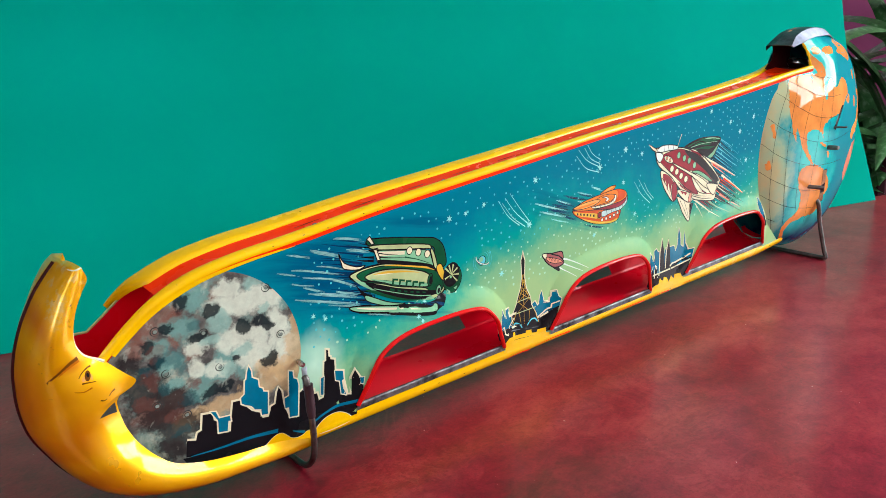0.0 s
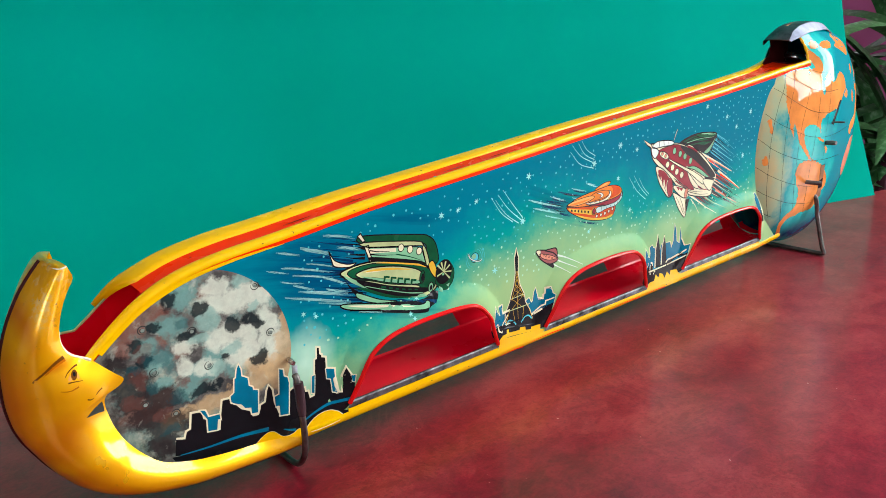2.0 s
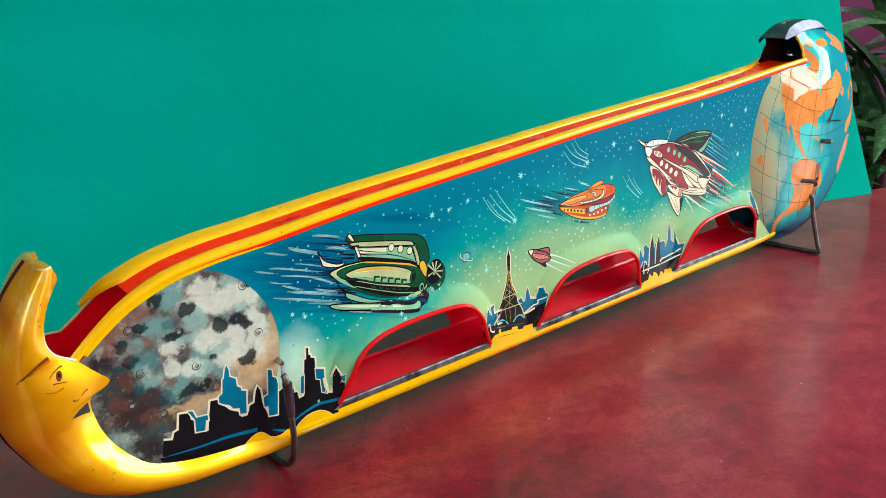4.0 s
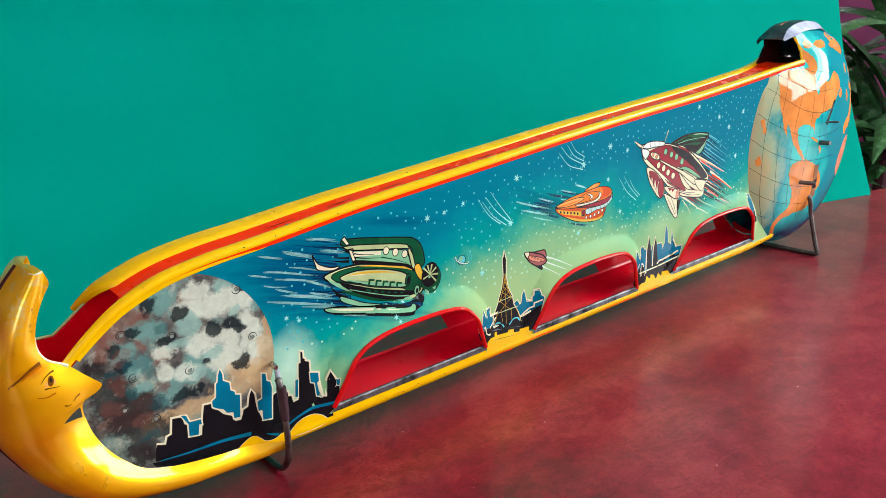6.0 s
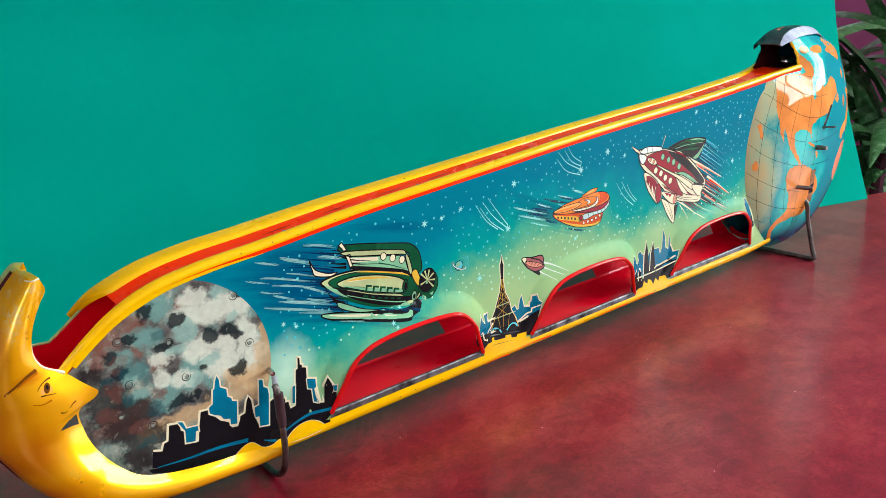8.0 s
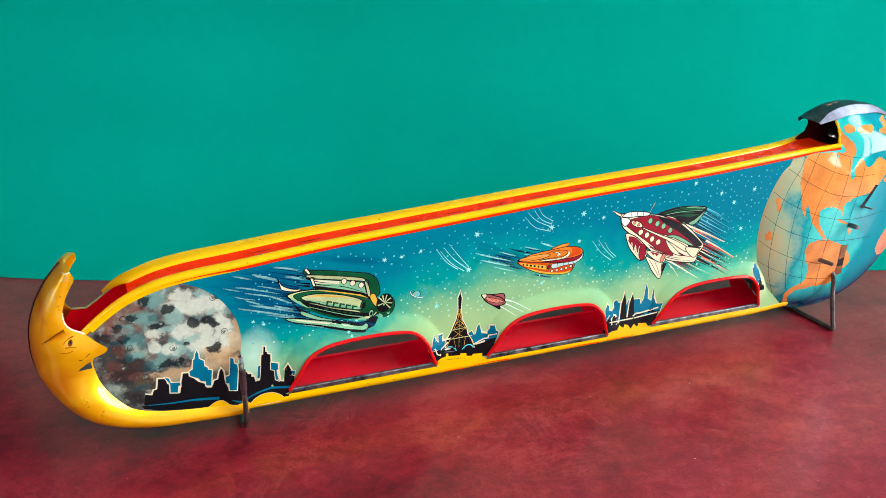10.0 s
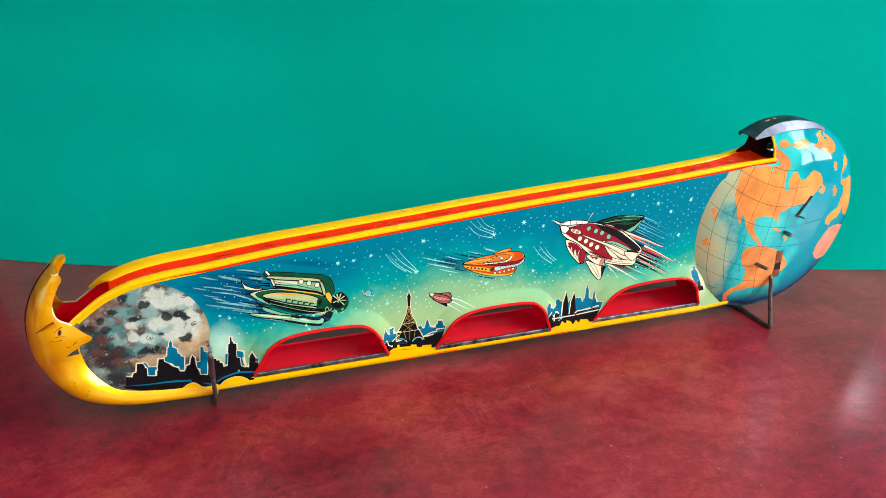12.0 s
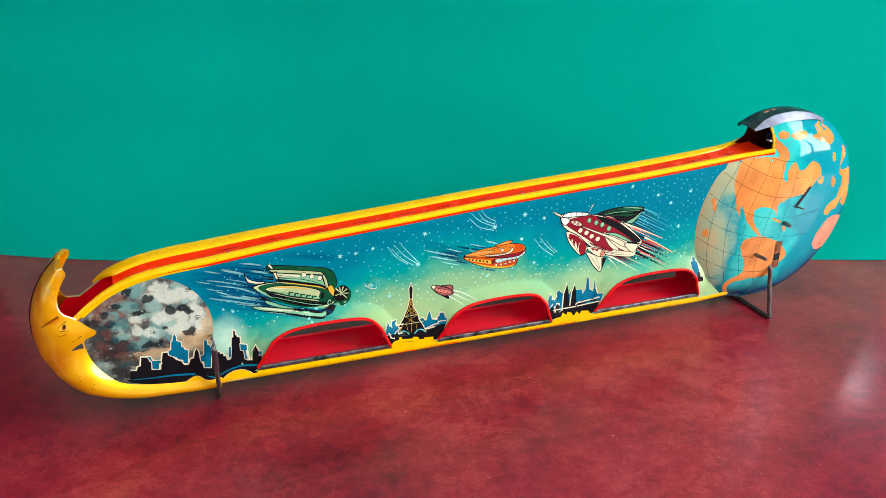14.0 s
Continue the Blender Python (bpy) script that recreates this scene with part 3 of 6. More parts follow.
# front and rear skins with their windows
skin = [(58, 22), (75, 17), (130, 16.6), (300, 16.4), (478, 17)] + [(468, 26), (455, 45), (449, 75), (449, 105), (456, 128.3)] + [(p[0], p[1] - 0.2) for p in RAIL[::-1] if 70 < p[0] < 452] + [(60, 80)]
holes = [[(x, z) for x, z in window_outline(k)] for k in range(3)]
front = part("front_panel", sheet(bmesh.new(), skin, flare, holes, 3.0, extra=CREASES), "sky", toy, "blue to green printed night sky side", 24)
thicken(front, 0.0002)
rear = part("rear_panel", sheet(bmesh.new(), skin, lambda x, z: DEEP - flare(x, z), holes, 4.0), ["deep_red"], toy, "rear side, red inside")
thicken(rear, 0.0004)

# the return chute inside, seen through the windows
chute_profile = [(0.6, 20.2), (2.0, 19.0), (5, 18.2), (9, 18.2), (13, 19.0), (18, 20.0), (22, 21.2), (24.0, 22.2), (24.4, 23.4)]
bm = bmesh.new()
loft(bm, [[(x * MM, y * MM, z * MM) for y, z in chute_profile] for x in np.linspace(62, 478, 40)])
part("return_chute", bm, "deep_red", toy, "glossy deep red return chute inside the toy")
bm = bmesh.new()
fall = spline([(62, 84), (56, 76), (46, 64), (36, 54), (28, 44), (28, 32), (40, 21), (62, 14)], per=5)
loft(bm, [[(p[0] * MM, y * MM, p[1] * MM) for y in (0.6, 6, 12.5, 19, 24.4)] for p in fall])
part("drop_chute", bm, "deep_red", toy, "deep red curved drop inside the moon")
liner = [(64 + 41 * math.cos(a), 52 + 37 * math.sin(a)) for a in np.linspace(0, 2 * math.pi, 48, endpoint=False)]
liner = [p for p in liner if p[1] < (74 if p[0] < 42 else np.interp(p[0], [q[0] for q in RAIL], [q[1] for q in RAIL]) - 0.5)] + [(q[0], q[1] + 2.3) for q in RAIL if 43 < q[0] < 101][::-1] + [(38, 74.5), (32, 75)]
liner.sort(key=lambda p: math.atan2(p[1] - 52, p[0] - 64))
part("rear_liner", sheet(bmesh.new(), liner, lambda x, z: 20.5, (), 6.0), "deep_red", toy, "deep red inner wall of the moon")

# torn pale edges round the moon's opening
bm = bmesh.new()
tube(bm, [(x * MM, 20.3 * MM, z * MM) for x, z in [(32, 75), (38, 74.6)] + [(q[0], q[1] + 2.3) for q in RAIL if 43 < q[0] < 58]], 0.0005, 6)
part("torn_edge", bm, "straw", toy, "torn pale edge of the tin opening")

# red rims and bare lower edges of the windows
for k in range(3):
    edge = window_outline(k)
    bm = bmesh.new()
    tube(bm, [(x * MM, (flare(x, z) - 0.5) * MM, z * MM) for x, z in edge], 0.0010, 8)
    part("window_rim", bm, "rim_red", toy)
    x, z, s = WINDOWS[k]
    bm = bmesh.new()
    loft(bm, [[(q * MM, y * MM, (z + h) * MM) for y, h in ((1.4, -1.6), (0.8, 0.2), (-0.4, 0.5), (-0.9, 0.0), (-0.9, -2.0), (-0.3, -2.6))] for q in np.linspace(x - 0.5, x + 84 * s + 0.5, 24)])
    part("window_sill", bm, "bare", toy, "scuffed bare metal sill")
    bm = bmesh.new()
    loft(bm, [[(q * MM, y * MM, h * MM) for y, h in ((-0.3, z - 2.2), (-0.42, z - 2.8), (-0.5, 16.6))] for q in np.linspace(x - 0.5, x + 84 * s + 0.5, 12)])
    part("sill_band", bm, "yellow", toy, "yellow strip under the window's sill")

# yellow lower band, rounded under to the seam
low_profile = [(-0.25, 17.6), (-0.45, 16.4), (-0.1, 14.8), (1.4, 12.9), (4.2, 11.2), (8, 10.0), (12.5, 9.5)]
low_profile = low_profile + [(DEEP - y, z) for y, z in low_profile[:-1][::-1]]
bm = bmesh.new()
loft(bm, [[(x * MM, y * MM, (z + max(0, (x - 455) / 25) * 1.5) * MM) for y, z in low_profile] for x in np.linspace(106, 484, 40)])
part("lower_band", bm, "yellow", toy, "yellow rounded lower edge")

# the moon: printed disc and the yellow crescent with its profile
bm = bmesh.new()
disc = [(MX + MR * math.cos(a), MZ + MR * math.sin(a)) for a in np.linspace(0, 2 * math.pi, 120, endpoint=False)]
disc = [(x, min(z, float(np.interp(x, [q[0] for q in RAIL], [q[1] for q in RAIL])) - 0.3)) for x, z in disc]
sheet(bm, disc, lambda x, z: -0.13, (), 6.0)
moon_disc = part("moon_disc", bm, "moon", toy, "grey and cream cratered moon print")
INNER = [(34.2, 103.4), (35.4, 99.5), (33.2, 95.5), (30.6, 90.5), (28.9, 85), (28.6, 80), (30.8, 75.4), (36.4, 71.8), (40, 67.9), (42.8, 65), (45.2, 62.4), (43.4, 60.4), (40.0, 59.5), (38.3, 57.6), (38.2, 55.0), (38.7, 52.0), (39.8, 47), (42.4, 41), (47.4, 34), (53.6, 28.6), (64, 24.6), (76.5, 22.0), (90, 19.8), (108, 17.0)]
OUTER = [(30.2, 102.8), (26.8, 99.0), (22.8, 93.8), (18.4, 86), (15.6, 79), (14.2, 74), (13.5, 70.5), (13.2, 67.5), (13.0, 64), (12.9, 61), (13.0, 58), (13.3, 55), (13.7, 52.5), (14.2, 50), (15.0, 47.5), (16.1, 44.7), (18.6, 39.8), (21.8, 34), (26.8, 27.4), (34.2, 21.6), (46.2, 16.8), (62, 13.4), (84, 11.2), (108, 9.8)]
inner, outer = spline(INNER, per=4), spline(OUTER, per=4)


soft_inner = [np.mean([inner[min(max(i + k, 0), len(inner) - 1)] for k in range(-9, 10)], axis=0) for i in range(len(inner))]


def crescent(u, a, b, c):
    """A point of the front half: u runs from the inner edge a to the seam b; c is the evened inner edge."""
    p = a + (b - a) * math.sin(u * math.pi / 2)
    whole = np.linalg.norm(b - c)
    f = min(1.0, max(0.0, 1 - np.linalg.norm(p - b) / whole))
    swell, crest = float(np.interp(p[1], (38, 52, 74, 84), (0.29, 0.15, 0.15, 0.22))) * min(26.0, whole), 0.5
    if f < crest:
        y = -0.4 - swell * math.sin(math.pi / 2 * f / crest)
    else:
        y = -0.4 - swell + (MID + 0.4 + swell) * (1 - math.sqrt(max(0.0, 1 - ((f - crest) / (1 - crest)) ** 2)))
    return p[0], y, p[1]


bm = bmesh.new()
rows = []
for k, (a, b, c) in enumerate(zip(inner, outer, soft_inner)):
    half = [crescent(u, a, b, c) for u in np.linspace(0, 1, 15)]
    end = math.exp(-k / 5)                      # the rear half reaches a little further at the broken tip
    rear = []
    for u, (x, y, z) in zip(np.linspace(0, 1, 15), half):
        lean = end * (1 - u)
        rear.append(((x + 1.8 * lean) * MM, (MID + (MID - y) * float(np.interp(z, (55, 76, 90, 100), (1.0, 0.58, 0.62, 0.95)))) * MM, (z - 2.0 * lean) * MM))
    rows.append([(x * MM, y * MM, z * MM) for x, y, z in half] + rear[-2::-1])
middle = sum((Vector(p) for p in rows[0]), Vector()) / len(rows[0])
cap = [[tuple(Vector(p).lerp(middle, f) + Vector((0, 0, up * MM))) for p in rows[0]] for f, up in ((0.96, 0.2), (0.7, 0.9), (0.35, 0.7))]
loft(bm, cap + rows)                            # the tin is folded in over the tip
horn = part("crescent", bm, "lacquer", toy, "glossy yellow crescent moon with a pointed nose", 60)
thicken(horn, 0.0005)
# worn inner edge; its whitish highlight is put in as a cream tube
bm = bmesh.new()
tube(bm, [(p[0] * MM, -0.4 * MM, p[1] * MM) for p in inner[17:29]], 0.0006, 6)
part("pale_edge", bm, "cream", toy, "worn edge of the crescent opening with its pale highlight painted on")
bm = bmesh.new()
tube(bm, rows[0][:9], 0.0003, 6)
part("pale_edge", bm, "cream", toy, "chipped pale edge of the broken tip")
bm = bmesh.new()
tube(bm, [(p[0] * MM, MID * MM, p[1] * MM) for p in outer], 0.0009, 8)
part("crescent_seam", bm, "inside", toy, "worn brown folded seam")

# the globe: two domes with a mouth cut for the car
MOUTH_X, MOUTH_Z = 490.0, 131.5
LID = spline([(475.0, 146.9), (484, 151.4), (493.5, 155.0), (503, 156.5), (513, 156.8), (527, 154.8), (541, 149.6)], per=5)   # crest of the hood over the mouth
rim = [(GX + GR * math.cos(a), GZ + GR * math.sin(a)) for a in np.linspace(math.radians(104.4), math.radians(-216), 150)]
rim = [(x, min(z, float(np.interp(x, [q[0] for q in LID], [q[1] for q in LID])) - 0.9) if z > 140 and x < 541 else z) for x, z in rim]
rim = rim + [(456, 127.0), (466, 128.2), (MOUTH_X - 14, 129.6), (MOUTH_X, MOUTH_Z), (MOUTH_X, MOUTH_Z + 8), (MOUTH_X, MOUTH_Z + 16)]
inner_rings = [[(GX + GR * q * math.cos(a), GZ + GR * q * math.sin(a)) for a in np.linspace(math.radians(103), math.radians(-214), 150)] for q in (0.997, 0.988, 0.972, 0.945, 0.91)]


def dome(back):
    bm = bmesh.new()
    verts = [Vector(p) for p in rim]
    edges = [(i, (i + 1) % len(rim)) for i in range(len(rim))]
    extra = [p for ring in inner_rings for p in ring]
    extra += [(x, z) for x in np.arange(434, 586, 4.0) for z in np.arange(8, 158, 4.0) if math.hypot(x - GX, z - GZ) < GR * 0.89]
    ok = inside(extra, rim)
    verts += [Vector(p) for p, k in zip(extra, ok) if k and not (p[0] < MOUTH_X + 1 and p[1] > MOUTH_Z - 1)]
    v2, _, faces, *_ = delaunay_2d_cdt(verts, edges, [], 0, 1e-4)
    mid = np.array([[sum(v2[i][k] for i in f) / 3 for k in (0, 1)] for f in faces])
    keep = inside(mid, rim)
    keep &= ~((mid[:, 0] < 468) & (mid[:, 1] < 124) & (np.array([globe_skin(x, z) for x, z in mid]) > 1.5))   # the side panels end inside the dome
    if back:
        keep &= ~((mid[:, 0] < 488) & (mid[:, 1] > 116))          # the rear dome stays below the rear rail
    made = {}
    for f, k in zip(faces, keep):
        if k:
            for i in f:
                if i not in made:
                    y = globe_skin(*v2[i])
                    made[i] = bm.verts.new((v2[i][0] * MM, (DEEP - y if back else y) * MM, v2[i][1] * MM))
            bm.faces.new([made[i] for i in f])
    return bm


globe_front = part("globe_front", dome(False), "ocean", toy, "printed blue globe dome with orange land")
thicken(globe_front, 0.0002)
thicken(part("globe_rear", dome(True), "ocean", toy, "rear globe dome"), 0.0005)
bm = bmesh.new()
lip = spline([(MOUTH_X - 3, MOUTH_Z), (MOUTH_X - 0.4, MOUTH_Z + 0.7), (MOUTH_X + 0.2, MOUTH_Z + 3), (MOUTH_X + 0.5, MOUTH_Z + 8), (MOUTH_X + 0.2, MOUTH_Z + 13), (MOUTH_X - 0.6, MOUTH_Z + 17)], per=4)
tube(bm, [(x * MM, globe_skin(x, z) * MM, z * MM) for x, z in lip], lambda q: 0.00075 * (1 + 0.25 * math.sin(31 * q)), 8)
part("mouth_lip", bm, "yellow", toy, "chipped yellow edge of the globe's mouth")
torn = [(474, 129.5), (478.5, 133.5), (483.5, 136.5), (485, 141.5), (483, 146), (488, 151), (498, 154.5), (508, 155), (508, 122), (492, 126)]
thicken(part("torn_wall", sheet(bmesh.new(), torn, lambda x, z: 21.0, (), 5.0), "inside", toy, "dark torn inner wall behind the globe's mouth"), 0.0004)

# the slide inside the globe on which the car comes to rest
slide = spline([(489, 131.6), (498, 129.6), (510, 124.6), (524, 117.4), (540, 108.6), (556, 98.5)], per=4)
bm = bmesh.new()
loft(bm, [[(p[0] * MM, y * MM, (p[1] + h) * MM) for y, h in ((1.5, 2.5), (3, 0.6), (8, 0), (17, 0), (22, 0.6), (23.5, 2.5))] for p in slide])
thicken(part("globe_slide", bm, "inside", toy, "dark slide inside the globe"), 0.0005)

# black hood over the mouth
bm = bmesh.new()
rows, flange = [], []
for i, p in enumerate(LID):
    a, b = LID[max(i - 1, 0)], LID[min(i + 1, len(LID) - 1)]
    t = (b - a) / np.linalg.norm(b - a)
    n = np.array((-t[1], t[0]))
    wide = 9.0 * (1 - 0.35 * max(0.0, p[0] - 520) / 22)
    low = float(np.interp(p[0], (475, 488, 512, 540), (1.2, 5.2, 5.6, 2.2)))
    fold = float(np.interp(p[0], (475, 486, 540), (-0.92, -0.55, -0.6)))
    rows.append([((p[0] + n[0] * h) * MM, (MID + w * wide) * MM, (p[1] + n[1] * h) * MM) for w, h in ((fold, -0.35), (fold * 0.5, -0.1), (0, 0), (0.4, -0.1), (0.8, -0.5), (1.0, -1.3), (1.03, -4.0))])
    flange.append([((p[0] + n[0] * h) * MM, (MID + w * wide) * MM, (p[1] + n[1] * h) * MM) for w, h in ((-1.04, -low), ((fold - 1.1) / 2, -0.35 - 0.5 * low), (fold, -0.3))])
loft(bm, rows)
thicken(part("hood_flange", loft(bmesh.new(), flange), "flange", toy, "worn edge of the hood, window reflection put into its pale blue-grey"), 0.0005)
thicken(part("mouth_hood", bm, "hood", toy, "dark worn tin hood over the globe's mouth"), 0.0006)

# wire feet
bm = bmesh.new()
tube(bm, [(x * MM, y * MM, z * MM) for x, y, z in spline([(508.3, -7.5, 43.5), (508.6, -10.6, 40.8), (509.6, -11.6, 35), (510.6, -12.0, 29), (511.8, -14.4, 18), (512.6, -17.2, 7), (512.8, -18.8, 2.8), (512.6, -17.4, 1.6), (512, -10, 1.5), (510.5, 6, 1.5), (509.5, 22, 1.5), (508.6, 34, 1.6), (508.2, 37, 4), (507.5, 36, 20), (506, 33, 42), (506, 30, 46)], per=5)], 0.0015, 10)
part("wire_foot", bm, "wire", toy, "bent dull steel wire foot")
bm = bmesh.new()
tube(bm, [(x * MM, y * MM, z * MM) for x, y, z in spline([(105, -3.5, 44), (105, -5, 42), (105.5, -5.6, 30), (106, -5.4, 16), (106, -3.6, 8.5), (106, 0.6, 3.4), (106, 6, 1.6), (106, 14, 1.4), (106, 20, 1.8), (106, 26, 5), (106, 29, 14), (105.5, 30, 30), (105, 29.5, 42), (105, 28, 44)], per=5)], 0.0013, 10)
part("wire_foot", bm, "wire", toy, "bent dull steel wire foot")

# ---------------------------------------------------------------- printed pictures on the tin, as thin layers of ink
from mathutils.bvhtree import BVHTree

MAT["copper"] = metal("brown_copper_tab", (0.42, 0.20, 0.09, 1), 0.35)
MAT["crater_ink"] = litho("dark_grey_print", srgb(56, 60, 58), 0.15)
MAT["rust_brown"] = litho("soft_brown_print", srgb(196, 104, 0), 0.1)
MAT["umber"] = litho("umber_print", srgb(112, 62, 8), 0.1)
MAT["pale_grey"] = litho("pale_grey_print", srgb(140, 152, 142), 0.2)
horn_tree = BVHTree.FromPolygons([v.co.copy() for v in horn.data.vertices], [tuple(p.vertices) for p in horn.data.polygons])


def moonskin(x, z):
    return -0.03


def faceskin(x, z):
    hit = horn_tree.ray_cast(Vector((x * MM, -0.1, z * MM)), Vector((0, 1, 0)))
    return hit[0].y / MM - 0.16 if hit[0] is not None and hit[0].y < MID * MM else 0.0


def numbers(text):
    return [np.array([float(v) for v in pair.split()]) for pair in text.split(",")]


def ragged(pts):
    """A coast line: small uneven bays along an outline."""
    pick, out = random.Random(int(pts[0][0] * 10)), []
    for p, q in zip(pts, pts[1:] + pts[:1]):
        n = max(1, int(np.linalg.norm(q - p) / 0.9))
        for k in range(n):
            out.append(p + (q - p) * k / n + np.array((pick.gauss(0, 0.34), pick.gauss(0, 0.34))))
    return out


class Print:
    """One printed motif: filled shapes, strokes and dots on a skin, in layers."""

    def __init__(self, skin, step):
        self.skin, self.step, self.bm, self.mats = skin, step, bmesh.new(), []

    def slot(self, mat):
        if mat not in self.mats:
            self.mats.append(mat)
        return self.mats.index(mat)

    def depth(self, layer):
        return lambda x, z: self.skin(x, z) - 0.12 - 0.02 * layer - (0.14 * min(1.0, -2 * flare(x, z)) if self.skin is flare else 0.0)

    def fill(self, mat, layer, text, smooth=False, ink=0.0, edge="ink", shift=(0, 0), points=None):
        pts = points if points is not None else [p + np.array(shift) for p in numbers(text)]
        if smooth:
            pts = spline(pts, True, 4)
        if mat in ("land", "rose") and self.skin is globe_skin:
            pts = ragged(pts)
        ys = [self.skin(p[0], p[1]) for p in pts]
        sheet(self.bm, pts, self.depth(layer), (), self.step, self.slot(mat), max(ys) - min(ys) > 0.03)
        if ink:
            self.ribbon(edge, layer + (0.5 if edge == "ink" else -0.5), pts + pts[:1], [ink] * (len(pts) + 1))

    def ribbon(self, mat, layer, pts, widths):
        at, rows, n = self.depth(layer), [], len(pts)
        loop = np.allclose(pts[0], pts[-1])
        for i, (p, w) in enumerate(zip(pts, widths)):
            a = pts[n - 2] if loop and i == 0 else pts[max(i - 1, 0)]
            b = pts[1] if loop and i == n - 1 else pts[min(i + 1, n - 1)]
            d1, d2 = p - a, b - p
            l1, l2 = np.linalg.norm(d1), np.linalg.norm(d2)
            d1, d2 = (d1 / l1 if l1 else d2 / max(l2, 1e-9)), (d2 / l2 if l2 else d1 / max(l1, 1e-9))
            t = d1 + d2
            t = t / max(np.linalg.norm(t), 1e-6)
            k = min(1.6, 1 / max(0.4, abs(t @ d2)))
            side = np.array((-t[1], t[0])) * w / 2 * k
            rows.append([(q[0] * MM, at(q[0], q[1]) * MM, q[1] * MM) for q in (p - side, p + side)])
        loft(self.bm, rows, False, self.slot(mat))

    def streaks(self, mat, layer, width, count, a, b, way, least, most):
        """Tapered brush strokes that trail off from the line a-b."""
        pick = random.Random(count + int(a[0]))
        for k in range(count):
            s = (k + pick.random()) / count
            start = np.array(a) + (np.array(b) - np.array(a)) * s
            end = start + np.array(way) * pick.uniform(least, most)
            bend = np.array((0.0, pick.uniform(-0.5, 0.5)))
            pts = spline([start, (start + end) / 2 + bend, end], per=4)
            w = width * pick.uniform(0.45, 1.0)
            self.ribbon(mat, layer + 0.05 * k, pts, [max(0.12, w * (1 - i / (len(pts) - 1))) for i in range(len(pts))])

    def brush(self, mat, layer, width, text):
        """A dry brush stroke: a few ragged strands side by side, thin at both ends."""
        pts = spline(numbers(text), per=7)
        pick = random.Random(int(pts[0][0] * 10 + pts[0][1]))
        for k in range(4):
            off = width * ((k + 0.5) / 4 - 0.5)
            a = pick.uniform(0, 0.3) * abs(off) / max(width, 0.01) * 2
            b = 1 - pick.uniform(0.0, 0.25)
            strand = [p + np.array((0, off + pick.gauss(0, 0.05))) for i, p in enumerate(pts) if a <= i / (len(pts) - 1) <= b]
            n = len(strand) - 1
            if n > 2:
                self.ribbon(mat, layer + 0.1 * k, strand, [max(0.08, width * 0.27 * math.sin(math.pi * min(1.0, 0.12 + 0.8 * i / n)) * pick.uniform(0.6, 1.1)) for i in range(n + 1)])

    def line(self, mat, layer, w0, w1, text, smooth=True):
        pts = numbers(text)
        if smooth and len(pts) > 2:
            pts = spline(pts, per=6)
        elif len(pts) == 2:
            pts = [pts[0] + (pts[1] - pts[0]) * k / 4 for k in range(5)]
        n = len(pts) - 1
        self.ribbon(mat, layer, pts, [w0 + (w1 - w0) * i / n for i in range(n + 1)])

    def oval(self, mat, layer, centre, rx, rz, turn=0.0, ink=0.0):
        c, s = math.cos(radians(turn)), math.sin(radians(turn))
        pts = []
        for a in np.linspace(0, 2 * math.pi, 18, endpoint=False):
            u, v = rx * math.cos(a), rz * math.sin(a)
            pts.append(np.array((centre[0] + c * u - s * v, centre[1] + s * u + c * v)))
        self.fill(mat, layer, "", False, ink, points=pts)

    def star(self, mat, layer, centre, r):
        turn = random.random()
        self.fill(mat, layer, "", points=[np.array((centre[0] + r * (1 if k % 2 else 0.36) * math.cos(k * math.pi / 6 + turn), centre[1] + r * (1 if k % 2 else 0.36) * math.sin(k * math.pi / 6 + turn))) for k in range(12)])

    def done(self, name, parent, label):
        return part(name, self.bm, self.mats, parent, label, 40 if self.skin is globe_skin else 0)



m = Print(flare, 3.5)
m.streaks("navy", 1, 2.0, 11, (137.7, 89.1), (134.9, 75.3), (-19.5, 5.8), 0.3, 1)
m.streaks("navy", 1, 2.0, 11, (133.9, 75.4), (148.4, 56.4), (-19.5, 5.8), 0.3, 1)
m.streaks("navy", 1.5, 1.6, 6, (156.3, 58.6), (175.7, 53.7), (-16.49, 5.09), 0.2, 0.5)
m.streaks("blue", 1.2, 1.2, 12, (137.7, 89.1), (141.8, 58.8), (-23.53, 6.69), 0.4, 1)
m.streaks("ink", 1.7, 1.3, 15, (142.5, 88.5), (139.0, 60.0), (-15.5, 4.4), 0.3, 1)
m.brush("brush", 2, 1.0, "122.2 94.0, 130.5 92.1, 138.5 89.6")
m.brush("brush", 2, 1.5, "112.2 91.3, 120.1 88.4, 127.8 85.4")
m.brush("brush", 2, 0.8, "102.6 91.9, 108.4 90.0, 113.6 88.3")
m.brush("brush", 2, 1.2, "128.0 88.3, 134.8 86.4, 141.8 83.9")
m.brush("brush", 2, 0.8, "103.4 85.8, 114.2 82.8, 129.6 77.3")
m.brush("brush", 2, 0.6, "98.3 85.9, 103.7 84.0, 108.8 82.4")
m.brush("brush", 2, 0.8, "107.7 82.0, 118.3 79.0, 130.6 74.8")
m.brush("brush", 2, 0.9, "108.5 77.9, 113.7 75.6, 119.0 73.5")
m.brush("brush", 2, 1.3, "109.3 75.3, 122.3 71.3, 137.2 66.2")
m.brush("brush", 2, 1.0, "102.9 74.4, 120.9 68.8, 144.4 60.9")
m.brush("brush", 2, 0.7, "116.5 68.9, 137.0 62.5, 156.4 56.2")
m.brush("brush", 2, 1.0, "120.5 78.3, 127.1 75.2, 135.1 71.2")
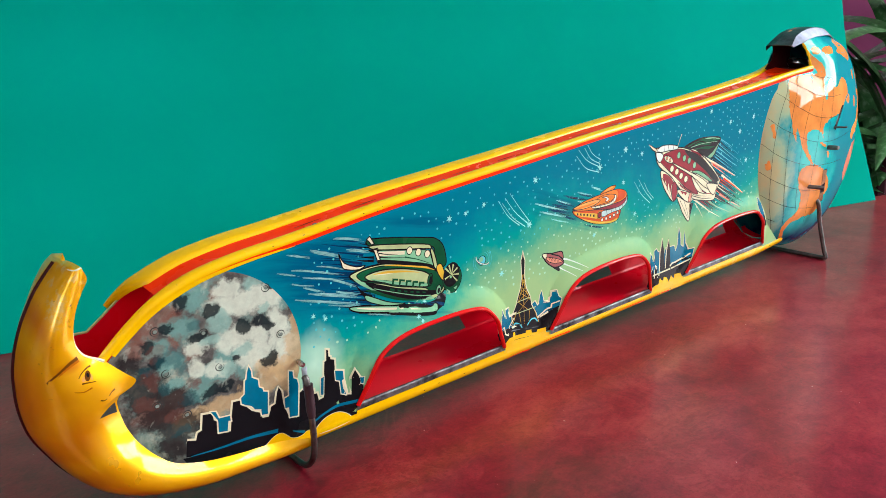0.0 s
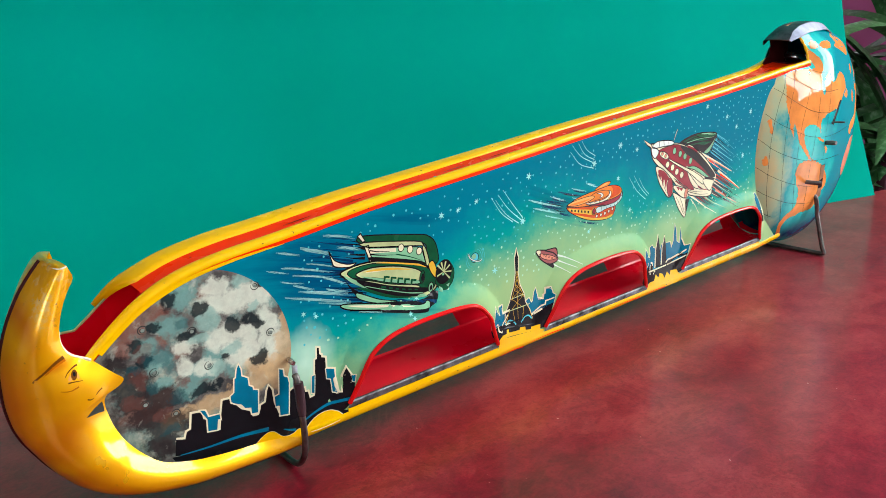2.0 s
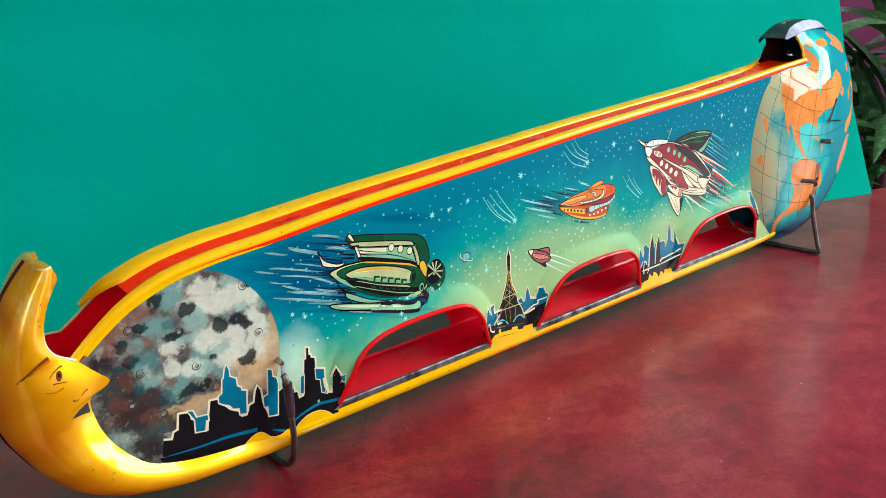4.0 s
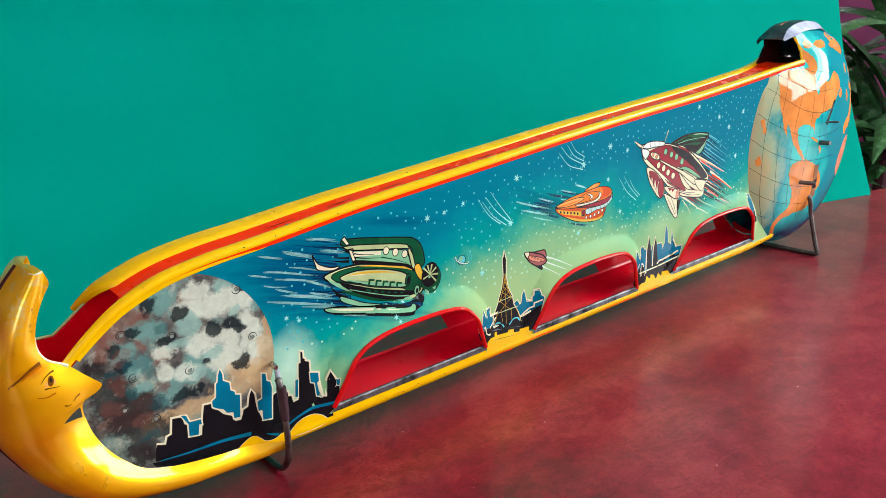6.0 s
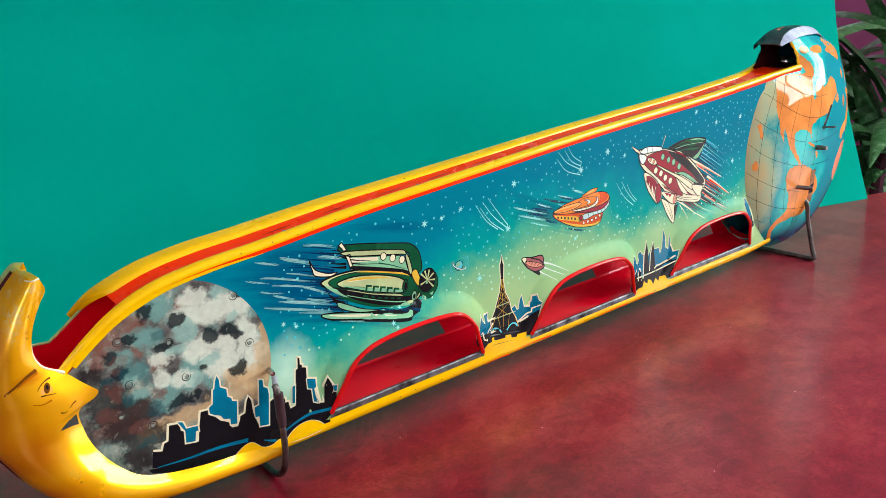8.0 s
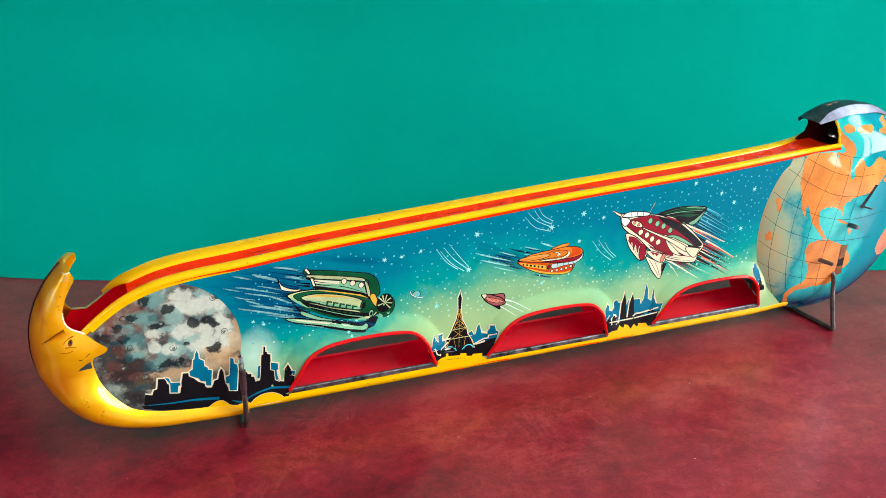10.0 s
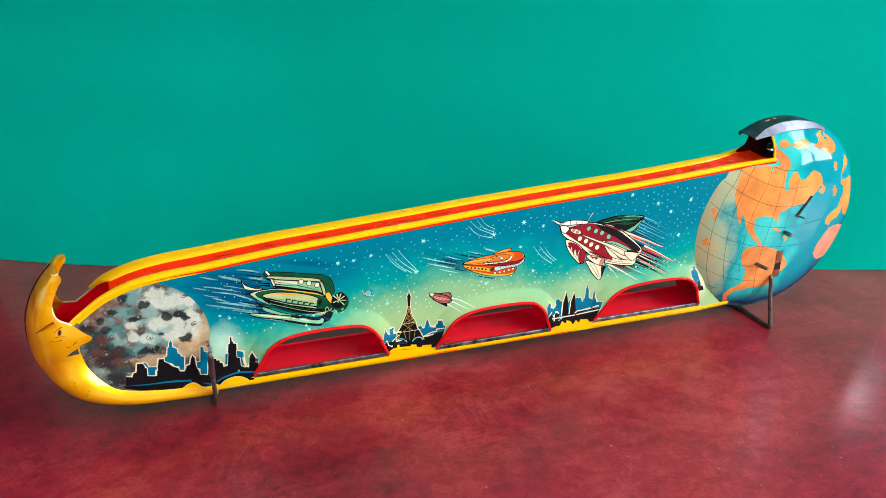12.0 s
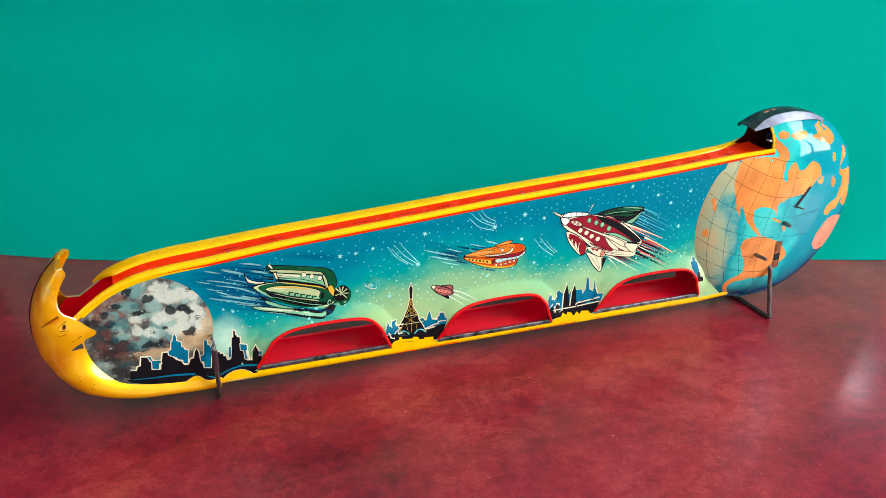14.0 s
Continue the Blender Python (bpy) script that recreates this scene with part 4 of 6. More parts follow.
m.brush("brush", 2, 0.7, "136.2 59.5, 144.2 57.1, 151.8 55.0")
m.brush("brush", 2, 0.9, "122.4 72.7, 128.0 70.7, 137.3 67.4")
m.brush("brush", 2, 0.5, "103.4 80.6, 108.5 78.7, 114.9 76.9")
m.brush("brush", 2, 0.6, "114.4 85.0, 121.9 82.6, 129.7 79.7")
m.fill("ink", 2, "131.2 75.0, 135.7 69.2, 146.4 62.6, 159.7 57.5, 169.9 56.3, 178.1 57.9, 175.7 53.7, 171.6 52.4, 168.7 50.9, 152.8 54.7, 137.4 58.9, 145.2 60.2, 136.6 66.1", smooth=True)
m.fill("pale_green", 3, "130.1 64.3, 147.4 60.1, 166.5 54.8, 171.3 55.3, 172.2 53.8, 168.7 52.1, 147.3 57.2, 132.1 61.6", smooth=True, ink=0.5625)
m.fill("pale_green", 3, "136.7 67.3, 141.0 65.3, 147.5 61.8, 156.3 58.6, 146.3 60.5, 137.7 64.6", smooth=True, ink=0.375)
m.fill("cream", 3, "125.4 87.2, 127.7 83.0, 133.2 80.2, 137.3 79.8, 134.0 78.8, 127.7 80.5, 126.4 83.2", smooth=True, ink=0.4375)
m.fill("green", 3, "140.9 89.9, 168.1 84.8, 173.9 82.9, 177.3 79.6, 178.9 74.3, 178.6 70.4, 174.5 69.5, 171.3 70.3, 172.5 76.5, 169.2 81.1, 141.9 86.3", smooth=True, ink=0.5)
m.fill("straw", 4, "141.7 87.1, 167.0 82.2, 171.0 79.8, 173.0 75.9, 174.0 70.6, 172.4 70.6, 170.5 78.1, 168.3 79.9, 143.4 84.8", smooth=True, ink=0.5)
m.fill("pale_green", 4, "143.2 84.6, 167.8 79.5, 170.5 76.8, 172.0 71.2, 153.5 76.8, 145.0 79.1", ink=0.375)
m.fill("cream", 5, "143.7 84.0, 156.9 81.4, 156.9 79.9, 144.3 82.0")
m.line("green", 5, 0.6, 0.9, "145.0 79.6, 153.5 77.3, 169.0 72.7")
m.oval("cream", 6, (159.4, 81.0), 1.45, 1.63, 0, ink=0.35)
m.oval("cream", 6, (164.0, 79.3), 1.47, 1.64, 0, ink=0.35)
m.oval("cream", 6, (168.7, 77.5), 1.48, 1.66, 0, ink=0.35)
m.fill("cream", 4, "138.6 90.2, 140.1 91.1, 142.1 87.7, 140.8 87.4", ink=0.4375)
m.fill("cream", 4, "141.5 85.5, 143.6 85.5, 145.0 78.9, 143.7 78.8", ink=0.4375)
m.fill("straw", 4, "129.7 77.0, 135.1 78.6, 142.6 78.7, 151.3 77.7, 160.1 75.6, 167.9 72.7, 172.4 69.8, 176.1 65.6, 178.1 61.6, 177.2 58.8, 173.4 57.3, 167.7 57.6, 158.6 59.9, 150.8 63.2, 142.2 67.8, 134.8 72.7", smooth=True, ink=0.75)
m.fill("green", 5, "133.0 76.2, 136.1 77.7, 144.8 77.7, 155.7 75.6, 166.8 72.4, 173.8 68.4, 177.1 63.5, 176.4 59.8, 172.1 58.4, 168.9 60.2, 167.2 62.8, 153.2 66.9, 144.5 70.4, 137.0 72.8", smooth=True, ink=0.375)
m.fill("gold", 6, "145.8 77.7, 155.7 75.9, 166.8 72.6, 172.4 69.6, 166.8 71.7, 155.6 75.1", smooth=True)
m.fill("straw", 6, "137.1 75.3, 144.7 76.0, 155.6 74.1, 164.5 71.2, 169.0 68.7, 170.8 65.7, 167.8 63.1, 153.2 67.6, 145.6 70.6, 139.1 72.9", smooth=True, ink=0.5625)
m.fill("pale_green", 7, "139.2 73.7, 148.9 70.4, 157.7 67.7, 167.8 64.8, 167.2 63.6, 153.2 67.7, 145.6 70.7", smooth=True)
m.fill("gold", 7, "140.3 75.1, 147.9 74.9, 156.7 73.0, 164.5 70.3, 156.7 72.3, 146.8 74.1", smooth=True)
for k in range(5):
    m.fill("green", 8, "150.2 71.2, 153.1 70.4, 153.0 69.5, 151.1 70.1, 150.6 68.4, 149.8 68.6", shift=(3.43 * k, -1.19 * k))
for k in range(6):
    m.fill("ink", 8, "151.0 66.8, 152.5 66.3, 152.7 64.9, 151.1 65.4", shift=(3.24 * k, -1.05 * k))
m.fill("ink", 7.2, "136.9 72.6, 144.4 69.9, 153.2 66.3, 167.2 61.9, 175.8 59.3, 172.0 58.0, 167.7 57.8, 158.6 60.1, 150.8 63.3, 142.2 67.9", smooth=True)
m.line("pale_green", 7.6, 0.3, 0.5, "141.1 69.1, 150.9 65.0, 162.0 60.8, 170.0 58.7")
m.line("green", 7.5, 0.9, 0.5, "148.7 66.9, 157.6 63.6, 167.7 60.7")
m.fill("ink", 6.4, "143.8 80.6, 153.5 78.1, 169.1 73.2, 172.0 70.9, 169.0 71.9, 153.5 76.3, 144.8 78.7", smooth=True)
m.line("ink", 6.4, 0.5, 0.15, "143.9 83.3, 148.2 81.9, 153.6 80.8")
m.line("ink", 6.4, 0.6, 0.15, "144.3 81.7, 149.2 80.2, 156.9 78.6")
m.line("green", 6.4, 0.6, 0.15, "156.9 78.8, 163.5 76.3, 170.2 73.0")
m.line("ink", 7.4, 0.5, 0.2, "134.9 73.9, 140.2 72.3, 146.7 70.3")
m.oval("green", 8, (169.9, 65.8), 1.39, 2.74, -10, ink=0.4)
m.oval("ink", 9, (170.1, 65.5), 0.81, 1.83, -10)
m.oval("pale_green", 8, (174.4, 60.0), 1.41, 2.25, -10, ink=0.45)
m.oval("ink", 9, (174.5, 59.8), 0.70, 1.19, -10)
m.fill("gold", 7, "173.6 70.7, 175.9 71.6, 177.7 68.0, 178.2 64.5, 176.5 64.1, 174.2 67.7", smooth=True, ink=0.4375)
m.oval("green", 6, (182.3, 63.3), 5.46, 6.37, 0, ink=0.3)
m.oval("ink", 8, (181.8, 65.2), 4.49, 5.42, -15, ink=0.3)
m.fill("pale_green", 7, "179.0 59.3, 181.0 57.9, 180.2 56.5, 178.5 57.3")
m.fill("pale_green", 7, "183.0 58.9, 185.1 59.4, 184.2 57.4")
m.line("straw", 9, 0.3, 0.9, "181.8 65.2, 178.4 68.9")
m.line("straw", 9, 0.3, 0.9, "181.8 65.2, 180.5 69.7")
m.line("straw", 9, 0.3, 0.9, "181.8 65.2, 183.0 69.6")
m.line("straw", 9, 0.3, 0.9, "181.8 65.2, 185.3 67.6")
m.line("straw", 9, 0.3, 0.8, "181.8 65.2, 186.1 64.5")
m.line("straw", 9, 0.3, 0.8, "181.8 65.2, 185.1 61.5")
m.line("straw", 9, 0.3, 0.8, "181.8 65.2, 178.1 64.0")
m.oval("pale_green", 10, (181.4, 64.2), 0.7, 0.7, 0, ink=0.2)
m.fill("pale_green", 4.6, "131.3 75.7, 134.8 72.2, 142.2 67.4, 150.8 62.6, 158.6 59.5, 167.7 57.2, 173.4 57.1, 167.7 59.1, 158.6 61.6, 150.9 65.0, 142.3 69.7, 134.9 73.9", smooth=True)
m.fill("green", 4.8, "136.8 69.6, 142.1 66.4, 150.8 61.9, 158.6 59.3, 166.5 57.7, 158.6 60.2, 150.8 63.4, 143.3 67.5", smooth=True)
m.fill("green", 6.6, "139.7 72.9, 145.6 70.7, 153.2 67.7, 167.8 63.4, 170.1 64.5, 164.4 65.6, 153.2 69.0, 145.6 71.7", smooth=True)
m.fill("cream", 6.7, "141.4 74.7, 147.9 74.6, 155.6 73.2, 149.0 73.5", smooth=True)
m.fill("cream", 3.6, "132.2 63.2, 147.4 59.3, 164.2 54.6, 156.2 56.2, 141.8 59.7", smooth=True)
m.line("ink", 4, 0.5, 0.5, "133.1 60.9, 147.3 57.0, 161.9 53.4")
m.line("ink", 5.6, 0.4, 0.4, "144.3 79.2, 153.5 76.8, 166.8 73.3, 172.4 70.9")
m.done("green_rocket_print", front, "green and cream rocket print with speed lines")

m = Print(flare, 3.5)
m.brush("navy", 1, 1.1, "244.5 85.2, 252.3 82.8, 261.7 79.9")
m.brush("navy", 1, 1.2, "242.0 83.2, 251.1 80.4, 261.1 77.2")
m.brush("navy", 1, 1.0, "252.2 88.3, 262.9 85.0, 275.4 82.1")
m.brush("navy", 1, 1.0, "253.8 77.7, 259.2 75.5, 266.0 73.2")
m.brush("navy", 1, 0.9, "268.9 70.6, 279.0 67.2, 287.9 65.1")
m.brush("navy", 1, 0.9, "249.0 85.5, 256.3 83.0, 263.0 80.8")
m.brush("navy", 1, 0.8, "264.1 86.9, 272.5 84.3, 279.6 83.2")
m.brush("ink", 1.6, 0.6, "245.8 83.8, 253.7 81.3, 261.1 79.1")
m.brush("ink", 1.6, 0.5, "256.1 86.5, 265.6 83.9, 274.0 82.1")
m.brush("ink", 1.6, 0.5, "251.1 79.6, 256.4 77.7, 262.1 76.2")
m.brush("star", 2.2, 0.9, "232.7 87.7, 242.0 84.5, 259.0 78.9")
m.brush("star", 2.2, 0.9, "235.8 83.3, 245.9 80.0, 260.5 75.4")
m.brush("star", 2.2, 0.7, "244.7 78.2, 251.2 75.7, 261.3 72.6")
m.brush("star", 2.2, 0.7, "247.7 86.8, 254.9 84.1, 261.9 81.6")
m.brush("star", 2.2, 0.6, "263.4 88.0, 269.6 85.9, 275.6 84.3")
m.brush("star", 2.2, 1.0, "274.4 88.5, 279.4 86.9, 284.9 85.1")
m.brush("star", 2.2, 0.4, "264.3 83.2, 267.0 82.3, 270.1 82.1")
m.fill("maroon", 2.7, "261.1 78.9, 264.4 80.8, 269.8 82.2, 278.2 83.2, 283.9 83.6, 291.1 84.2, 297.1 83.9, 301.8 82.5, 304.0 80.5, 304.9 77.5, 303.8 75.1, 300.0 72.9, 298.2 72.5, 298.4 68.9, 296.0 67.2, 290.0 66.8, 280.4 68.4, 273.1 70.8, 266.0 74.3, 262.1 76.8", smooth=True, ink=0.4)
m.fill("vermilion", 3, "261.1 78.7, 267.2 77.7, 280.0 75.9, 285.8 75.0, 298.6 73.1, 298.4 68.9, 296.0 67.2, 290.0 66.8, 280.4 68.4, 273.1 70.8, 266.0 74.3, 262.1 76.8", smooth=True, ink=0.4)
m.fill("gold", 4, "262.6 77.9, 270.1 76.0, 279.5 74.0, 280.5 71.3, 274.4 72.9, 266.7 75.0, 263.2 76.7", smooth=True)
m.fill("ink", 5, "264.2 77.1, 265.3 76.8, 265.4 75.7, 264.3 76.0")
m.fill("ink", 5, "266.7 76.6, 267.8 76.2, 267.9 75.1, 266.8 75.4")
m.fill("ink", 5, "269.2 75.9, 270.4 75.7, 270.4 74.4, 269.3 74.7")
m.fill("ink", 5, "271.8 75.3, 272.9 75.0, 273.0 73.8, 271.8 74.1")
m.fill("ink", 5, "274.3 74.7, 275.5 74.4, 275.5 73.2, 274.4 73.5")
m.fill("ink", 5, "276.9 74.0, 278.1 73.8, 278.1 72.5, 277.0 72.8")
m.fill("gold", 4, "267.7 73.7, 274.5 71.5, 283.2 69.1, 292.2 67.9, 296.9 68.6, 296.0 67.3, 290.0 67.0, 280.3 68.6, 273.1 71.0", smooth=True)
m.fill("frost", 4, "284.1 74.3, 291.8 74.2, 299.6 74.7, 303.4 77.0, 304.0 79.5, 304.6 77.6, 303.8 75.1, 300.0 72.9, 297.3 72.5, 291.9 72.3, 284.8 71.3", smooth=True, ink=0.35)
m.line("ink", 5, 0.25, 0.25, "287.6 74.3, 288.4 71.6")
m.line("ink", 5, 0.25, 0.25, "291.3 74.3, 292.2 72.2")
m.line("ink", 5, 0.25, 0.25, "294.7 74.3, 295.8 72.4")
m.line("ink", 5, 0.25, 0.25, "297.7 74.5, 298.9 72.6")
m.line("ink", 5, 0.25, 0.25, "300.3 75.1, 301.3 73.5")
m.line("ink", 5, 0.25, 0.25, "302.2 76.0, 303.4 74.6")
m.line("ink", 5, 0.25, 0.25, "303.5 77.8, 304.5 76.6")
m.fill("orange", 5, "260.9 79.5, 264.4 80.8, 269.8 82.2, 278.2 83.2, 283.9 83.6, 291.1 84.2, 297.1 83.9, 301.8 82.5, 303.9 80.5, 303.3 78.4, 299.1 77.1, 291.6 76.6, 282.8 76.4, 274.2 76.7, 265.9 77.9", smooth=True, ink=0.4)
m.fill("vermilion", 5.4, "294.9 84.0, 299.4 83.3, 302.1 81.9, 303.1 80.4, 302.3 78.8, 298.4 77.7, 293.0 77.3, 295.6 78.8, 296.7 81.0, 296.0 82.7", smooth=True)
m.fill("cream", 6, "275.3 78.1, 281.3 77.8, 288.6 77.7, 292.7 78.8, 294.0 80.5, 293.4 81.7, 295.2 80.7, 294.9 78.5, 291.9 76.9, 284.3 76.6, 278.5 76.9", smooth=True, ink=0.3)
m.line("ink", 7, 0.2, 0.2, "278.4 77.9, 279.2 76.9")
m.line("ink", 7, 0.2, 0.2, "282.0 77.8, 282.8 76.7")
m.line("ink", 7, 0.2, 0.2, "285.6 77.7, 286.6 76.6")
m.line("ink", 7, 0.2, 0.2, "289.3 77.9, 290.3 76.7")
m.line("ink", 7, 0.2, 0.2, "292.4 78.7, 293.6 77.6")
m.fill("orange", 6.5, "279.1 81.2, 283.9 82.6, 289.8 82.4, 293.2 81.5, 293.5 79.9, 290.0 78.5, 282.7 78.3, 277.7 78.4", smooth=True, ink=0.3)
m.fill("cream", 7, "283.7 81.8, 286.9 81.6, 289.0 80.2, 288.2 79.2, 286.1 79.2, 287.3 80.1, 286.0 81.1", smooth=True, ink=0.25)
m.fill("apricot", 7.2, "261.4 79.6, 265.1 80.8, 271.2 81.3, 278.3 81.4, 282.0 80.5, 279.8 79.3, 274.2 78.5, 267.2 78.4", smooth=True, ink=0.35)
m.fill("orange", 7.6, "263.1 79.4, 266.5 79.9, 273.4 80.0, 279.0 80.1, 274.1 79.1, 267.2 78.8", smooth=True)
m.fill("orange", 3.4, "282.1 83.9, 285.8 85.4, 290.1 86.4, 294.1 86.3, 293.5 84.9, 290.0 83.7, 285.3 83.2", smooth=True, ink=0.4)
m.fill("apricot", 3.8, "284.7 84.3, 287.5 85.3, 291.0 85.9, 292.2 85.7, 288.9 84.7", smooth=True)
m.oval("gold", 5, (282.0, 72.8), 1.75, 2.0, 0, ink=0.2)
m.oval("maroon", 6, (282.0, 72.8), 1.25, 1.5, 0, ink=0.4)
m.oval("cream", 6, (284.3, 69.9), 0.85, 0.85, 0, ink=0.3)
m.oval("cream", 6, (287.6, 69.9), 0.85, 0.85, 0, ink=0.3)
m.oval("cream", 6, (290.8, 70.1), 0.85, 0.85, 0, ink=0.3)
m.oval("cream", 6, (293.9, 70.6), 0.85, 0.85, 0, ink=0.3)
m.oval("cream", 6, (296.9, 71.3), 0.85, 0.85, 0, ink=0.3)
m.done("saucer_print", front, "orange and gold flying saucer print")

m = Print(flare, 3.5)
m.line("white", 2, 1.1, 0.2, "253.9 56.1, 261.3 53.2, 271.0 48.0")
m.line("white", 2, 0.9, 0.2, "254.0 53.8, 260.1 50.6, 267.0 47.2")
m.line("white", 2, 0.7, 0.2, "252.2 51.8, 257.0 48.8, 262.1 45.4")
m.fill("brick", 3, "239.7 61.0, 243.9 60.8, 250.5 58.7, 255.4 54.4, 254.2 52.6, 249.5 52.4, 245.6 54.3, 242.2 57.2", smooth=True, ink=0.625)
m.fill("cream", 4, "239.7 61.0, 242.9 60.9, 242.3 57.9", smooth=True, ink=0.375)
m.fill("brick", 4, "246.3 60.0, 249.3 60.1, 254.0 59.5, 254.9 55.6, 251.8 57.8", smooth=True, ink=0.625)
m.fill("ink", 2, "245.3 54.6, 248.2 52.5, 252.3 49.9, 251.6 52.2", smooth=True, ink=0.4375)
m.fill("rose", 4, "242.5 59.2, 250.6 56.6, 254.6 54.3, 249.4 54.5, 244.1 56.7", smooth=True, ink=0.3125)
m.oval("rose", 5, (245.1, 58.0), 0.52, 0.42, 0, ink=0.2)
m.oval("rose", 5, (246.9, 57.1), 0.53, 0.42, 0, ink=0.2)
m.oval("rose", 5, (249.1, 56.1), 0.53, 0.42, 0, ink=0.2)
m.oval("rose", 5, (251.2, 55.1), 0.53, 0.42, 0, ink=0.2)
m.done("small_rocket_print", front, "small rose rocket print")

m = Print(flare, 3.5)
m.streaks("ink", 1, 1.2, 10, (389.0, 98.1), (383.6, 87.5), (26.01, -13.60), 0.4, 1)
m.streaks("ink", 1, 1.6, 14, (389.8, 78.9), (389.8, 63.6), (33.72, -17.91), 0.4, 1)
m.streaks("ink", 1, 1.2, 8, (366.3, 66.7), (389.9, 62.8), (25.59, -14.21), 0.3, 0.8)
m.streaks("blue", 1.2, 1.2, 6, (389.0, 98.1), (385.4, 85.9), (31.40, -16.41), 0.4, 1)
m.streaks("sky_blue", 2, .7, 5, (392.1, 97.8), (386.7, 87.1), (33.40, -17.41), 0.4, 1)
m.streaks("cream", 2.2, 1.0, 6, (380.3, 88.6), (383.4, 64.4), (32.87, -17.29), 0.4, 1)
m.streaks("red", 2.4, .8, 5, (385.4, 85.9), (390.8, 66.4), (33.25, -17.49), 0.4, 1)
m.streaks("maroon", 2.3, .8, 4, (361.3, 70.3), (382.1, 63.1), (32.29, -18.02), 0.3, 0.8)
m.line("sky_blue", 2, 0.62, 0.2, "392.0 98.1, 400.4 94.3, 405.7 91.5")
m.line("sky_blue", 2, 0.74, 0.2, "388.8 91.4, 400.8 85.2, 413.1 79.1")
m.line("cream", 2, 1.4, 0.3, "377.3 88.8, 395.5 81.1, 412.8 73.0")
m.line("rose", 3, 0.74, 0.2, "384.0 85.3, 399.1 78.8, 411.2 73.3")
m.line("cream", 2, 1.5, 0.3, "396.6 75.9, 410.7 68.2, 423.6 60.8")
m.line("red", 3, 1.2, 0.2, "399.4 73.3, 410.9 67.4, 423.7 60.2")
m.line("cream", 2, 1.6, 0.25, "364.6 68.1, 378.1 60.4, 393.8 51.0")
m.line("rose", 2, 0.99, 0.3, "395.8 64.2, 408.1 58.1, 417.3 52.9")
m.line("pale_green", 2, 0.99, 0.3, "383.9 62.2, 397.6 55.3, 411.6 49.2")
m.line("cream", 2, 0.62, 0.2, "369.9 63.3, 375.4 58.1, 379.4 53.1")
m.fill("ink", 3, "354.4 97.8, 360.6 99.9, 370.5 101.2, 382.5 100.6, 392.1 98.6, 387.8 92.7, 383.4 88.1, 378.7 89.5, 372.3 91.6, 362.7 96.1", smooth=True, ink=0.375)
m.fill("green", 4, "370.6 100.7, 382.6 100.2, 391.7 98.4, 386.1 97.6, 375.5 98.5", smooth=True)
m.fill("pale_green", 5, "375.1 100.5, 384.1 100.0, 391.3 98.4, 382.8 99.1", smooth=True)
m.fill("green", 4, "363.8 98.1, 371.0 99.0, 383.4 96.2, 377.4 96.3")
m.fill("green", 4, "368.6 95.7, 377.5 95.8, 385.2 94.3, 379.4 93.6")
m.fill("pale_green", 4, "379.6 89.4, 384.3 91.7, 389.5 95.6, 391.4 97.6, 388.4 92.3, 384.0 88.2", smooth=True, ink=0.375)
m.fill("cream", 4, "359.8 96.1, 365.8 95.2, 372.3 91.9, 378.1 89.6, 374.8 89.7, 369.8 89.1, 363.2 93.4", smooth=True, ink=0.4375)
m.fill("maroon", 5, "361.3 95.4, 367.5 93.8, 373.1 90.7, 369.5 90.5, 363.8 93.7", smooth=True)
m.fill("cream", 4, "327.3 99.8, 329.2 100.9, 347.8 98.8, 353.7 97.9, 361.3 95.7, 372.3 91.6, 380.8 86.4, 389.8 78.9, 395.3 72.8, 392.1 67.4, 390.1 61.9, 377.5 63.6, 366.3 66.7, 356.5 72.1, 348.1 78.8, 336.8 86.8, 331.3 90.9, 328.7 94.6", smooth=True, ink=0.625)
m.fill("maroon", 5, "331.3 94.2, 335.4 96.6, 348.7 97.9, 359.9 95.1, 372.6 90.2, 383.0 82.6, 392.8 74.6, 386.3 73.4, 378.1 76.8, 363.4 83.7, 364.0 79.9, 372.3 68.5, 360.8 73.1, 350.8 80.1, 339.6 87.7", smooth=True, ink=0.375)
m.fill("ink", 6, "355.4 96.3, 366.2 92.9, 377.7 86.8, 388.2 79.1, 394.2 73.3, 389.1 73.0, 380.5 79.6, 370.3 86.2, 360.5 91.6", smooth=True)
m.fill("cream", 6, "344.1 90.8, 358.8 84.5, 371.6 79.0, 382.1 73.1, 381.1 70.3, 365.6 79.5, 349.6 87.3", smooth=True, ink=0.4375)
m.fill("pale_green", 6, "363.6 82.6, 371.0 82.5, 380.9 77.8, 387.9 72.9, 381.4 75.2, 371.4 80.2", smooth=True, ink=0.4375)
m.fill("cream", 6, "363.9 80.5, 369.2 76.2, 376.2 70.3, 381.4 67.3, 373.4 69.3, 368.1 73.7", smooth=True, ink=0.4375)
m.fill("cream", 7, "381.2 73.2, 391.3 71.3, 392.4 70.0, 389.5 65.1, 383.8 68.8", smooth=True, ink=0.5)
m.fill("ink", 7, "383.1 74.4, 392.7 72.0, 393.2 71.1, 384.1 72.8", smooth=True)
m.fill("white", 6, "328.6 99.0, 331.1 101.1, 336.0 101.6, 343.2 100.8, 348.1 99.6, 347.4 97.9, 339.4 98.1, 332.4 98.1", smooth=True, ink=0.5)
m.line("ink", 7, 0.3, 0.3, "334.7 101.5, 335.4 98.5")
m.line("ink", 7, 0.3, 0.3, "338.9 101.3, 339.6 98.4")
m.line("ink", 7, 0.3, 0.3, "343.5 100.8, 343.9 98.2")
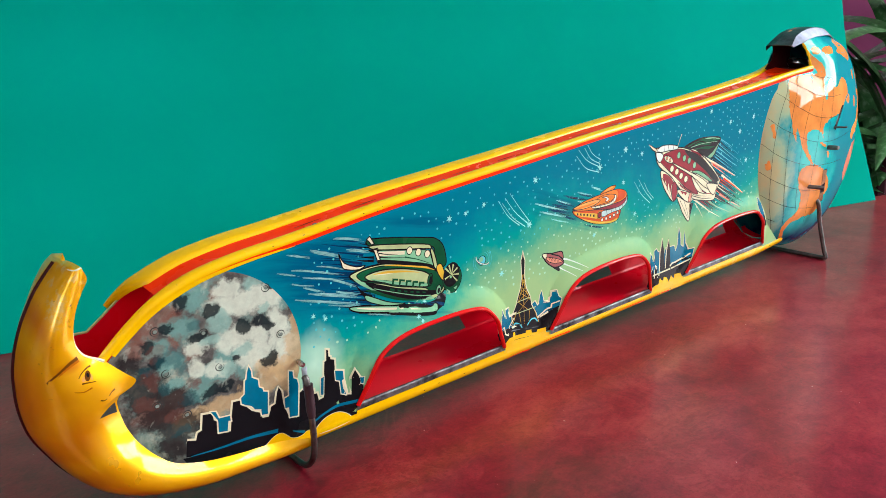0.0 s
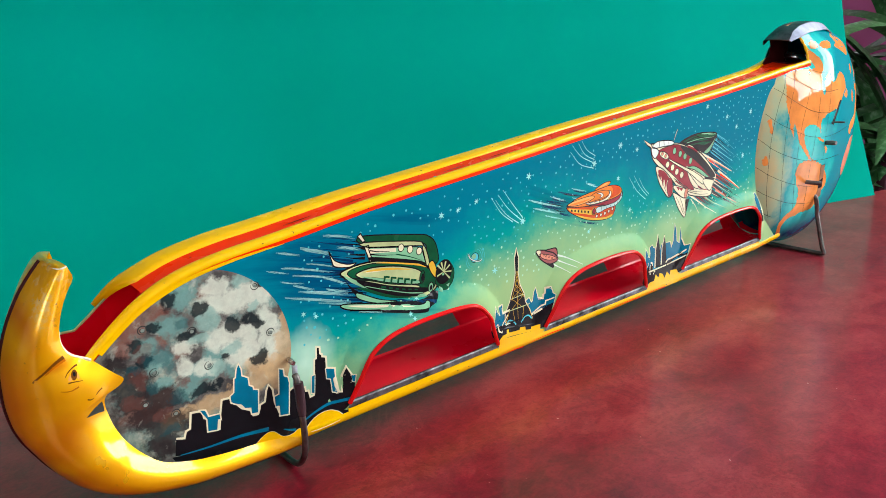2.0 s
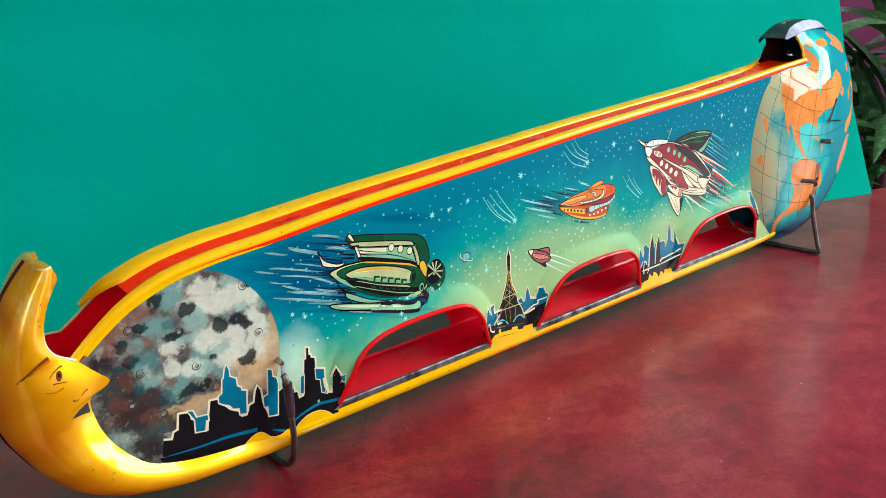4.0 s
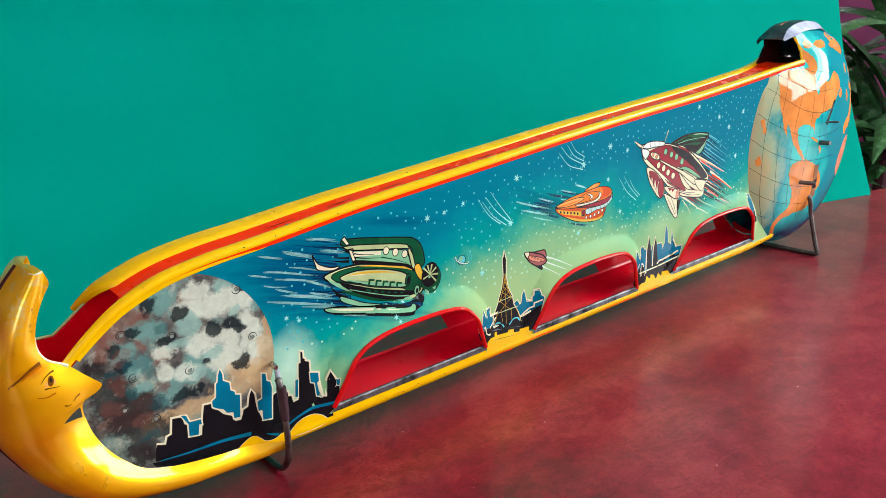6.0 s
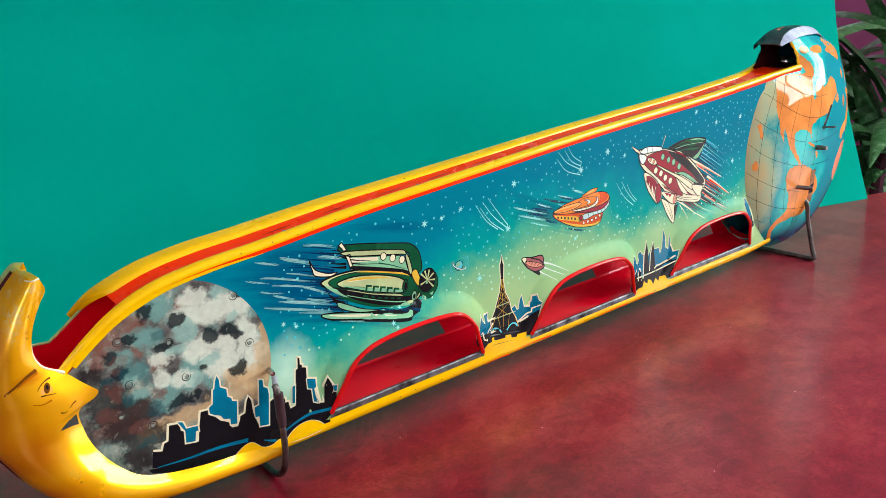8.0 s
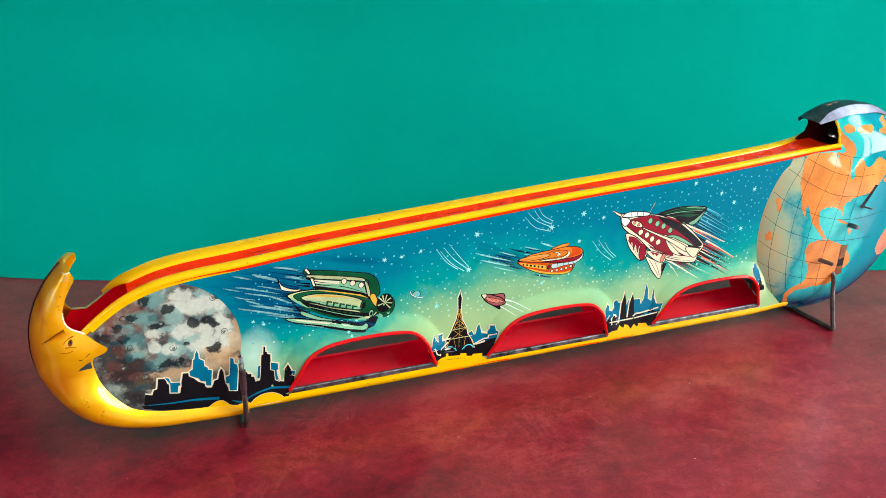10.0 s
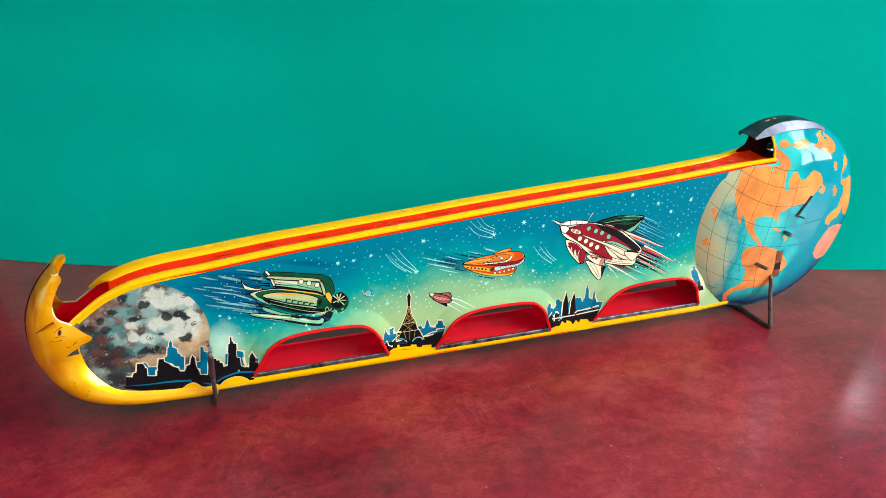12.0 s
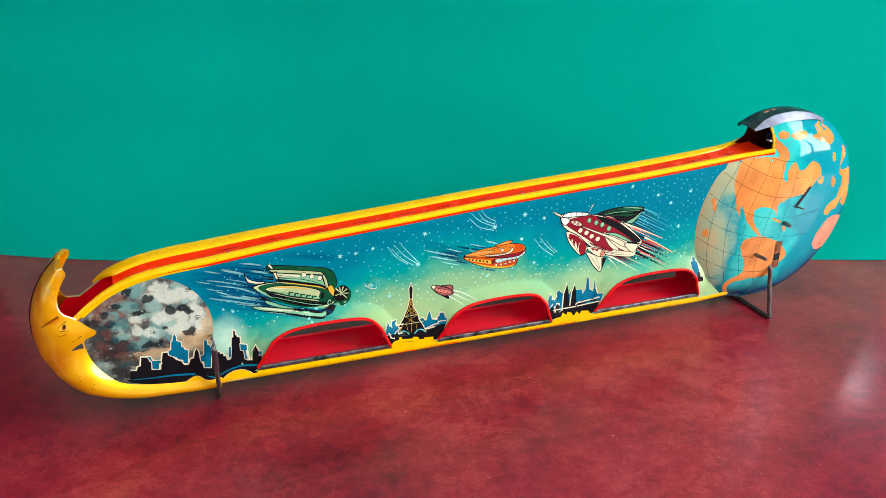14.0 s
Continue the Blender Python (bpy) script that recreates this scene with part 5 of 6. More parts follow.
m.fill("cream", 5, "320.7 104.0, 328.1 100.5, 327.3 99.1, 324.2 100.7", ink=0.5)
m.line("ink", 4, 0.5, 0.9, "348.0 99.6, 349.7 103.0, 351.2 106.0")
m.line("cream", 5, 0.2, 0.5, "348.1 99.6, 349.7 103.0, 351.1 105.8")
m.fill("white", 6, "328.1 98.6, 331.8 98.2, 334.9 95.9, 332.0 92.6, 328.9 95.0", smooth=True, ink=0.5)
m.oval("cream", 7, (340.1, 93.2), 4.67, 1.69, -24, ink=0.4)
m.oval("rose", 8, (338.3, 94.2), 1.02, 0.98, 0, ink=0.25)
m.oval("rose", 8, (341.4, 92.6), 1.02, 0.99, 0, ink=0.25)
m.line("green", 5.5, 0.7, 0.3, "358.0 98.0, 370.8 99.8, 388.8 99.0")
m.line("pale_green", 5.6, 0.35, 0.2, "361.1 97.1, 374.1 97.8, 388.5 97.1")
m.line("green", 5.5, 0.6, 0.3, "365.7 95.4, 376.1 95.4, 386.7 94.5")
m.line("ink", 6.6, 0.45, 0.2, "366.0 68.5, 377.2 65.0, 388.3 63.2")
m.line("ink", 6.6, 0.4, 0.15, "361.0 71.8, 370.6 67.9, 381.7 65.5")
m.line("ink", 6.6, 0.4, 0.15, "351.1 78.5, 359.1 74.0, 365.6 71.2")
m.line("maroon", 6.6, 0.8, 0.2, "352.8 76.8, 362.5 71.6, 370.5 68.5")
m.line("ink", 7.2, 0.4, 0.15, "335.3 83.5, 339.5 78.8, 344.9 71.3")
m.line("maroon", 6.2, 1, 0.3, "376.3 69.8, 381.4 67.3, 387.8 65.9")
m.oval("pale_green", 7, (349.7, 94.2), 1.62, 1.85, 0, ink=0.35)
m.oval("pale_green", 7, (355.4, 91.8), 1.64, 1.86, 0, ink=0.35)
m.oval("pale_green", 7, (360.4, 89.7), 1.65, 1.88, 0, ink=0.35)
m.oval("pale_green", 7, (366.2, 86.3), 1.67, 1.90, 0, ink=0.35)
m.oval("cream", 7, (343.9, 87.5), 1.77, 1.86, 0, ink=0.35)
m.oval("cream", 7, (348.9, 85.1), 1.78, 1.88, 0, ink=0.35)
m.oval("cream", 7, (353.4, 82.0), 1.80, 1.89, 0, ink=0.35)
m.oval("cream", 7, (358.5, 79.4), 1.82, 1.91, 0, ink=0.35)
m.fill("cream", 5, "333.2 87.7, 339.9 85.5, 347.2 79.9, 351.1 74.5, 350.5 69.6, 346.8 68.5, 341.8 72.9, 336.6 79.2", smooth=True, ink=0.5625)
m.fill("maroon", 6, "335.6 85.6, 341.6 83.9, 346.9 79.0, 344.7 78.2, 343.9 74.0, 341.6 79.7, 340.8 75.8, 338.7 81.7, 337.8 80.2", smooth=True)
m.oval("maroon", 7, (347.7, 74.1), 2.70, 5.61, 8, ink=0.4)
m.fill("cream", 5, "351.2 70.5, 360.5 66.1, 365.5 64.5, 365.0 53.6, 358.7 58.7, 354.1 65.2", smooth=True, ink=0.5)
m.line("ink", 6, 0.25, 0.25, "354.3 67.6, 358.9 61.9, 363.4 55.7")
m.line("ink", 6, 0.25, 0.25, "358.2 66.7, 361.5 61.6, 364.3 56.0")
m.fill("ink", 5, "364.1 64.1, 368.3 64.1, 365.7 54.5")
m.fill("cream", 6, "352.6 74.3, 364.2 70.2, 366.4 65.3, 360.8 65.9, 352.1 72.1", smooth=True, ink=0.5)
m.fill("maroon", 7, "353.3 73.6, 361.1 71.2, 359.3 69.7, 357.5 71.7, 356.5 70.7, 354.7 72.6")
m.oval("rose", 7, (364.3, 67.9), 1.54, 3.02, -15, ink=0.4)
m.done("red_rocket_print", front, "maroon and cream rocket print with fins")

m = Print(flare, 1.6)
m.line("cream", 1, 1.6, 1.6, "59.2 33.7, 62.4 32.6, 63.3 35.2, 64.9 35.6, 65.8 41.3, 69.3 40.6, 69.6 37.8, 71.3 36.6, 71.5 31.9, 75.4 31.1, 76.2 36.4, 77.4 42.1, 81.0 41.7, 82.0 38.8, 84.2 36.0, 87.2 34.2, 88.2 31.6, 91.0 31.1, 91.9 34.8, 93.9 35.3, 94.9 39.8, 95.6 41.2, 96.7 39.4, 97.0 34.6, 97.7 32.1", smooth=False)
m.line("cream", 1, 1.6, 1.6, "97.7 32.1, 99.0 27.8, 102.4 26.3, 103.4 35.7, 106.0 37.0, 108.5 36.6, 108.6 35.4, 110.4 35.2, 110.5 33.4, 111.8 33.2, 112.4 30.1, 114.7 30.4, 116.0 45.3, 116.9 45.5, 117.2 50.0, 118.0 49.7, 118.0 47.0, 118.8 46.5, 118.8 45.5, 120.5 44.8, 120.5 40.0, 124.2 38.7, 124.1 35.4, 124.9 28.2, 126.9 27.7, 127.6 35.1, 129.2 37.9, 130.8 34.2, 131.1 31.7, 132.2 31.4", smooth=False)
m.fill("ink", 2, "58.2 27.6, 59.2 33.7, 62.4 32.6, 63.3 35.2, 64.9 35.6, 65.8 41.3, 69.3 40.6, 69.6 37.8, 71.3 36.6, 71.5 31.9, 75.4 31.1, 76.2 36.4, 77.4 42.1, 81.0 41.7, 82.0 38.8, 84.2 36.0, 87.2 34.2, 88.2 31.6, 91.0 31.1, 91.9 34.8, 93.9 35.3, 94.9 39.8, 95.6 41.2, 96.7 39.4, 97.0 34.6, 97.7 32.1, 96.4 20.2, 85.3 20.9, 73.0 22.8")
m.fill("ink", 2, "97.7 32.1, 99.0 27.8, 102.4 26.3, 103.4 35.7, 106.0 37.0, 108.5 36.6, 108.6 35.4, 110.4 35.2, 110.5 33.4, 111.8 33.2, 112.4 30.1, 114.7 30.4, 116.0 45.3, 116.9 45.5, 117.2 50.0, 118.0 49.7, 118.0 47.0, 118.8 46.5, 118.8 45.5, 120.5 44.8, 120.5 40.0, 124.2 38.7, 124.1 35.4, 124.9 28.2, 126.9 27.7, 127.6 35.1, 129.2 37.9, 130.8 34.2, 131.1 31.7, 132.2 31.4, 132.4 25.1, 131.0 17.4, 120.0 17.0, 109.0 16.8, 103.8 17.2, 96.4 18.6")
m.fill("blue", 4, "80.5 42.6, 82.1 43.5, 82.7 48.8, 83.3 49.0, 83.9 52.0, 84.7 53.8, 85.4 51.7, 85.4 49.0, 87.7 47.4, 87.8 44.3, 89.2 43.3, 89.4 42.0, 91.2 41.3, 90.4 32.4, 88.0 32.9, 87.9 35.3, 85.5 36.1, 84.4 37.9, 82.0 39.2, 80.6 40.3", ink=1.1, edge="cream")
m.fill("blue", 4, "68.8 41.4, 70.6 40.7, 71.5 37.8, 75.7 37.3, 75.8 35.3, 74.9 35.5, 74.2 31.7, 70.9 32.4, 71.1 37.1", ink=1.1, edge="cream")
m.fill("blue", 4, "100.5 46.6, 102.0 45.9, 102.1 43.1, 103.6 42.1, 104.0 39.6, 102.8 27.0, 99.3 27.7, 99.3 31.8, 97.7 32.1, 97.7 36.1, 99.7 36.5", ink=1.1, edge="cream")
m.fill("blue", 4, "114.0 38.9, 115.3 39.1, 114.6 31.6, 113.4 32.0", ink=0.7, edge="cream")
m.fill("blue", 4, "120.5 40.0, 124.2 38.7, 124.3 35.2, 124.6 28.3, 122.8 29.2, 122.4 35.0, 120.6 35.8", ink=0.8, edge="cream")
m.fill("blue", 4, "130.8 34.3, 132.6 34.1, 132.2 31.1, 131.2 31.6", ink=0.7, edge="cream")
m.fill("ink", 5, "89.5 28.9, 91.5 33.3, 93.8 34.5, 94.9 39.8, 95.7 41.6, 96.7 39.4, 97.0 34.6, 97.6 31.3, 98.9 27.0, 102.3 24.7, 102.0 21.4, 88.8 24.3")
m.line("blue", 6, 0.3, 1.6, "60.0 27.2, 70.2 26.2, 82.6 25.6, 93.9 24.0")
m.line("blue", 6, 0.3, 1.2, "100.1 21.4, 102.6 20.1, 105.1 19.1")
m.line("blue", 6, 0.7, 1.5, "107.6 20.4, 111.0 22.2, 116.1 23.8, 121.8 24.6, 131.2 23.6")
m.done("skyline_print", front, "black and blue city skyline print with cream outlines")

m = Print(flare, 1.6)
m.fill("blue", 2, "208.2 32.3, 210.0 33.7, 210.3 38.7, 211.0 41.1, 212.2 37.5, 214.1 36.3, 214.0 40.2, 217.0 40.0, 217.5 35.7, 222.8 36.1, 223.4 29.5, 218.8 29.5, 216.2 27.4, 213.5 30.5, 209.0 30.4", ink=1, edge="cream")
m.fill("blue", 2, "231.6 35.8, 232.7 37.3, 235.3 38.5, 237.0 35.7, 238.1 36.3, 238.7 40.5, 239.8 42.5, 241.1 38.4, 241.6 36.6, 244.8 36.0, 245.1 37.7, 246.2 37.9, 246.5 40.9, 249.2 40.9, 249.8 37.8, 251.4 36.6, 250.6 31.6, 244.3 30.9, 238.9 29.3, 234.1 31.0", ink=1, edge="cream")
m.fill("ink", 3, "208.2 29.7, 213.5 30.5, 219.5 30.2, 237.3 28.7, 241.2 29.7, 244.2 31.8, 250.5 32.9, 249.7 26.0, 246.9 19.9, 240.9 20.1, 217.5 22.8, 213.7 22.7, 209.8 26.0")
m.line("cream", 3.5, 1.0, 1.0, "218.8 30.4, 219.4 34.5, 222.3 40.0, 223.3 43.2, 225.0 47.5, 225.9 53.6, 225.2 61.5, 226.2 65.8, 227.5 61.1, 227.4 53.3, 228.8 46.8, 231.7 41.7, 232.7 37.3, 236.0 32.0, 237.8 26.9", smooth=False)
m.fill("ink", 4, "225.9 63.0, 226.2 65.8, 226.7 62.9, 227.5 61.1, 227.4 53.3, 228.8 46.8, 231.7 41.7, 232.7 37.3, 236.0 32.0, 239.1 24.0, 217.3 28.0, 219.4 34.5, 222.3 40.0, 223.3 43.2, 225.0 47.5, 225.9 53.6, 225.2 61.5")
m.line("cream", 5, 0.7, 0.7, "208.9 31.3, 212.3 32.0, 213.9 27.8, 216.2 26.5, 216.5 30.8, 220.9 33.8", smooth=False)
m.line("cream", 5, 0.7, 0.7, "237.3 29.6, 243.4 32.4, 245.7 32.8, 246.0 34.5, 250.7 35.4", smooth=False)
m.line("gold", 6, 0.24, 0.24, "226.3 54.3, 225.8 47.4, 223.4 40.6")
m.line("gold", 6, 0.24, 0.24, "227.0 54.2, 228.4 46.9, 231.8 40.0")
m.line("gold", 6, 0.2, 0.2, "225.9 52.7, 228.0 47.8")
m.line("gold", 6, 0.2, 0.2, "227.5 52.5, 225.8 47.8")
m.line("gold", 6, 0.17, 0.17, "225.7 48.2, 229.7 43.8")
m.line("gold", 6, 0.17, 0.17, "228.4 47.8, 224.4 44.2")
m.line("gold", 6, 0.17, 0.17, "224.7 45.4, 231.4 40.9")
m.line("gold", 6, 0.17, 0.17, "229.7 44.6, 223.7 41.4")
m.line("straw", 7, 0.4, 0.4, "222.2 41.2, 232.5 41.6", smooth=False)
m.line("straw", 7, 0.45, 0.45, "220.9 35.5, 235.8 35.5", smooth=False)
m.line("gold", 6, 0.17, 0.17, "223.7 41.0, 230.8 35.1")
m.line("gold", 6, 0.17, 0.17, "231.3 41.4, 223.2 35.6")
m.line("gold", 6, 0.26, 0.3, "222.0 35.3, 219.6 29.4")
m.line("gold", 6, 0.26, 0.3, "234.7 34.8, 238.2 26.8")
m.line("gold", 6, 0.17, 0.17, "224.3 35.4, 226.1 28.1")
m.line("gold", 6, 0.17, 0.17, "231.6 35.3, 231.1 29.0")
m.line("gold", 6, 0.18, 0.18, "226.9 46.7, 228.0 28.7")
m.line("sky_blue", 7, 0.8, 0.6, "219.6 28.9, 221.8 30.7, 224.9 29.2, 226.5 27.2")
m.line("sky_blue", 7, 0.6, 0.8, "230.0 27.4, 232.6 29.6, 235.3 29.5, 237.4 27.4")
m.fill("yellow", 8, "214.6 16.4, 215.2 23.3, 217.0 24.6, 219.7 24.6, 219.7 26.7, 221.2 26.5, 221.6 24.6, 229.0 23.7, 229.3 24.9, 232.9 24.3, 233.3 22.4, 236.9 21.8, 237.2 23.0, 243.1 22.8, 243.7 19.6, 246.5 19.1, 245.9 15.6, 233.3 15.4")
m.done("tower_print", front, "iron lattice tower and town skyline print")

m = Print(flare, 1.6)
m.fill("blue", 3, "326.1 30.5, 325.6 34.7, 324.5 39.4, 325.6 41.0, 326.2 43.1, 327.9 40.6, 328.2 38.3, 331.0 36.5, 332.9 38.9, 332.5 42.1, 334.5 43.1, 336.1 41.1, 338.4 40.3, 341.0 34.9, 343.6 41.7, 352.1 41.3, 353.6 37.4, 355.3 41.2, 355.2 47.1, 355.4 51.5, 357.5 46.8, 358.6 40.3, 361.6 38.4, 361.6 43.9, 361.4 48.0, 363.4 41.3, 365.2 36.5, 368.8 36.9, 368.0 30.5, 350.1 27.9, 329.9 28.5", ink=0.9, edge="cream")
m.fill("ink", 4, "326.7 22.7, 326.8 28.6, 328.8 33.3, 331.1 29.7, 331.2 32.0, 334.5 33.7, 336.6 31.1, 337.8 26.3, 338.7 26.1, 337.6 40.0, 338.6 45.2, 339.4 48.6, 341.8 41.6, 344.0 29.9, 343.8 39.9, 344.9 44.7, 345.8 47.2, 347.7 41.1, 349.8 29.8, 354.3 30.5, 363.0 33.2, 367.8 32.0, 366.0 20.6, 358.3 19.6, 342.3 20.0, 335.4 21.2, 329.8 19.4")
m.line("cream", 5, 0.9, 0.9, "338.7 26.1, 338.1 39.9, 339.1 45.1, 339.4 48.6", smooth=False)
m.line("cream", 5, 0.8, 0.8, "344.5 29.3, 344.3 39.8, 345.9 46.7", smooth=False)
m.line("cream", 5, 1, 1, "349.0 29.5, 351.0 31.0, 354.2 30.9, 361.3 32.1, 366.5 34.0", smooth=False)
m.line("cream", 5, 1, 1, "332.9 26.2, 331.7 31.4, 333.2 33.5, 335.6 32.2, 337.0 25.5", smooth=False)
m.line("cream", 5, 0.8, 0.8, "326.6 30.5, 328.5 32.9, 329.1 34.6", smooth=False)
m.fill("yellow", 8, "331.1 16.4, 334.0 20.9, 338.5 21.1, 339.8 24.6, 341.4 22.9, 343.3 22.1, 343.4 24.4, 346.3 23.5, 349.0 20.2, 350.8 23.6, 354.0 20.8, 354.4 23.5, 360.0 23.0, 361.8 20.8, 364.4 19.0, 368.5 16.9, 361.4 14.3, 343.0 15.2")
m.done("spire_print", front, "twin spires and town skyline print")

m = Print(flare, 1.6)
m.fill("blue", 3, "441.0 47.4, 440.0 51.7, 441.9 51.9, 441.8 54.2, 443.9 54.0, 445.1 51.0, 446.9 49.8, 448.8 44.4, 451.6 39.2, 446.3 40.0", ink=0.6, edge="cream")
m.fill("ink", 4, "447.4 39.9, 447.2 42.7, 449.9 41.9, 451.3 38.3, 454.1 37.5, 456.1 33.3, 450.9 33.6", ink=0.5, edge="cream")
m.done("corner_print", front, "small blue town print beside the globe")

m = Print(flare, 3.5)
m.fill("ink", 0.6, "57 27.5, 65 26, 76 25, 90 24, 108.5 22.5, 110 16.6, 90 18, 76 20.4, 65 23, 58 25.6")
m.fill("yellow", 7, "87.8 19.0, 90.3 21.2, 93.2 22.5, 95.6 22.2, 97.6 20.4, 99.3 18.7, 101.8 17.9, 104.2 18.1, 106.4 19.0, 108.6 18.2, 109.0 15.6, 98.0 15.4, 89.0 16.6", smooth=True, ink=0.25, edge="cream")
m.done("band_bump", front, "yellow foreground bump under the skyline")
m = Print(flare, 3.5)
m.fill("yellow", 7, "109.4 16.2, 110.9 18.9, 113.6 20.8, 116.9 21.8, 121.0 21.6, 124.4 19.8, 126.6 17.6, 127.5 16.0, 118.0 15.2", smooth=True, ink=0.5, edge="cream")
m.done("band_bump", front, "yellow foreground bump under the skyline")

m = Print(flare, 3.5)
for r, a0, a1 in ((4.0, -60, 70), (5.0, -50, 60), (5.9, -40, 45), (4.2, 130, 250), (5.2, 145, 235)):
    arc = [np.array((200.0 + r * math.cos(radians(a)), 67.2 + r * math.sin(radians(a)))) for a in np.linspace(a0, a1, 9)]
    m.ribbon("star_dot", 2, arc, [0.08 + 0.18 * math.sin(math.pi * i / 8) for i in range(9)])
m.oval("sky_blue", 3, (200.0, 67.3), 2.3, 2.2, 0, ink=0.3)
m.oval("pale_green", 3.6, (199.6, 67.9), 1.3, 1.1, 0)
m.line("ink", 4, 0.7, 0.7, "196.4 69.6, 197.2 67.6, 200.4 65.6, 203.4 65.0, 204.0 65.8")
m.line("white", 5, 0.4, 0.4, "196.4 69.6, 197.2 67.6, 200.4 65.6, 203.4 65.0, 204.0 65.8")
m.done("saturn_print", front, "small pale blue ringed planet print")

m = Print(flare, 3.5)
m.line("star", 2, 0.15, 0.6, "214.3 93.4, 221.0 85.6, 229.7 78.5")
m.line("star", 2, 0.15, 0.5, "212.6 91.3, 219.3 83.5, 227.6 77.6")
m.line("star", 2, 0.15, 0.5, "217.5 94.9, 223.5 87.5, 230.4 79.6")
m.line("star", 2, 0.15, 0.5, "210.1 92.8, 216.4 84.6, 223.8 78.9")
m.done("comet_print", front, "white comet streak print")

m = Print(flare, 3.5)
m.line("star", 2, 0.15, 0.5, "262.5 105.8, 269.9 98.8, 280.3 95.2")
m.line("star", 2, 0.15, 0.5, "263.8 108.7, 270.4 102.6, 280.1 98.0")
m.line("star", 2, 0.15, 0.5, "268.3 109.0, 273.4 103.0, 280.7 99.5")
m.line("star", 2, 0.15, 0.4, "270.5 110.3, 274.7 105.2, 281.3 101.3")
m.done("comet_print", front, "white comet streak print")

m = Print(flare, 3.5)
m.line("star", 2, 0.15, 0.5, "309.8 85.9, 317.0 77.6, 325.4 71.4")
m.line("star", 2, 0.15, 0.5, "313.9 86.2, 320.2 78.8, 326.9 72.9")
m.line("star", 2, 0.15, 0.4, "318.7 84.0, 322.8 78.5, 328.5 73.5")
m.done("comet_print", front, "white comet streak print")

m = Print(globe_skin, 2.5)
m.fill("land", 2, "473.7 128.4, 467.3 127.6, 462.8 123.0, 460.5 116.1, 460.3 108.1, 461.9 102.1, 463.6 95.3, 467.4 87.9, 466.5 93.6, 467.2 96.5, 470.5 91.3, 473.2 85.5, 478.1 79.0, 484.4 73.6, 490.1 70.3, 486.8 74.7, 482.1 79.6, 478.9 86.5, 478.3 91.8, 483.0 93.7, 489.7 93.6, 495.1 91.1, 498.9 86.7, 497.7 92.5, 499.8 96.2, 507.0 99.0, 515.6 100.3, 522.4 102.0, 526.2 105.9, 529.6 110.5, 532.8 113.5, 531.5 119.3, 525.9 124.0, 520.9 124.1, 517.7 120.8, 513.8 118.8, 509.6 121.2, 506.4 125.0, 503.7 123.6, 500.8 119.4, 501.6 113.3, 499.4 111.8, 497.3 117.7, 498.4 122.4, 500.2 126.6, 501.6 131.5, 498.3 135.5, 493.6 139.4, 491.0 143.8, 491.2 141.8, 491.2 135.9, 491.2 130.2", smooth=True)
m.fill("land", 2, "486.6 70.6, 481.9 70.5, 476.7 69.1, 475.4 66.3, 476.2 60.6, 478.5 55.5, 482.7 50.2, 484.3 43.3, 484.0 38.5, 480.5 35.5, 476.4 32.4, 475.0 26.9, 479.1 19.2, 482.7 17.6, 479.2 24.9, 480.2 29.2, 484.8 31.2, 493.9 32.5, 504.2 32.7, 510.3 34.5, 512.8 38.0, 514.3 41.9, 516.8 45.8, 520.0 48.8, 519.2 53.0, 514.6 58.3, 508.5 63.0, 501.9 66.7, 494.4 69.4", smooth=True)
m.fill("land", 2, "493.9 85.0, 499.4 83.5, 504.9 80.3, 500.1 81.2", smooth=True)
m.fill("land", 2, "505.8 77.5, 510.3 75.1, 509.2 72.5", smooth=True)
m.fill("land", 2, "445.9 99.3, 447.5 100.8, 449.5 96.4, 449.1 91.7, 446.8 94.9", smooth=True)
m.fill("land", 2, "444.1 75.5, 446.2 77.6, 448.6 73.6, 447.2 71.2, 445.6 72.0", smooth=True)
m.fill("land", 2, "521.9 141.0, 527.9 143.4, 527.5 147.3, 534.7 148.2, 540.6 144.3, 544.2 138.4, 540.4 134.4, 533.8 136.4, 527.7 138.6", smooth=True)
m.fill("land", 2, "503.0 142.3, 508.7 144.9, 516.6 145.1, 517.6 142.4, 512.1 140.3, 505.1 140.4", smooth=True)
m.fill("land", 2, "494.2 144.5, 501.4 145.2, 500.1 141.4, 494.5 140.8", smooth=True)
m.fill("land", 2, "543.0 127.5, 546.4 127.8, 547.8 122.9, 545.3 122.0", smooth=True)
m.fill("land", 2, "556.0 130.8, 561.8 125.8, 558.8 121.8, 555.4 118.4, 554.4 116.1, 558.9 113.6, 568.5 113.2, 571.9 106.4, 576.3 89.8, 573.8 82.8, 566.4 86.7, 564.6 95.3, 559.9 102.9, 559.6 108.5, 554.5 112.8", smooth=True)
m.fill("land", 2, "547.7 81.4, 547.9 86.9, 553.0 90.9, 558.1 92.2, 558.5 98.8, 560.9 100.5, 564.6 95.3, 563.0 88.5, 560.2 84.5, 555.2 82.8, 552.4 79.6", smooth=True)
m.fill("land", 2, "530.7 108.7, 533.3 111.7, 534.0 113.3, 537.6 109.5, 534.8 106.5", smooth=True)
m.fill("land", 2, "546.8 106.4, 547.4 110.6, 551.0 107.5, 551.1 103.2, 548.6 102.7", smooth=True)
m.fill("rose", 2, "546.0 56.5, 552.2 49.8, 561.6 48.0, 575.3 49.1, 578.4 56.0, 580.6 62.8, 582.0 69.0, 582.2 70.5, 564.2 77.0, 554.8 76.3, 549.3 70.7, 546.0 64.1", smooth=True)
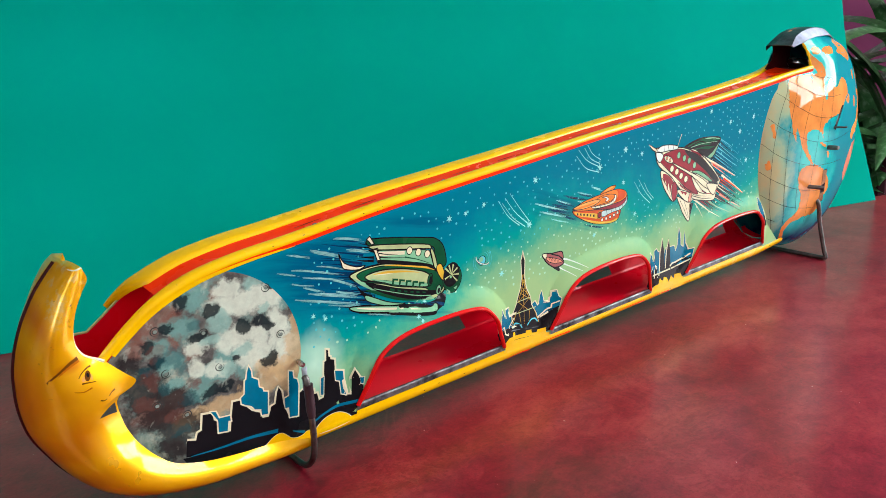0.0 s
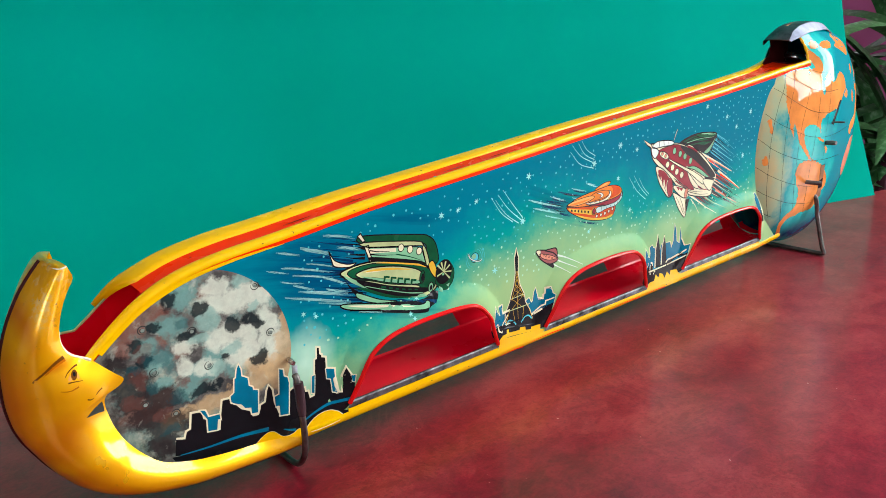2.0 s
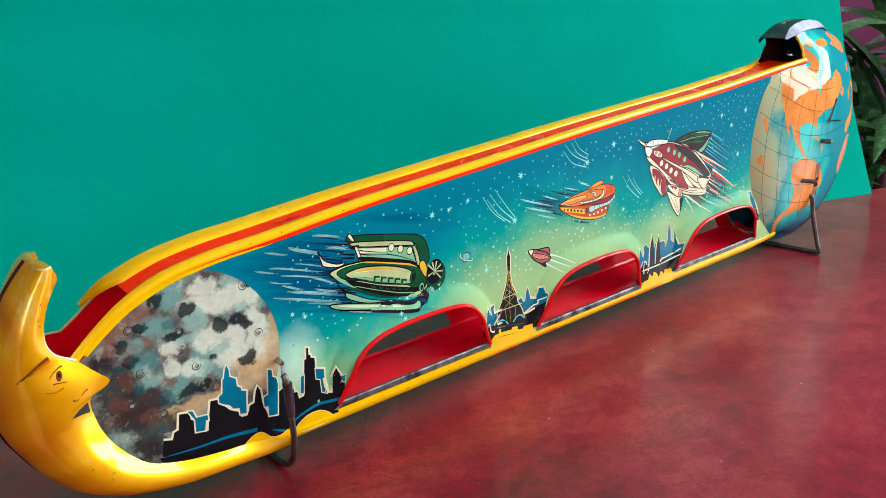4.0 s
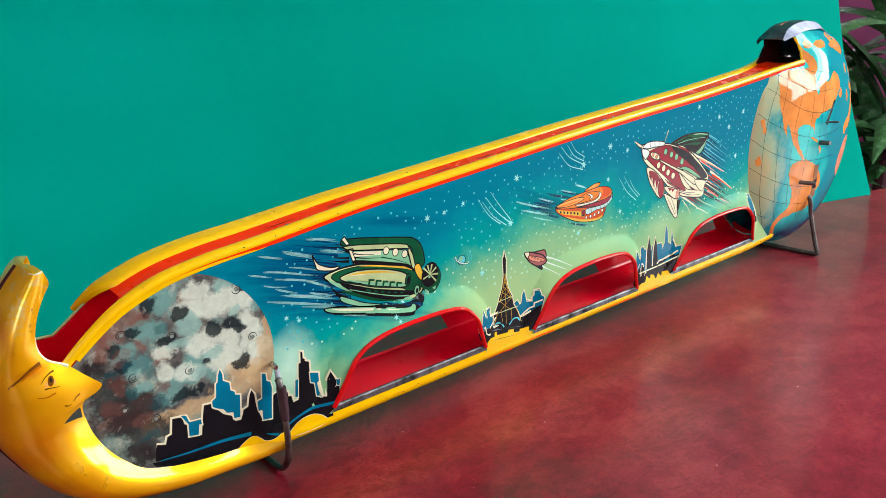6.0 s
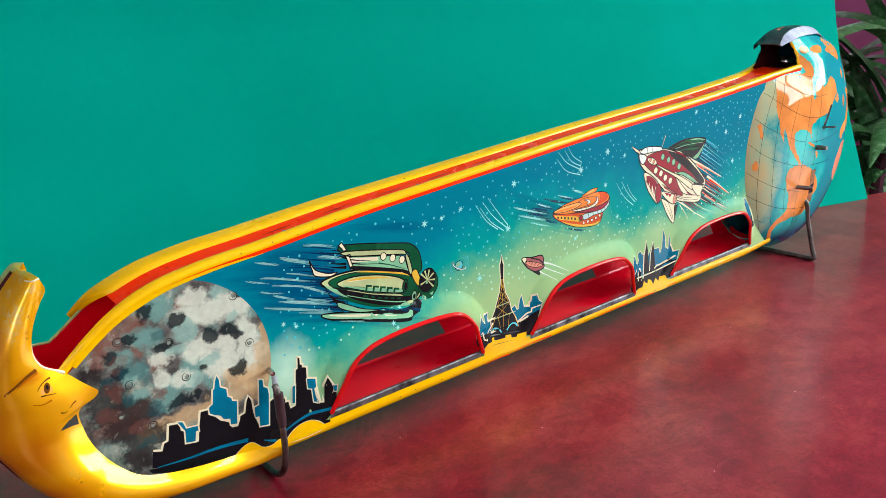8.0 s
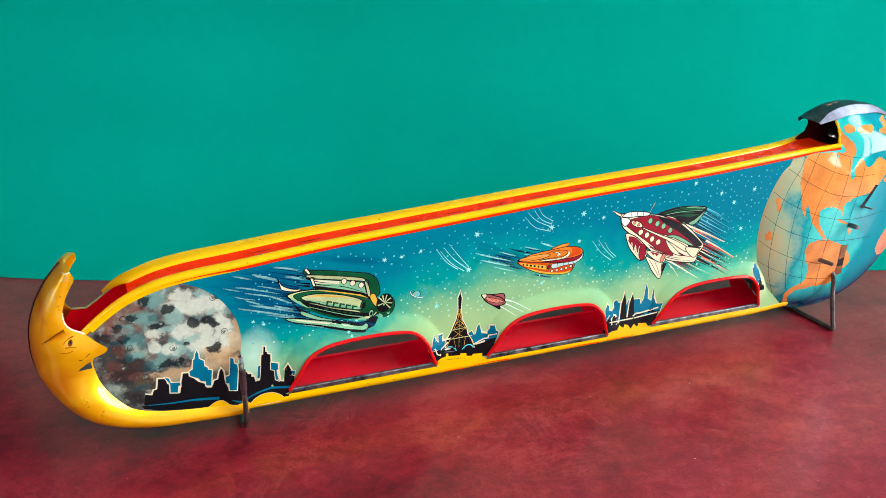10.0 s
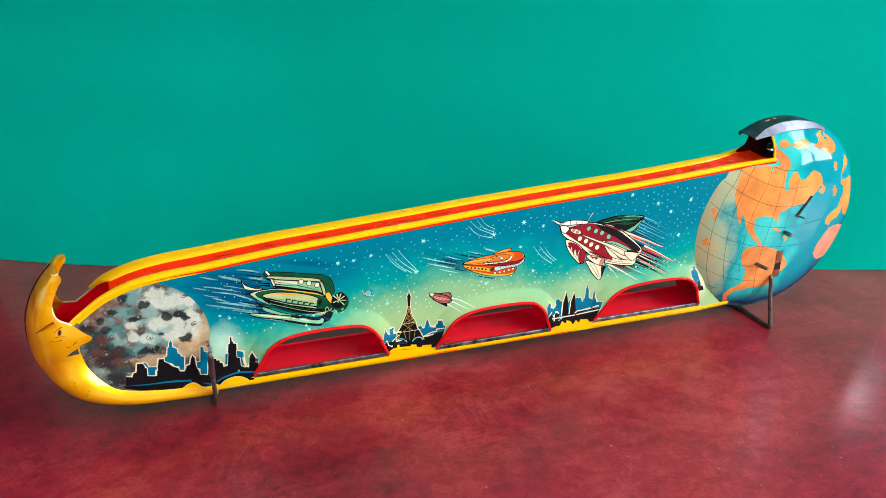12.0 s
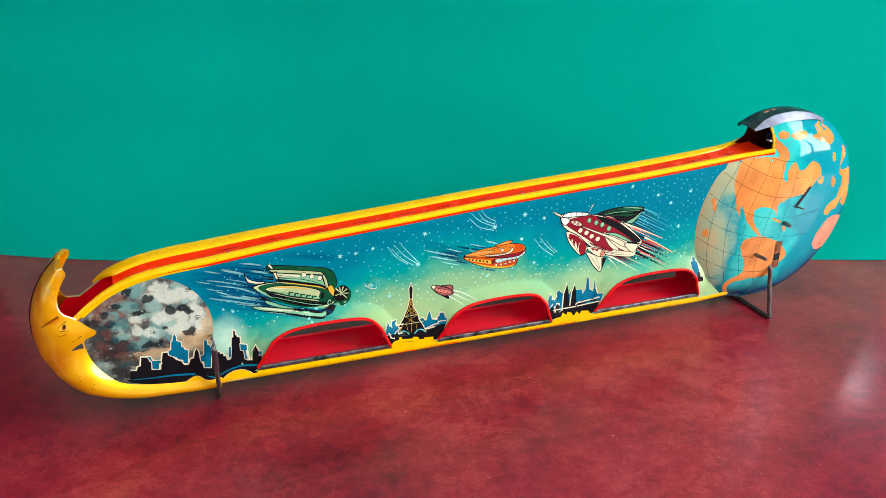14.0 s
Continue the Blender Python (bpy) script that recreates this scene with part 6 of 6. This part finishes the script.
m.done("land_print", globe_front, "orange land on the globe")

m = Print(globe_skin, 2.5)
m.line("ink", 5, 0.22, 0.22, "463.8 126.7, 473.0 121.9, 487.1 116.3, 504.6 113.4, 520.4 113.6")
m.line("ink", 5, 0.22, 0.22, "452.4 119.3, 463.8 112.1, 475.2 106.7, 487.6 102.3, 502.9 99.8, 518.5 99.9")
m.line("ink", 5, 0.22, 0.22, "444.4 104.4, 453.8 97.8, 467.1 92.3, 484.4 86.6, 504.8 83.9, 523.4 84.4, 540.5 86.3")
m.line("ink", 5, 0.22, 0.22, "440.2 89.0, 451.1 81.4, 467.1 75.0, 486.7 70.2, 510.2 68.1, 532.8 68.0")
m.line("ink", 5, 0.22, 0.22, "440.7 71.2, 451.2 64.8, 467.6 58.1, 488.0 52.7, 504.0 50.3")
m.line("ink", 5, 0.22, 0.22, "444.3 55.9, 453.3 51.0, 470.2 44.3, 488.0 40.3, 505.3 38.0")
m.line("ink", 5, 0.22, 0.22, "452.1 40.5, 458.7 36.7, 464.9 34.2")
m.line("ink", 5, 0.22, 0.22, "490.6 127.9, 498.5 125.9, 508.4 126.0")
m.line("ink", 5, 0.22, 0.22, "465.0 126.8, 454.2 110.0, 448.8 89.2, 449.5 66.7, 454.7 46.8, 466.0 27.8")
m.line("ink", 5, 0.22, 0.22, "476.6 130.2, 467.2 118.0, 461.0 97.9, 460.3 76.2, 464.7 52.2, 473.9 30.1")
m.line("ink", 5, 0.22, 0.22, "488.7 128.0, 481.1 111.7, 474.9 93.3, 473.7 73.4, 476.5 54.2, 483.4 35.3")
m.line("ink", 5, 0.22, 0.22, "497.4 125.6, 494.2 104.7, 491.8 85.6, 490.9 65.1, 493.5 44.9, 498.9 27.8")
m.line("ink", 5, 0.22, 0.22, "509.5 119.9, 507.9 103.6, 505.5 86.5, 506.5 68.1")
m.done("graticule_print", globe_front, "fine dark grid lines on the globe")

m = Print(faceskin, 2.0)
m.line("umber", 2, 0.3, 1.2, "18.4 69.6, 19.8 71.3, 23.0 73.6, 25.9 75.3, 28.6 76.2")
m.line("rust_brown", 1.6, 0.3, 1.5, "22.4 72.4, 24.6 73.8, 26.6 74.8, 28.8 75.5")
m.fill("apricot", 1.5, "28.4 69.0, 29.1 70.2, 29.6 69.0, 28.9 68.4", smooth=True)
m.fill("apricot", 1.5, "31.2 70.2, 31.8 69.6, 31.8 68.4, 31.2 68.2", smooth=True)
m.oval("umber", 2, (30.4, 69.8), 0.95, 1.6, -12)
m.oval("ink", 3, (30.5, 70.0), 0.42, 0.7, 0)
m.line("umber", 2.5, 0.2, 0.6, "27.6 69.9, 28.6 71.0, 29.9 71.8, 31.0 72.2, 32.0 72.3")
m.line("umber", 2, 0.5, 0.2, "28.2 68.0, 29.8 67.8, 32.6 67.2")
m.line("rust_brown", 1.4, 0.2, 0.5, "25.6 66.2, 28.2 65.4, 31.0 65.8")
m.line("umber", 2, 0.25, 0.5, "35.6 61.0, 36.7 61.9, 37.9 62.4")
m.line("umber", 2, 0.45, 0.2, "32.8 60.7, 33.8 60.2, 34.8 60.4")
m.fill("crater_ink", 2, "31.6 54.6, 33.0 55.7, 34.6 56.6, 36.2 57.2, 37.4 57.5, 37.7 55.4, 37.8 53.6, 36.0 54.1, 34.0 54.4")
m.done("face_print", horn, "plain brown line marks on the crescent")

m = Print(globe_skin, 2.5)
m.fill("ink", 6, "523.3 106.2, 526.2 105.9, 515.5 90.3, 512.3 91.9")
m.done("slot_mark", globe_front, "narrow black slot in the globe")

m = Print(globe_skin, 2.5)
m.fill("copper", 6, "505.3 64.4, 511.3 64.1, 516.9 41.0, 510.0 39.5", ink=0.25)
m.fill("ink", 7, "507.6 53.3, 512.9 54.6, 514.9 47.6, 509.0 47.5")
m.done("copper_tab", globe_front, "brown copper tab with a dark square")

# scattered star dots over the night sky
m = Print(flare, 3.5)
pick = random.Random(5)
sky_outline = [(109, 48), (128, 42), (140, 51), (168, 52), (208, 49), (214, 45), (222, 46), (240, 46), (262, 50), (322, 51), (330, 47), (362, 53), (376, 50), (436, 52), (437, 88), (448, 122)] + [(p[0], p[1] - 5) for p in RAIL[::-1] if 108 < p[0] < 446]
keep_off = [(155, 75, 24), (190, 77, 10), (294, 84, 19), (340, 88, 24), (362, 88, 20), (250, 58, 10), (200, 67, 6), (226, 58, 5)]
placed = []


def edge_at(x):
    """Height at which the blue of the printed sky turns green."""
    return float(np.interp(x, (108, 165, 200, 265, 310, 400, 450), (52, 60, 68, 74, 68, 60, 66)))


while len(placed) < 550:
    q = (pick.uniform(108, 448), pick.uniform(50, 126))
    if not inside([q], sky_outline)[0] or any(math.hypot(q[0] - a, (q[1] - b) * 1.4) < r for a, b, r in keep_off):
        continue
    if flare(*q) < -0.25 or any(math.hypot(q[0] - a, q[1] - b) < 3.0 for a, b in placed):
        continue
    placed.append(q)
    r = pick.choice((0.34, 0.4, 0.46, 0.52, 0.6)) * (1.15 if q[1] < 66 else 1.0)
    m.fill("star_dot" if q[1] > edge_at(q[0]) else "pale_dot", 1.5, "", points=[np.array((q[0] + r * math.cos(k * math.pi / 4), q[1] + r * math.sin(k * math.pi / 4))) for k in range(8)])
tagged(m.done("star_dots", front, "many small pale star dots"), kind="stuff")

# larger six pointed stars
for x, z, r in (
    (181.2, 90.2, 1.87),
    (234.0, 98.5, 2.02),
    (230.5, 78.0, 2.05),
    (212.4, 58.2, 2.03),
    (301.2, 103.8, 2.23),
    (280.9, 97.5, 2.18),
    (190.5, 90.8, 1.38),
    (315.4, 99.8, 1.66),
    (312.0, 67.8, 1.70),
    (278.5, 62.9, 1.63),
    (300.7, 86.7, 1.65),
    (201.3, 92.8, 1.40),
    (162.9, 49.9, 1.38),
    (166.5, 57.3, 1.37),
    (413.2, 100.1, 1.91),
    (423.7, 81.3, 1.97),
    (427.9, 107.5, 1.94),
    (401.5, 107.2, 1.87),
    (379.6, 115.5, 1.80),
    (112.6, 65.2, 1.25),
    (117.8, 62.8, 1.26),
    (161.3, 52.2, 1.37),
):
    m = Print(flare, 3.5)
    m.star("star", 2, (x, z), r)
    m.done("star_print", front, "pale six pointed star print")

# small ringed craters on the moon
for x, z in ((53.4, 76.6), (69.5, 71.4), (94.0, 81.6), (98.4, 62.4), (55.2, 60.8), (74.0, 57.2), (50.8, 50.4), (60.4, 43.6)):
    m = Print(moonskin, 3.5)
    for r, start, sweep, w in ((1.55, x * 40, 300, 0.34), (0.85, x * 40 + 130, 250, 0.26)):
        ring = [np.array((x + r * math.cos(radians(q)), z + r * 0.94 * math.sin(radians(q)))) for q in np.linspace(start, start + sweep, 13)]
        m.ribbon("crater_ink", 3, ring, [w * (0.4 + 0.6 * math.sin(math.pi * i / 12)) for i in range(13)])
    m.oval("pale_grey", 2, (x + 0.1, z - 0.1), 0.7, 0.62)
    m.done("crater_print", moon_disc, "small ringed crater print")

# red strokes printed along the lower band
for x0, x1, z in ((216, 232, 13.9), (222, 242, 15.6), (236, 262, 14.6), (330, 350, 14.4), (345, 372, 15.2), (300, 326, 14.4), (440, 462, 15.6)):
    m = Print(lambda x, z: -0.1, 4.0)
    m.line("red", 1, 0.2, 0.7, f"{x0} {z}, {(x0 + x1) / 2} {z + 0.5}, {x1} {z + 0.1}")
    m.done("band_stroke", toy, "thin red brush stroke on the lower band")


def rail_at(x, up):
    xs = np.array([p[0] for p in RAIL])
    return np.interp(x, xs, np.array([p[1] for p in RAIL])) + up


# short slots punched along the groove
for k in range(14):
    x = 112 + 26.3 * k
    bm = bmesh.new()
    loft(bm, [[(q * MM, y * MM, rail_at(q, 1.48 + 0.35 * rise_at(q)) * MM) for y in (8.4 + 0.25 * abs(q - x - 6) / 6, 9.1 - 0.25 * abs(q - x - 6) / 6)] for q in np.linspace(x, x + 12, 7)])
    part("groove_slot", bm, "inside", toy)

# small dents and chipped spots on the rails
for x, y, r in ((129, 24.5, 1.3), (292, 24.5, 1.4), (442, 24.5, 1.3), (70, 24.2, 0.7), (118, 3.2, 0.7), (181, 3.2, 0.6), (300, 3.4, 0.8), (308, 4.4, 0.5), (236, 3.0, 0.5)):
    bm = bmesh.new()
    bmesh.ops.create_icosphere(bm, subdivisions=2, radius=1.0)
    h = 1.0 + rise_at(x) if y > 20 else 2.75 + 0.13 * rise_at(x)
    bm.transform(Matrix.LocRotScale((x * MM, y * MM, rail_at(x, h) * MM), None, (r * MM * 1.5, r * MM * 0.7, r * MM * 0.45)))
    part("chip", bm, "bare", toy)

# fine nicks along the edges of the rails and the lower band
nick = random.Random(21)
for k in range(46):
    x, r = nick.uniform(70, 480), nick.uniform(0.2, 0.5)
    if k % 3 == 0:
        at = (x, -0.45, rail_at(x, nick.uniform(0.8, 1.8)))
    elif k % 3 == 1:
        y = nick.uniform(15, 22)
        at = (x, y, rail_at(x, 2.75 + rise_at(x) * y / DEEP - 0.05 * abs(y - 18)))
    else:
        at = (max(x, 112), -0.32, nick.uniform(15.4, 17.0))
    bm = bmesh.new()
    bmesh.ops.create_icosphere(bm, subdivisions=1, radius=1.0)
    bm.transform(Matrix.LocRotScale(Vector(at) * MM, None, (r * MM * 1.7, r * MM * (0.5 if k % 3 == 1 else 0.3), r * MM * (0.3 if k % 3 == 1 else 0.6))))
    part("nick", bm, "inside", toy)

# pegs, wire end and foot fittings
def peg(name, a, b, r, material, label=""):
    bm = bmesh.new()
    tube(bm, [(np.array(a) + (np.array(b) - np.array(a)) * k / 4) * MM for k in range(5)], lambda s: r * MM * (1 if s < 0.9 else 0.8), 10)
    return part(name, bm, material, toy, label)


peg("peg", (507.8, -10.5, 79.4), (506.5, -20.1, 80.3), 1.6, "wire", "dark steel peg in the globe")
peg("peg", (490.0, -10.5, 55.2), (492.3, -20.5, 55.5), 1.4, "wire", "dark steel peg in the globe")
peg("wire_end", (512.6, -11.5, 92.4), (514.0, -20.7, 93.3), 0.6, "wire", "thin wire end in the globe's slot")
peg("sleeve", (105.1, -5.6, 41.5), (105.6, -5.6, 27.5), 1.8, "sleeve", "brown sleeve on the wire foot")
peg("bolt", (104.6, -0.5, 49.4), (104.5, -4.2, 49.1), 1.1, "chrome", "small bright bolt head")
bm = bmesh.new()
box(bm, (104.4 * MM, -3.2 * MM, 38 * MM), (106.6 * MM, -2.6 * MM, 47.5 * MM), 0, 0.0002)
part("foot_clip", bm, "clip", toy, "pale metal clip holding the wire foot")
for x, y, z, tilt, long in ((493.4, 15.3, 155.05, 17, 3.6), (499.2, 15.7, 156.1, 10, 3.0)):
    bm = bmesh.new()
    box(bm, (-long / 2 * MM, -0.9 * MM, -0.15 * MM), (long / 2 * MM, 0.9 * MM, 0.25 * MM), 0, 0.0001)
    bm.transform(Matrix.Translation((x * MM, y * MM, z * MM)) @ Matrix.Rotation(radians(-tilt), 4, "Y"))
    part("worn_spot", bm, "rose", toy, "pink worn spot on the hood")


# ---------------------------------------------------------------- the little chrome space car, at rest inside the globe
car = thing("toy_space_car", (0.522, MID * MM, 0.1185), "small worn chrome toy space car on rollers on the dark slide", "toy car")
CAR = Matrix.Translation((0.5215, MID * MM, 0.1188)) @ Matrix.Rotation(radians(28), 4, "Y")


def car_part(name, bm, material, label=""):
    bm.transform(CAR)
    return part(name, bm, material, car, label)


def hull(stations, squash=1.0):
    """A rounded hull along x from rows of (x, half width, bottom, top)."""
    rows = []
    for x, w, lo, hi in stations:
        mid, half = (lo + hi) / 2, (hi - lo) / 2
        rows.append([(x * MM, w * math.copysign(abs(math.cos(a)) ** 0.7, math.cos(a)) * MM, (mid + half * math.copysign(abs(math.sin(a)) ** 0.8, math.sin(a))) * MM) for a in np.linspace(0, 2 * math.pi, 20, endpoint=False)])
    return loft(bmesh.new(), rows, True, 0, True)


car_part("body", hull([(-30, 1.5, 2.2, 4.4), (-28.5, 4.6, 1.2, 6.4), (-24, 7.2, 0.6, 8.4), (-14, 8.2, 0.4, 9.6), (0, 8.2, 0.4, 9.8), (14, 8.0, 0.4, 9.4), (24, 7, 0.6, 8.2), (28.5, 4.4, 1.2, 6.2), (30, 1.5, 2.2, 4.4)]), "chrome", "worn chrome body")
car_part("cabin", hull([(-16, 1.2, 8.2, 9.0), (-13, 4.2, 8.0, 11.4), (-6, 5.2, 8.0, 13.2), (4, 5.2, 8.0, 13.4), (12, 4.2, 8.0, 12.0), (16, 1.2, 8.2, 9.4)]), "chrome", "rounded chrome cabin")
car_part("window_band", hull([(-14, 3.4, 9.6, 10.6), (-12.6, 5.0, 9.4, 11.2), (-4, 5.5, 9.4, 11.6), (6, 5.5, 9.4, 11.6), (11, 4.8, 9.4, 11.2), (13, 3.2, 9.6, 10.6)]), "black", "dark window band")
for x in (-21, 20):
    for y in (-6.6, 6.6):
        bm = bmesh.new()
        bmesh.ops.create_uvsphere(bm, u_segments=18, v_segments=10, radius=3.2 * MM)
        bm.transform(Matrix.LocRotScale((x * MM, y * MM, 7.4 * MM), None, (1.15, 0.8, 1.0)))
        car_part("roller", bm, "chrome", "rounded chrome roller")

# ---------------------------------------------------------------- room round the table
def wall_material(name, colour):
    n = Nodes(name)
    base = n.ramp(n.noise(3, 4), (0.3, colour), (0.7, tuple(c * 0.9 for c in colour[:3]) + (1,)))
    n.bump(n.noise(180, 3), 0.08, 0.001)
    return n.done(base, 0.7)


MAT["mauve"] = wall_material("mauve_wall", srgb(186, 96, 148))
MAT["plaster"] = wall_material("plain_plaster", srgb(184, 188, 190))
MAT["whitewash"] = wall_material("white_ceiling", srgb(228, 228, 224))
MAT["boards"] = wall_material("brown_floor", srgb(110, 84, 64))
x0, x1, y0, y1, z0, z1 = ROOM


def slab(name, lo, hi, material, label, kind_word):
    return tagged(part(name, box(bmesh.new(), lo, hi), material, None, "", 0), label, kind_word, "", "structure")


slab("floor", (x0, y0, z0 - 0.1), (x1, y1, z0), "boards", "plain brown floor", "floor")
slab("ceiling", (x0, y0, z1), (x1, y1, z1 + 0.1), "whitewash", "plain white ceiling", "ceiling")
slab("wall_north", (x0, y1, z0), (x1, y1 + 0.1, z1), "mauve", "mauve painted wall", "wall")
slab("wall_south", (x0, y0 - 0.1, z0), (x1, y0, z1), "plaster", "plain pale wall", "wall")
def window_wall(name, x, thick, openings, material, label, start, stop):
    """A wall across x from start to stop with openings (y0 y1 z0 z1) cut through it."""
    bm, at = bmesh.new(), start
    for a, b, c, d in openings:
        box(bm, (min(x, x + thick), at, z0), (max(x, x + thick), a, z1))
        box(bm, (min(x, x + thick), a, z0), (max(x, x + thick), b, c))
        box(bm, (min(x, x + thick), a, d), (max(x, x + thick), b, z1))
        at = b
    box(bm, (min(x, x + thick), at, z0), (max(x, x + thick), stop, z1))
    return tagged(part(name, bm, material, None, "", 0), label, "wall", "", "structure")


window_wall("wall_east_front", x1, 0.1, (WINDOW_A,), "plaster", "plain pale wall with a window", y0, 0.12)
window_wall("wall_east_back", x1, 0.1, (WINDOW_B,), "mauve", "mauve painted wall with a window", 0.12, y1)
window_wall("wall_west", x0, -0.1, (WINDOW_C,), "plaster", "plain pale wall with one window", y0, y1)
MAT["frame"] = wall_material("white_window_paint", srgb(225, 225, 222))
for k, (x, (a, b, c, d)) in enumerate(((x1, WINDOW_A), (x1, WINDOW_B), (x0, WINDOW_C))):
    win = tagged(thing(f"window_{k + 1}", (x, (a + b) / 2, c), "white framed window with daylight outside", "window"), kind="structure")
    bars = ((0.70, 0.045), (0.95, 0.035)) if k == 1 else (((a + b) / 2, 0.02),)
    for lo, hi in [((a, c), (a + 0.05, d)), ((b - 0.05, c), (b, d)), ((a, c), (b, c + 0.05)), ((a, d - 0.05), (b, d))] + [((q - w, c), (q + w, d)) for q, w in bars]:
        part("window_frame", box(bmesh.new(), (x - 0.015, lo[0], lo[1]), (x + 0.015, hi[0], hi[1])), "frame", win, "", 0)

# ---------------------------------------------------------------- things beyond the table's edge
def gloss_paint(name, colour):
    n = Nodes(name)
    n.bump(n.noise(40, 3), 0.03, 0.001)
    return n.done(n.ramp(n.noise(12, 4), (0.3, tuple(c * 0.8 for c in colour[:3]) + (1,)), (0.7, colour)), 0.35, 0.0, 0.2)


MAT["red_lacquer"], MAT["brown_lacquer"] = gloss_paint("red_lacquer", srgb(168, 4, 58)), gloss_paint("brown_lacquer", srgb(74, 34, 34))
cabinet = thing("cabinet", (-0.3, 0.56, z0), "tall glossy dark red cabinet standing behind the table", "cabinet")
part("body", box(bmesh.new(), (-0.088, 0.52, z0), (-0.051, 0.60, 0.62), 0, 0.002), "red_lacquer", cabinet, "glossy dark red side post")
part("door", box(bmesh.new(), (-0.70, 0.515, z0 + 0.04), (-0.090, 0.60, 0.60), 0, 0.002), "brown_lacquer", cabinet, "dark brown door")


def leaf_material():
    n = Nodes("strap_leaf")
    x, y, z = n.axes()
    vein = n.noise(14, 3, 0.5, 0.0, n.scaled(9, 9, 0.6))
    base = n.ramp(vein, (0.3, srgb(34, 84, 42)), (0.55, srgb(62, 118, 62)), (0.75, srgb(128, 164, 130)))
    return n.done(base, 0.42, 0.0, 0.1)


MAT["leaf"], MAT["stem"], MAT["clay"] = leaf_material(), wall_material("purple_stem", srgb(88, 30, 52)), wall_material("clay_pot", srgb(120, 60, 44))
plant = thing("potted_plant", (1.24, 0.245, z0), "potted plant with long arching dark green strap leaves", "plant")
bm = bmesh.new()
loft(bm, [[(1.24 + r * math.cos(a), 0.245 + r * math.sin(a), h) for a in np.linspace(0, 2 * math.pi, 28, endpoint=False)] for r, h in ((0.08, z0), (0.10, z0 + 0.02), (0.135, z0 + 0.26), (0.145, z0 + 0.26), (0.145, z0 + 0.30), (0.125, z0 + 0.30), (0.12, z0 + 0.27))], True, 0, True)
part("pot", bm, "clay", plant, "brown clay pot")
grow = random.Random(11)
for k in range(5):
    a = k * 1.3
    foot, top = Vector((1.24 + 0.04 * math.cos(a), 0.245 + 0.04 * math.sin(a), z0 + 0.27)), Vector((1.24 + 0.16 * math.cos(a), 0.245 + 0.16 * math.sin(a), -0.10 + 0.09 * k))
    bm = bmesh.new()
    tube(bm, [foot.lerp(top, s / 8) + Vector((0.012 * math.sin(s), 0.012 * math.cos(s * 1.3), 0)) for s in range(9)], 0.009, 8)
    part("stem", bm, "stem", plant, "thin purple stem")
    for j in range(28):
        turn, rise = grow.uniform(0, 2 * math.pi), grow.uniform(0.2, 1.35)
        long, wide = grow.uniform(0.20, 0.36), grow.uniform(0.013, 0.024)
        way = Vector((math.cos(turn) * math.cos(rise), math.sin(turn) * math.cos(rise), math.sin(rise)))
        side = Vector((-math.sin(turn), math.cos(turn), 0))
        p, rows = foot.lerp(top, 0.55 + 0.45 * j / 27), []
        for i in range(11):
            s = i / 10
            w = wide * (1 - (2 * s - 0.8) ** 2 * 0.69) if s > 0.15 else wide * (0.35 + 3 * s)
            w = max(0.0006, w * (1 if s < 0.95 else 0.3))
            up = side.cross(way).normalized()
            rows.append([p - side * w + up * w * 0.35, p.copy(), p + side * w + up * w * 0.35])
            p = p + way * long / 10
            way = (way + Vector((0, 0, -0.17 * grow.uniform(0.6, 1.2)))).normalized()
        bm = bmesh.new()
        loft(bm, rows)
        part("leaf", bm, "leaf", plant)
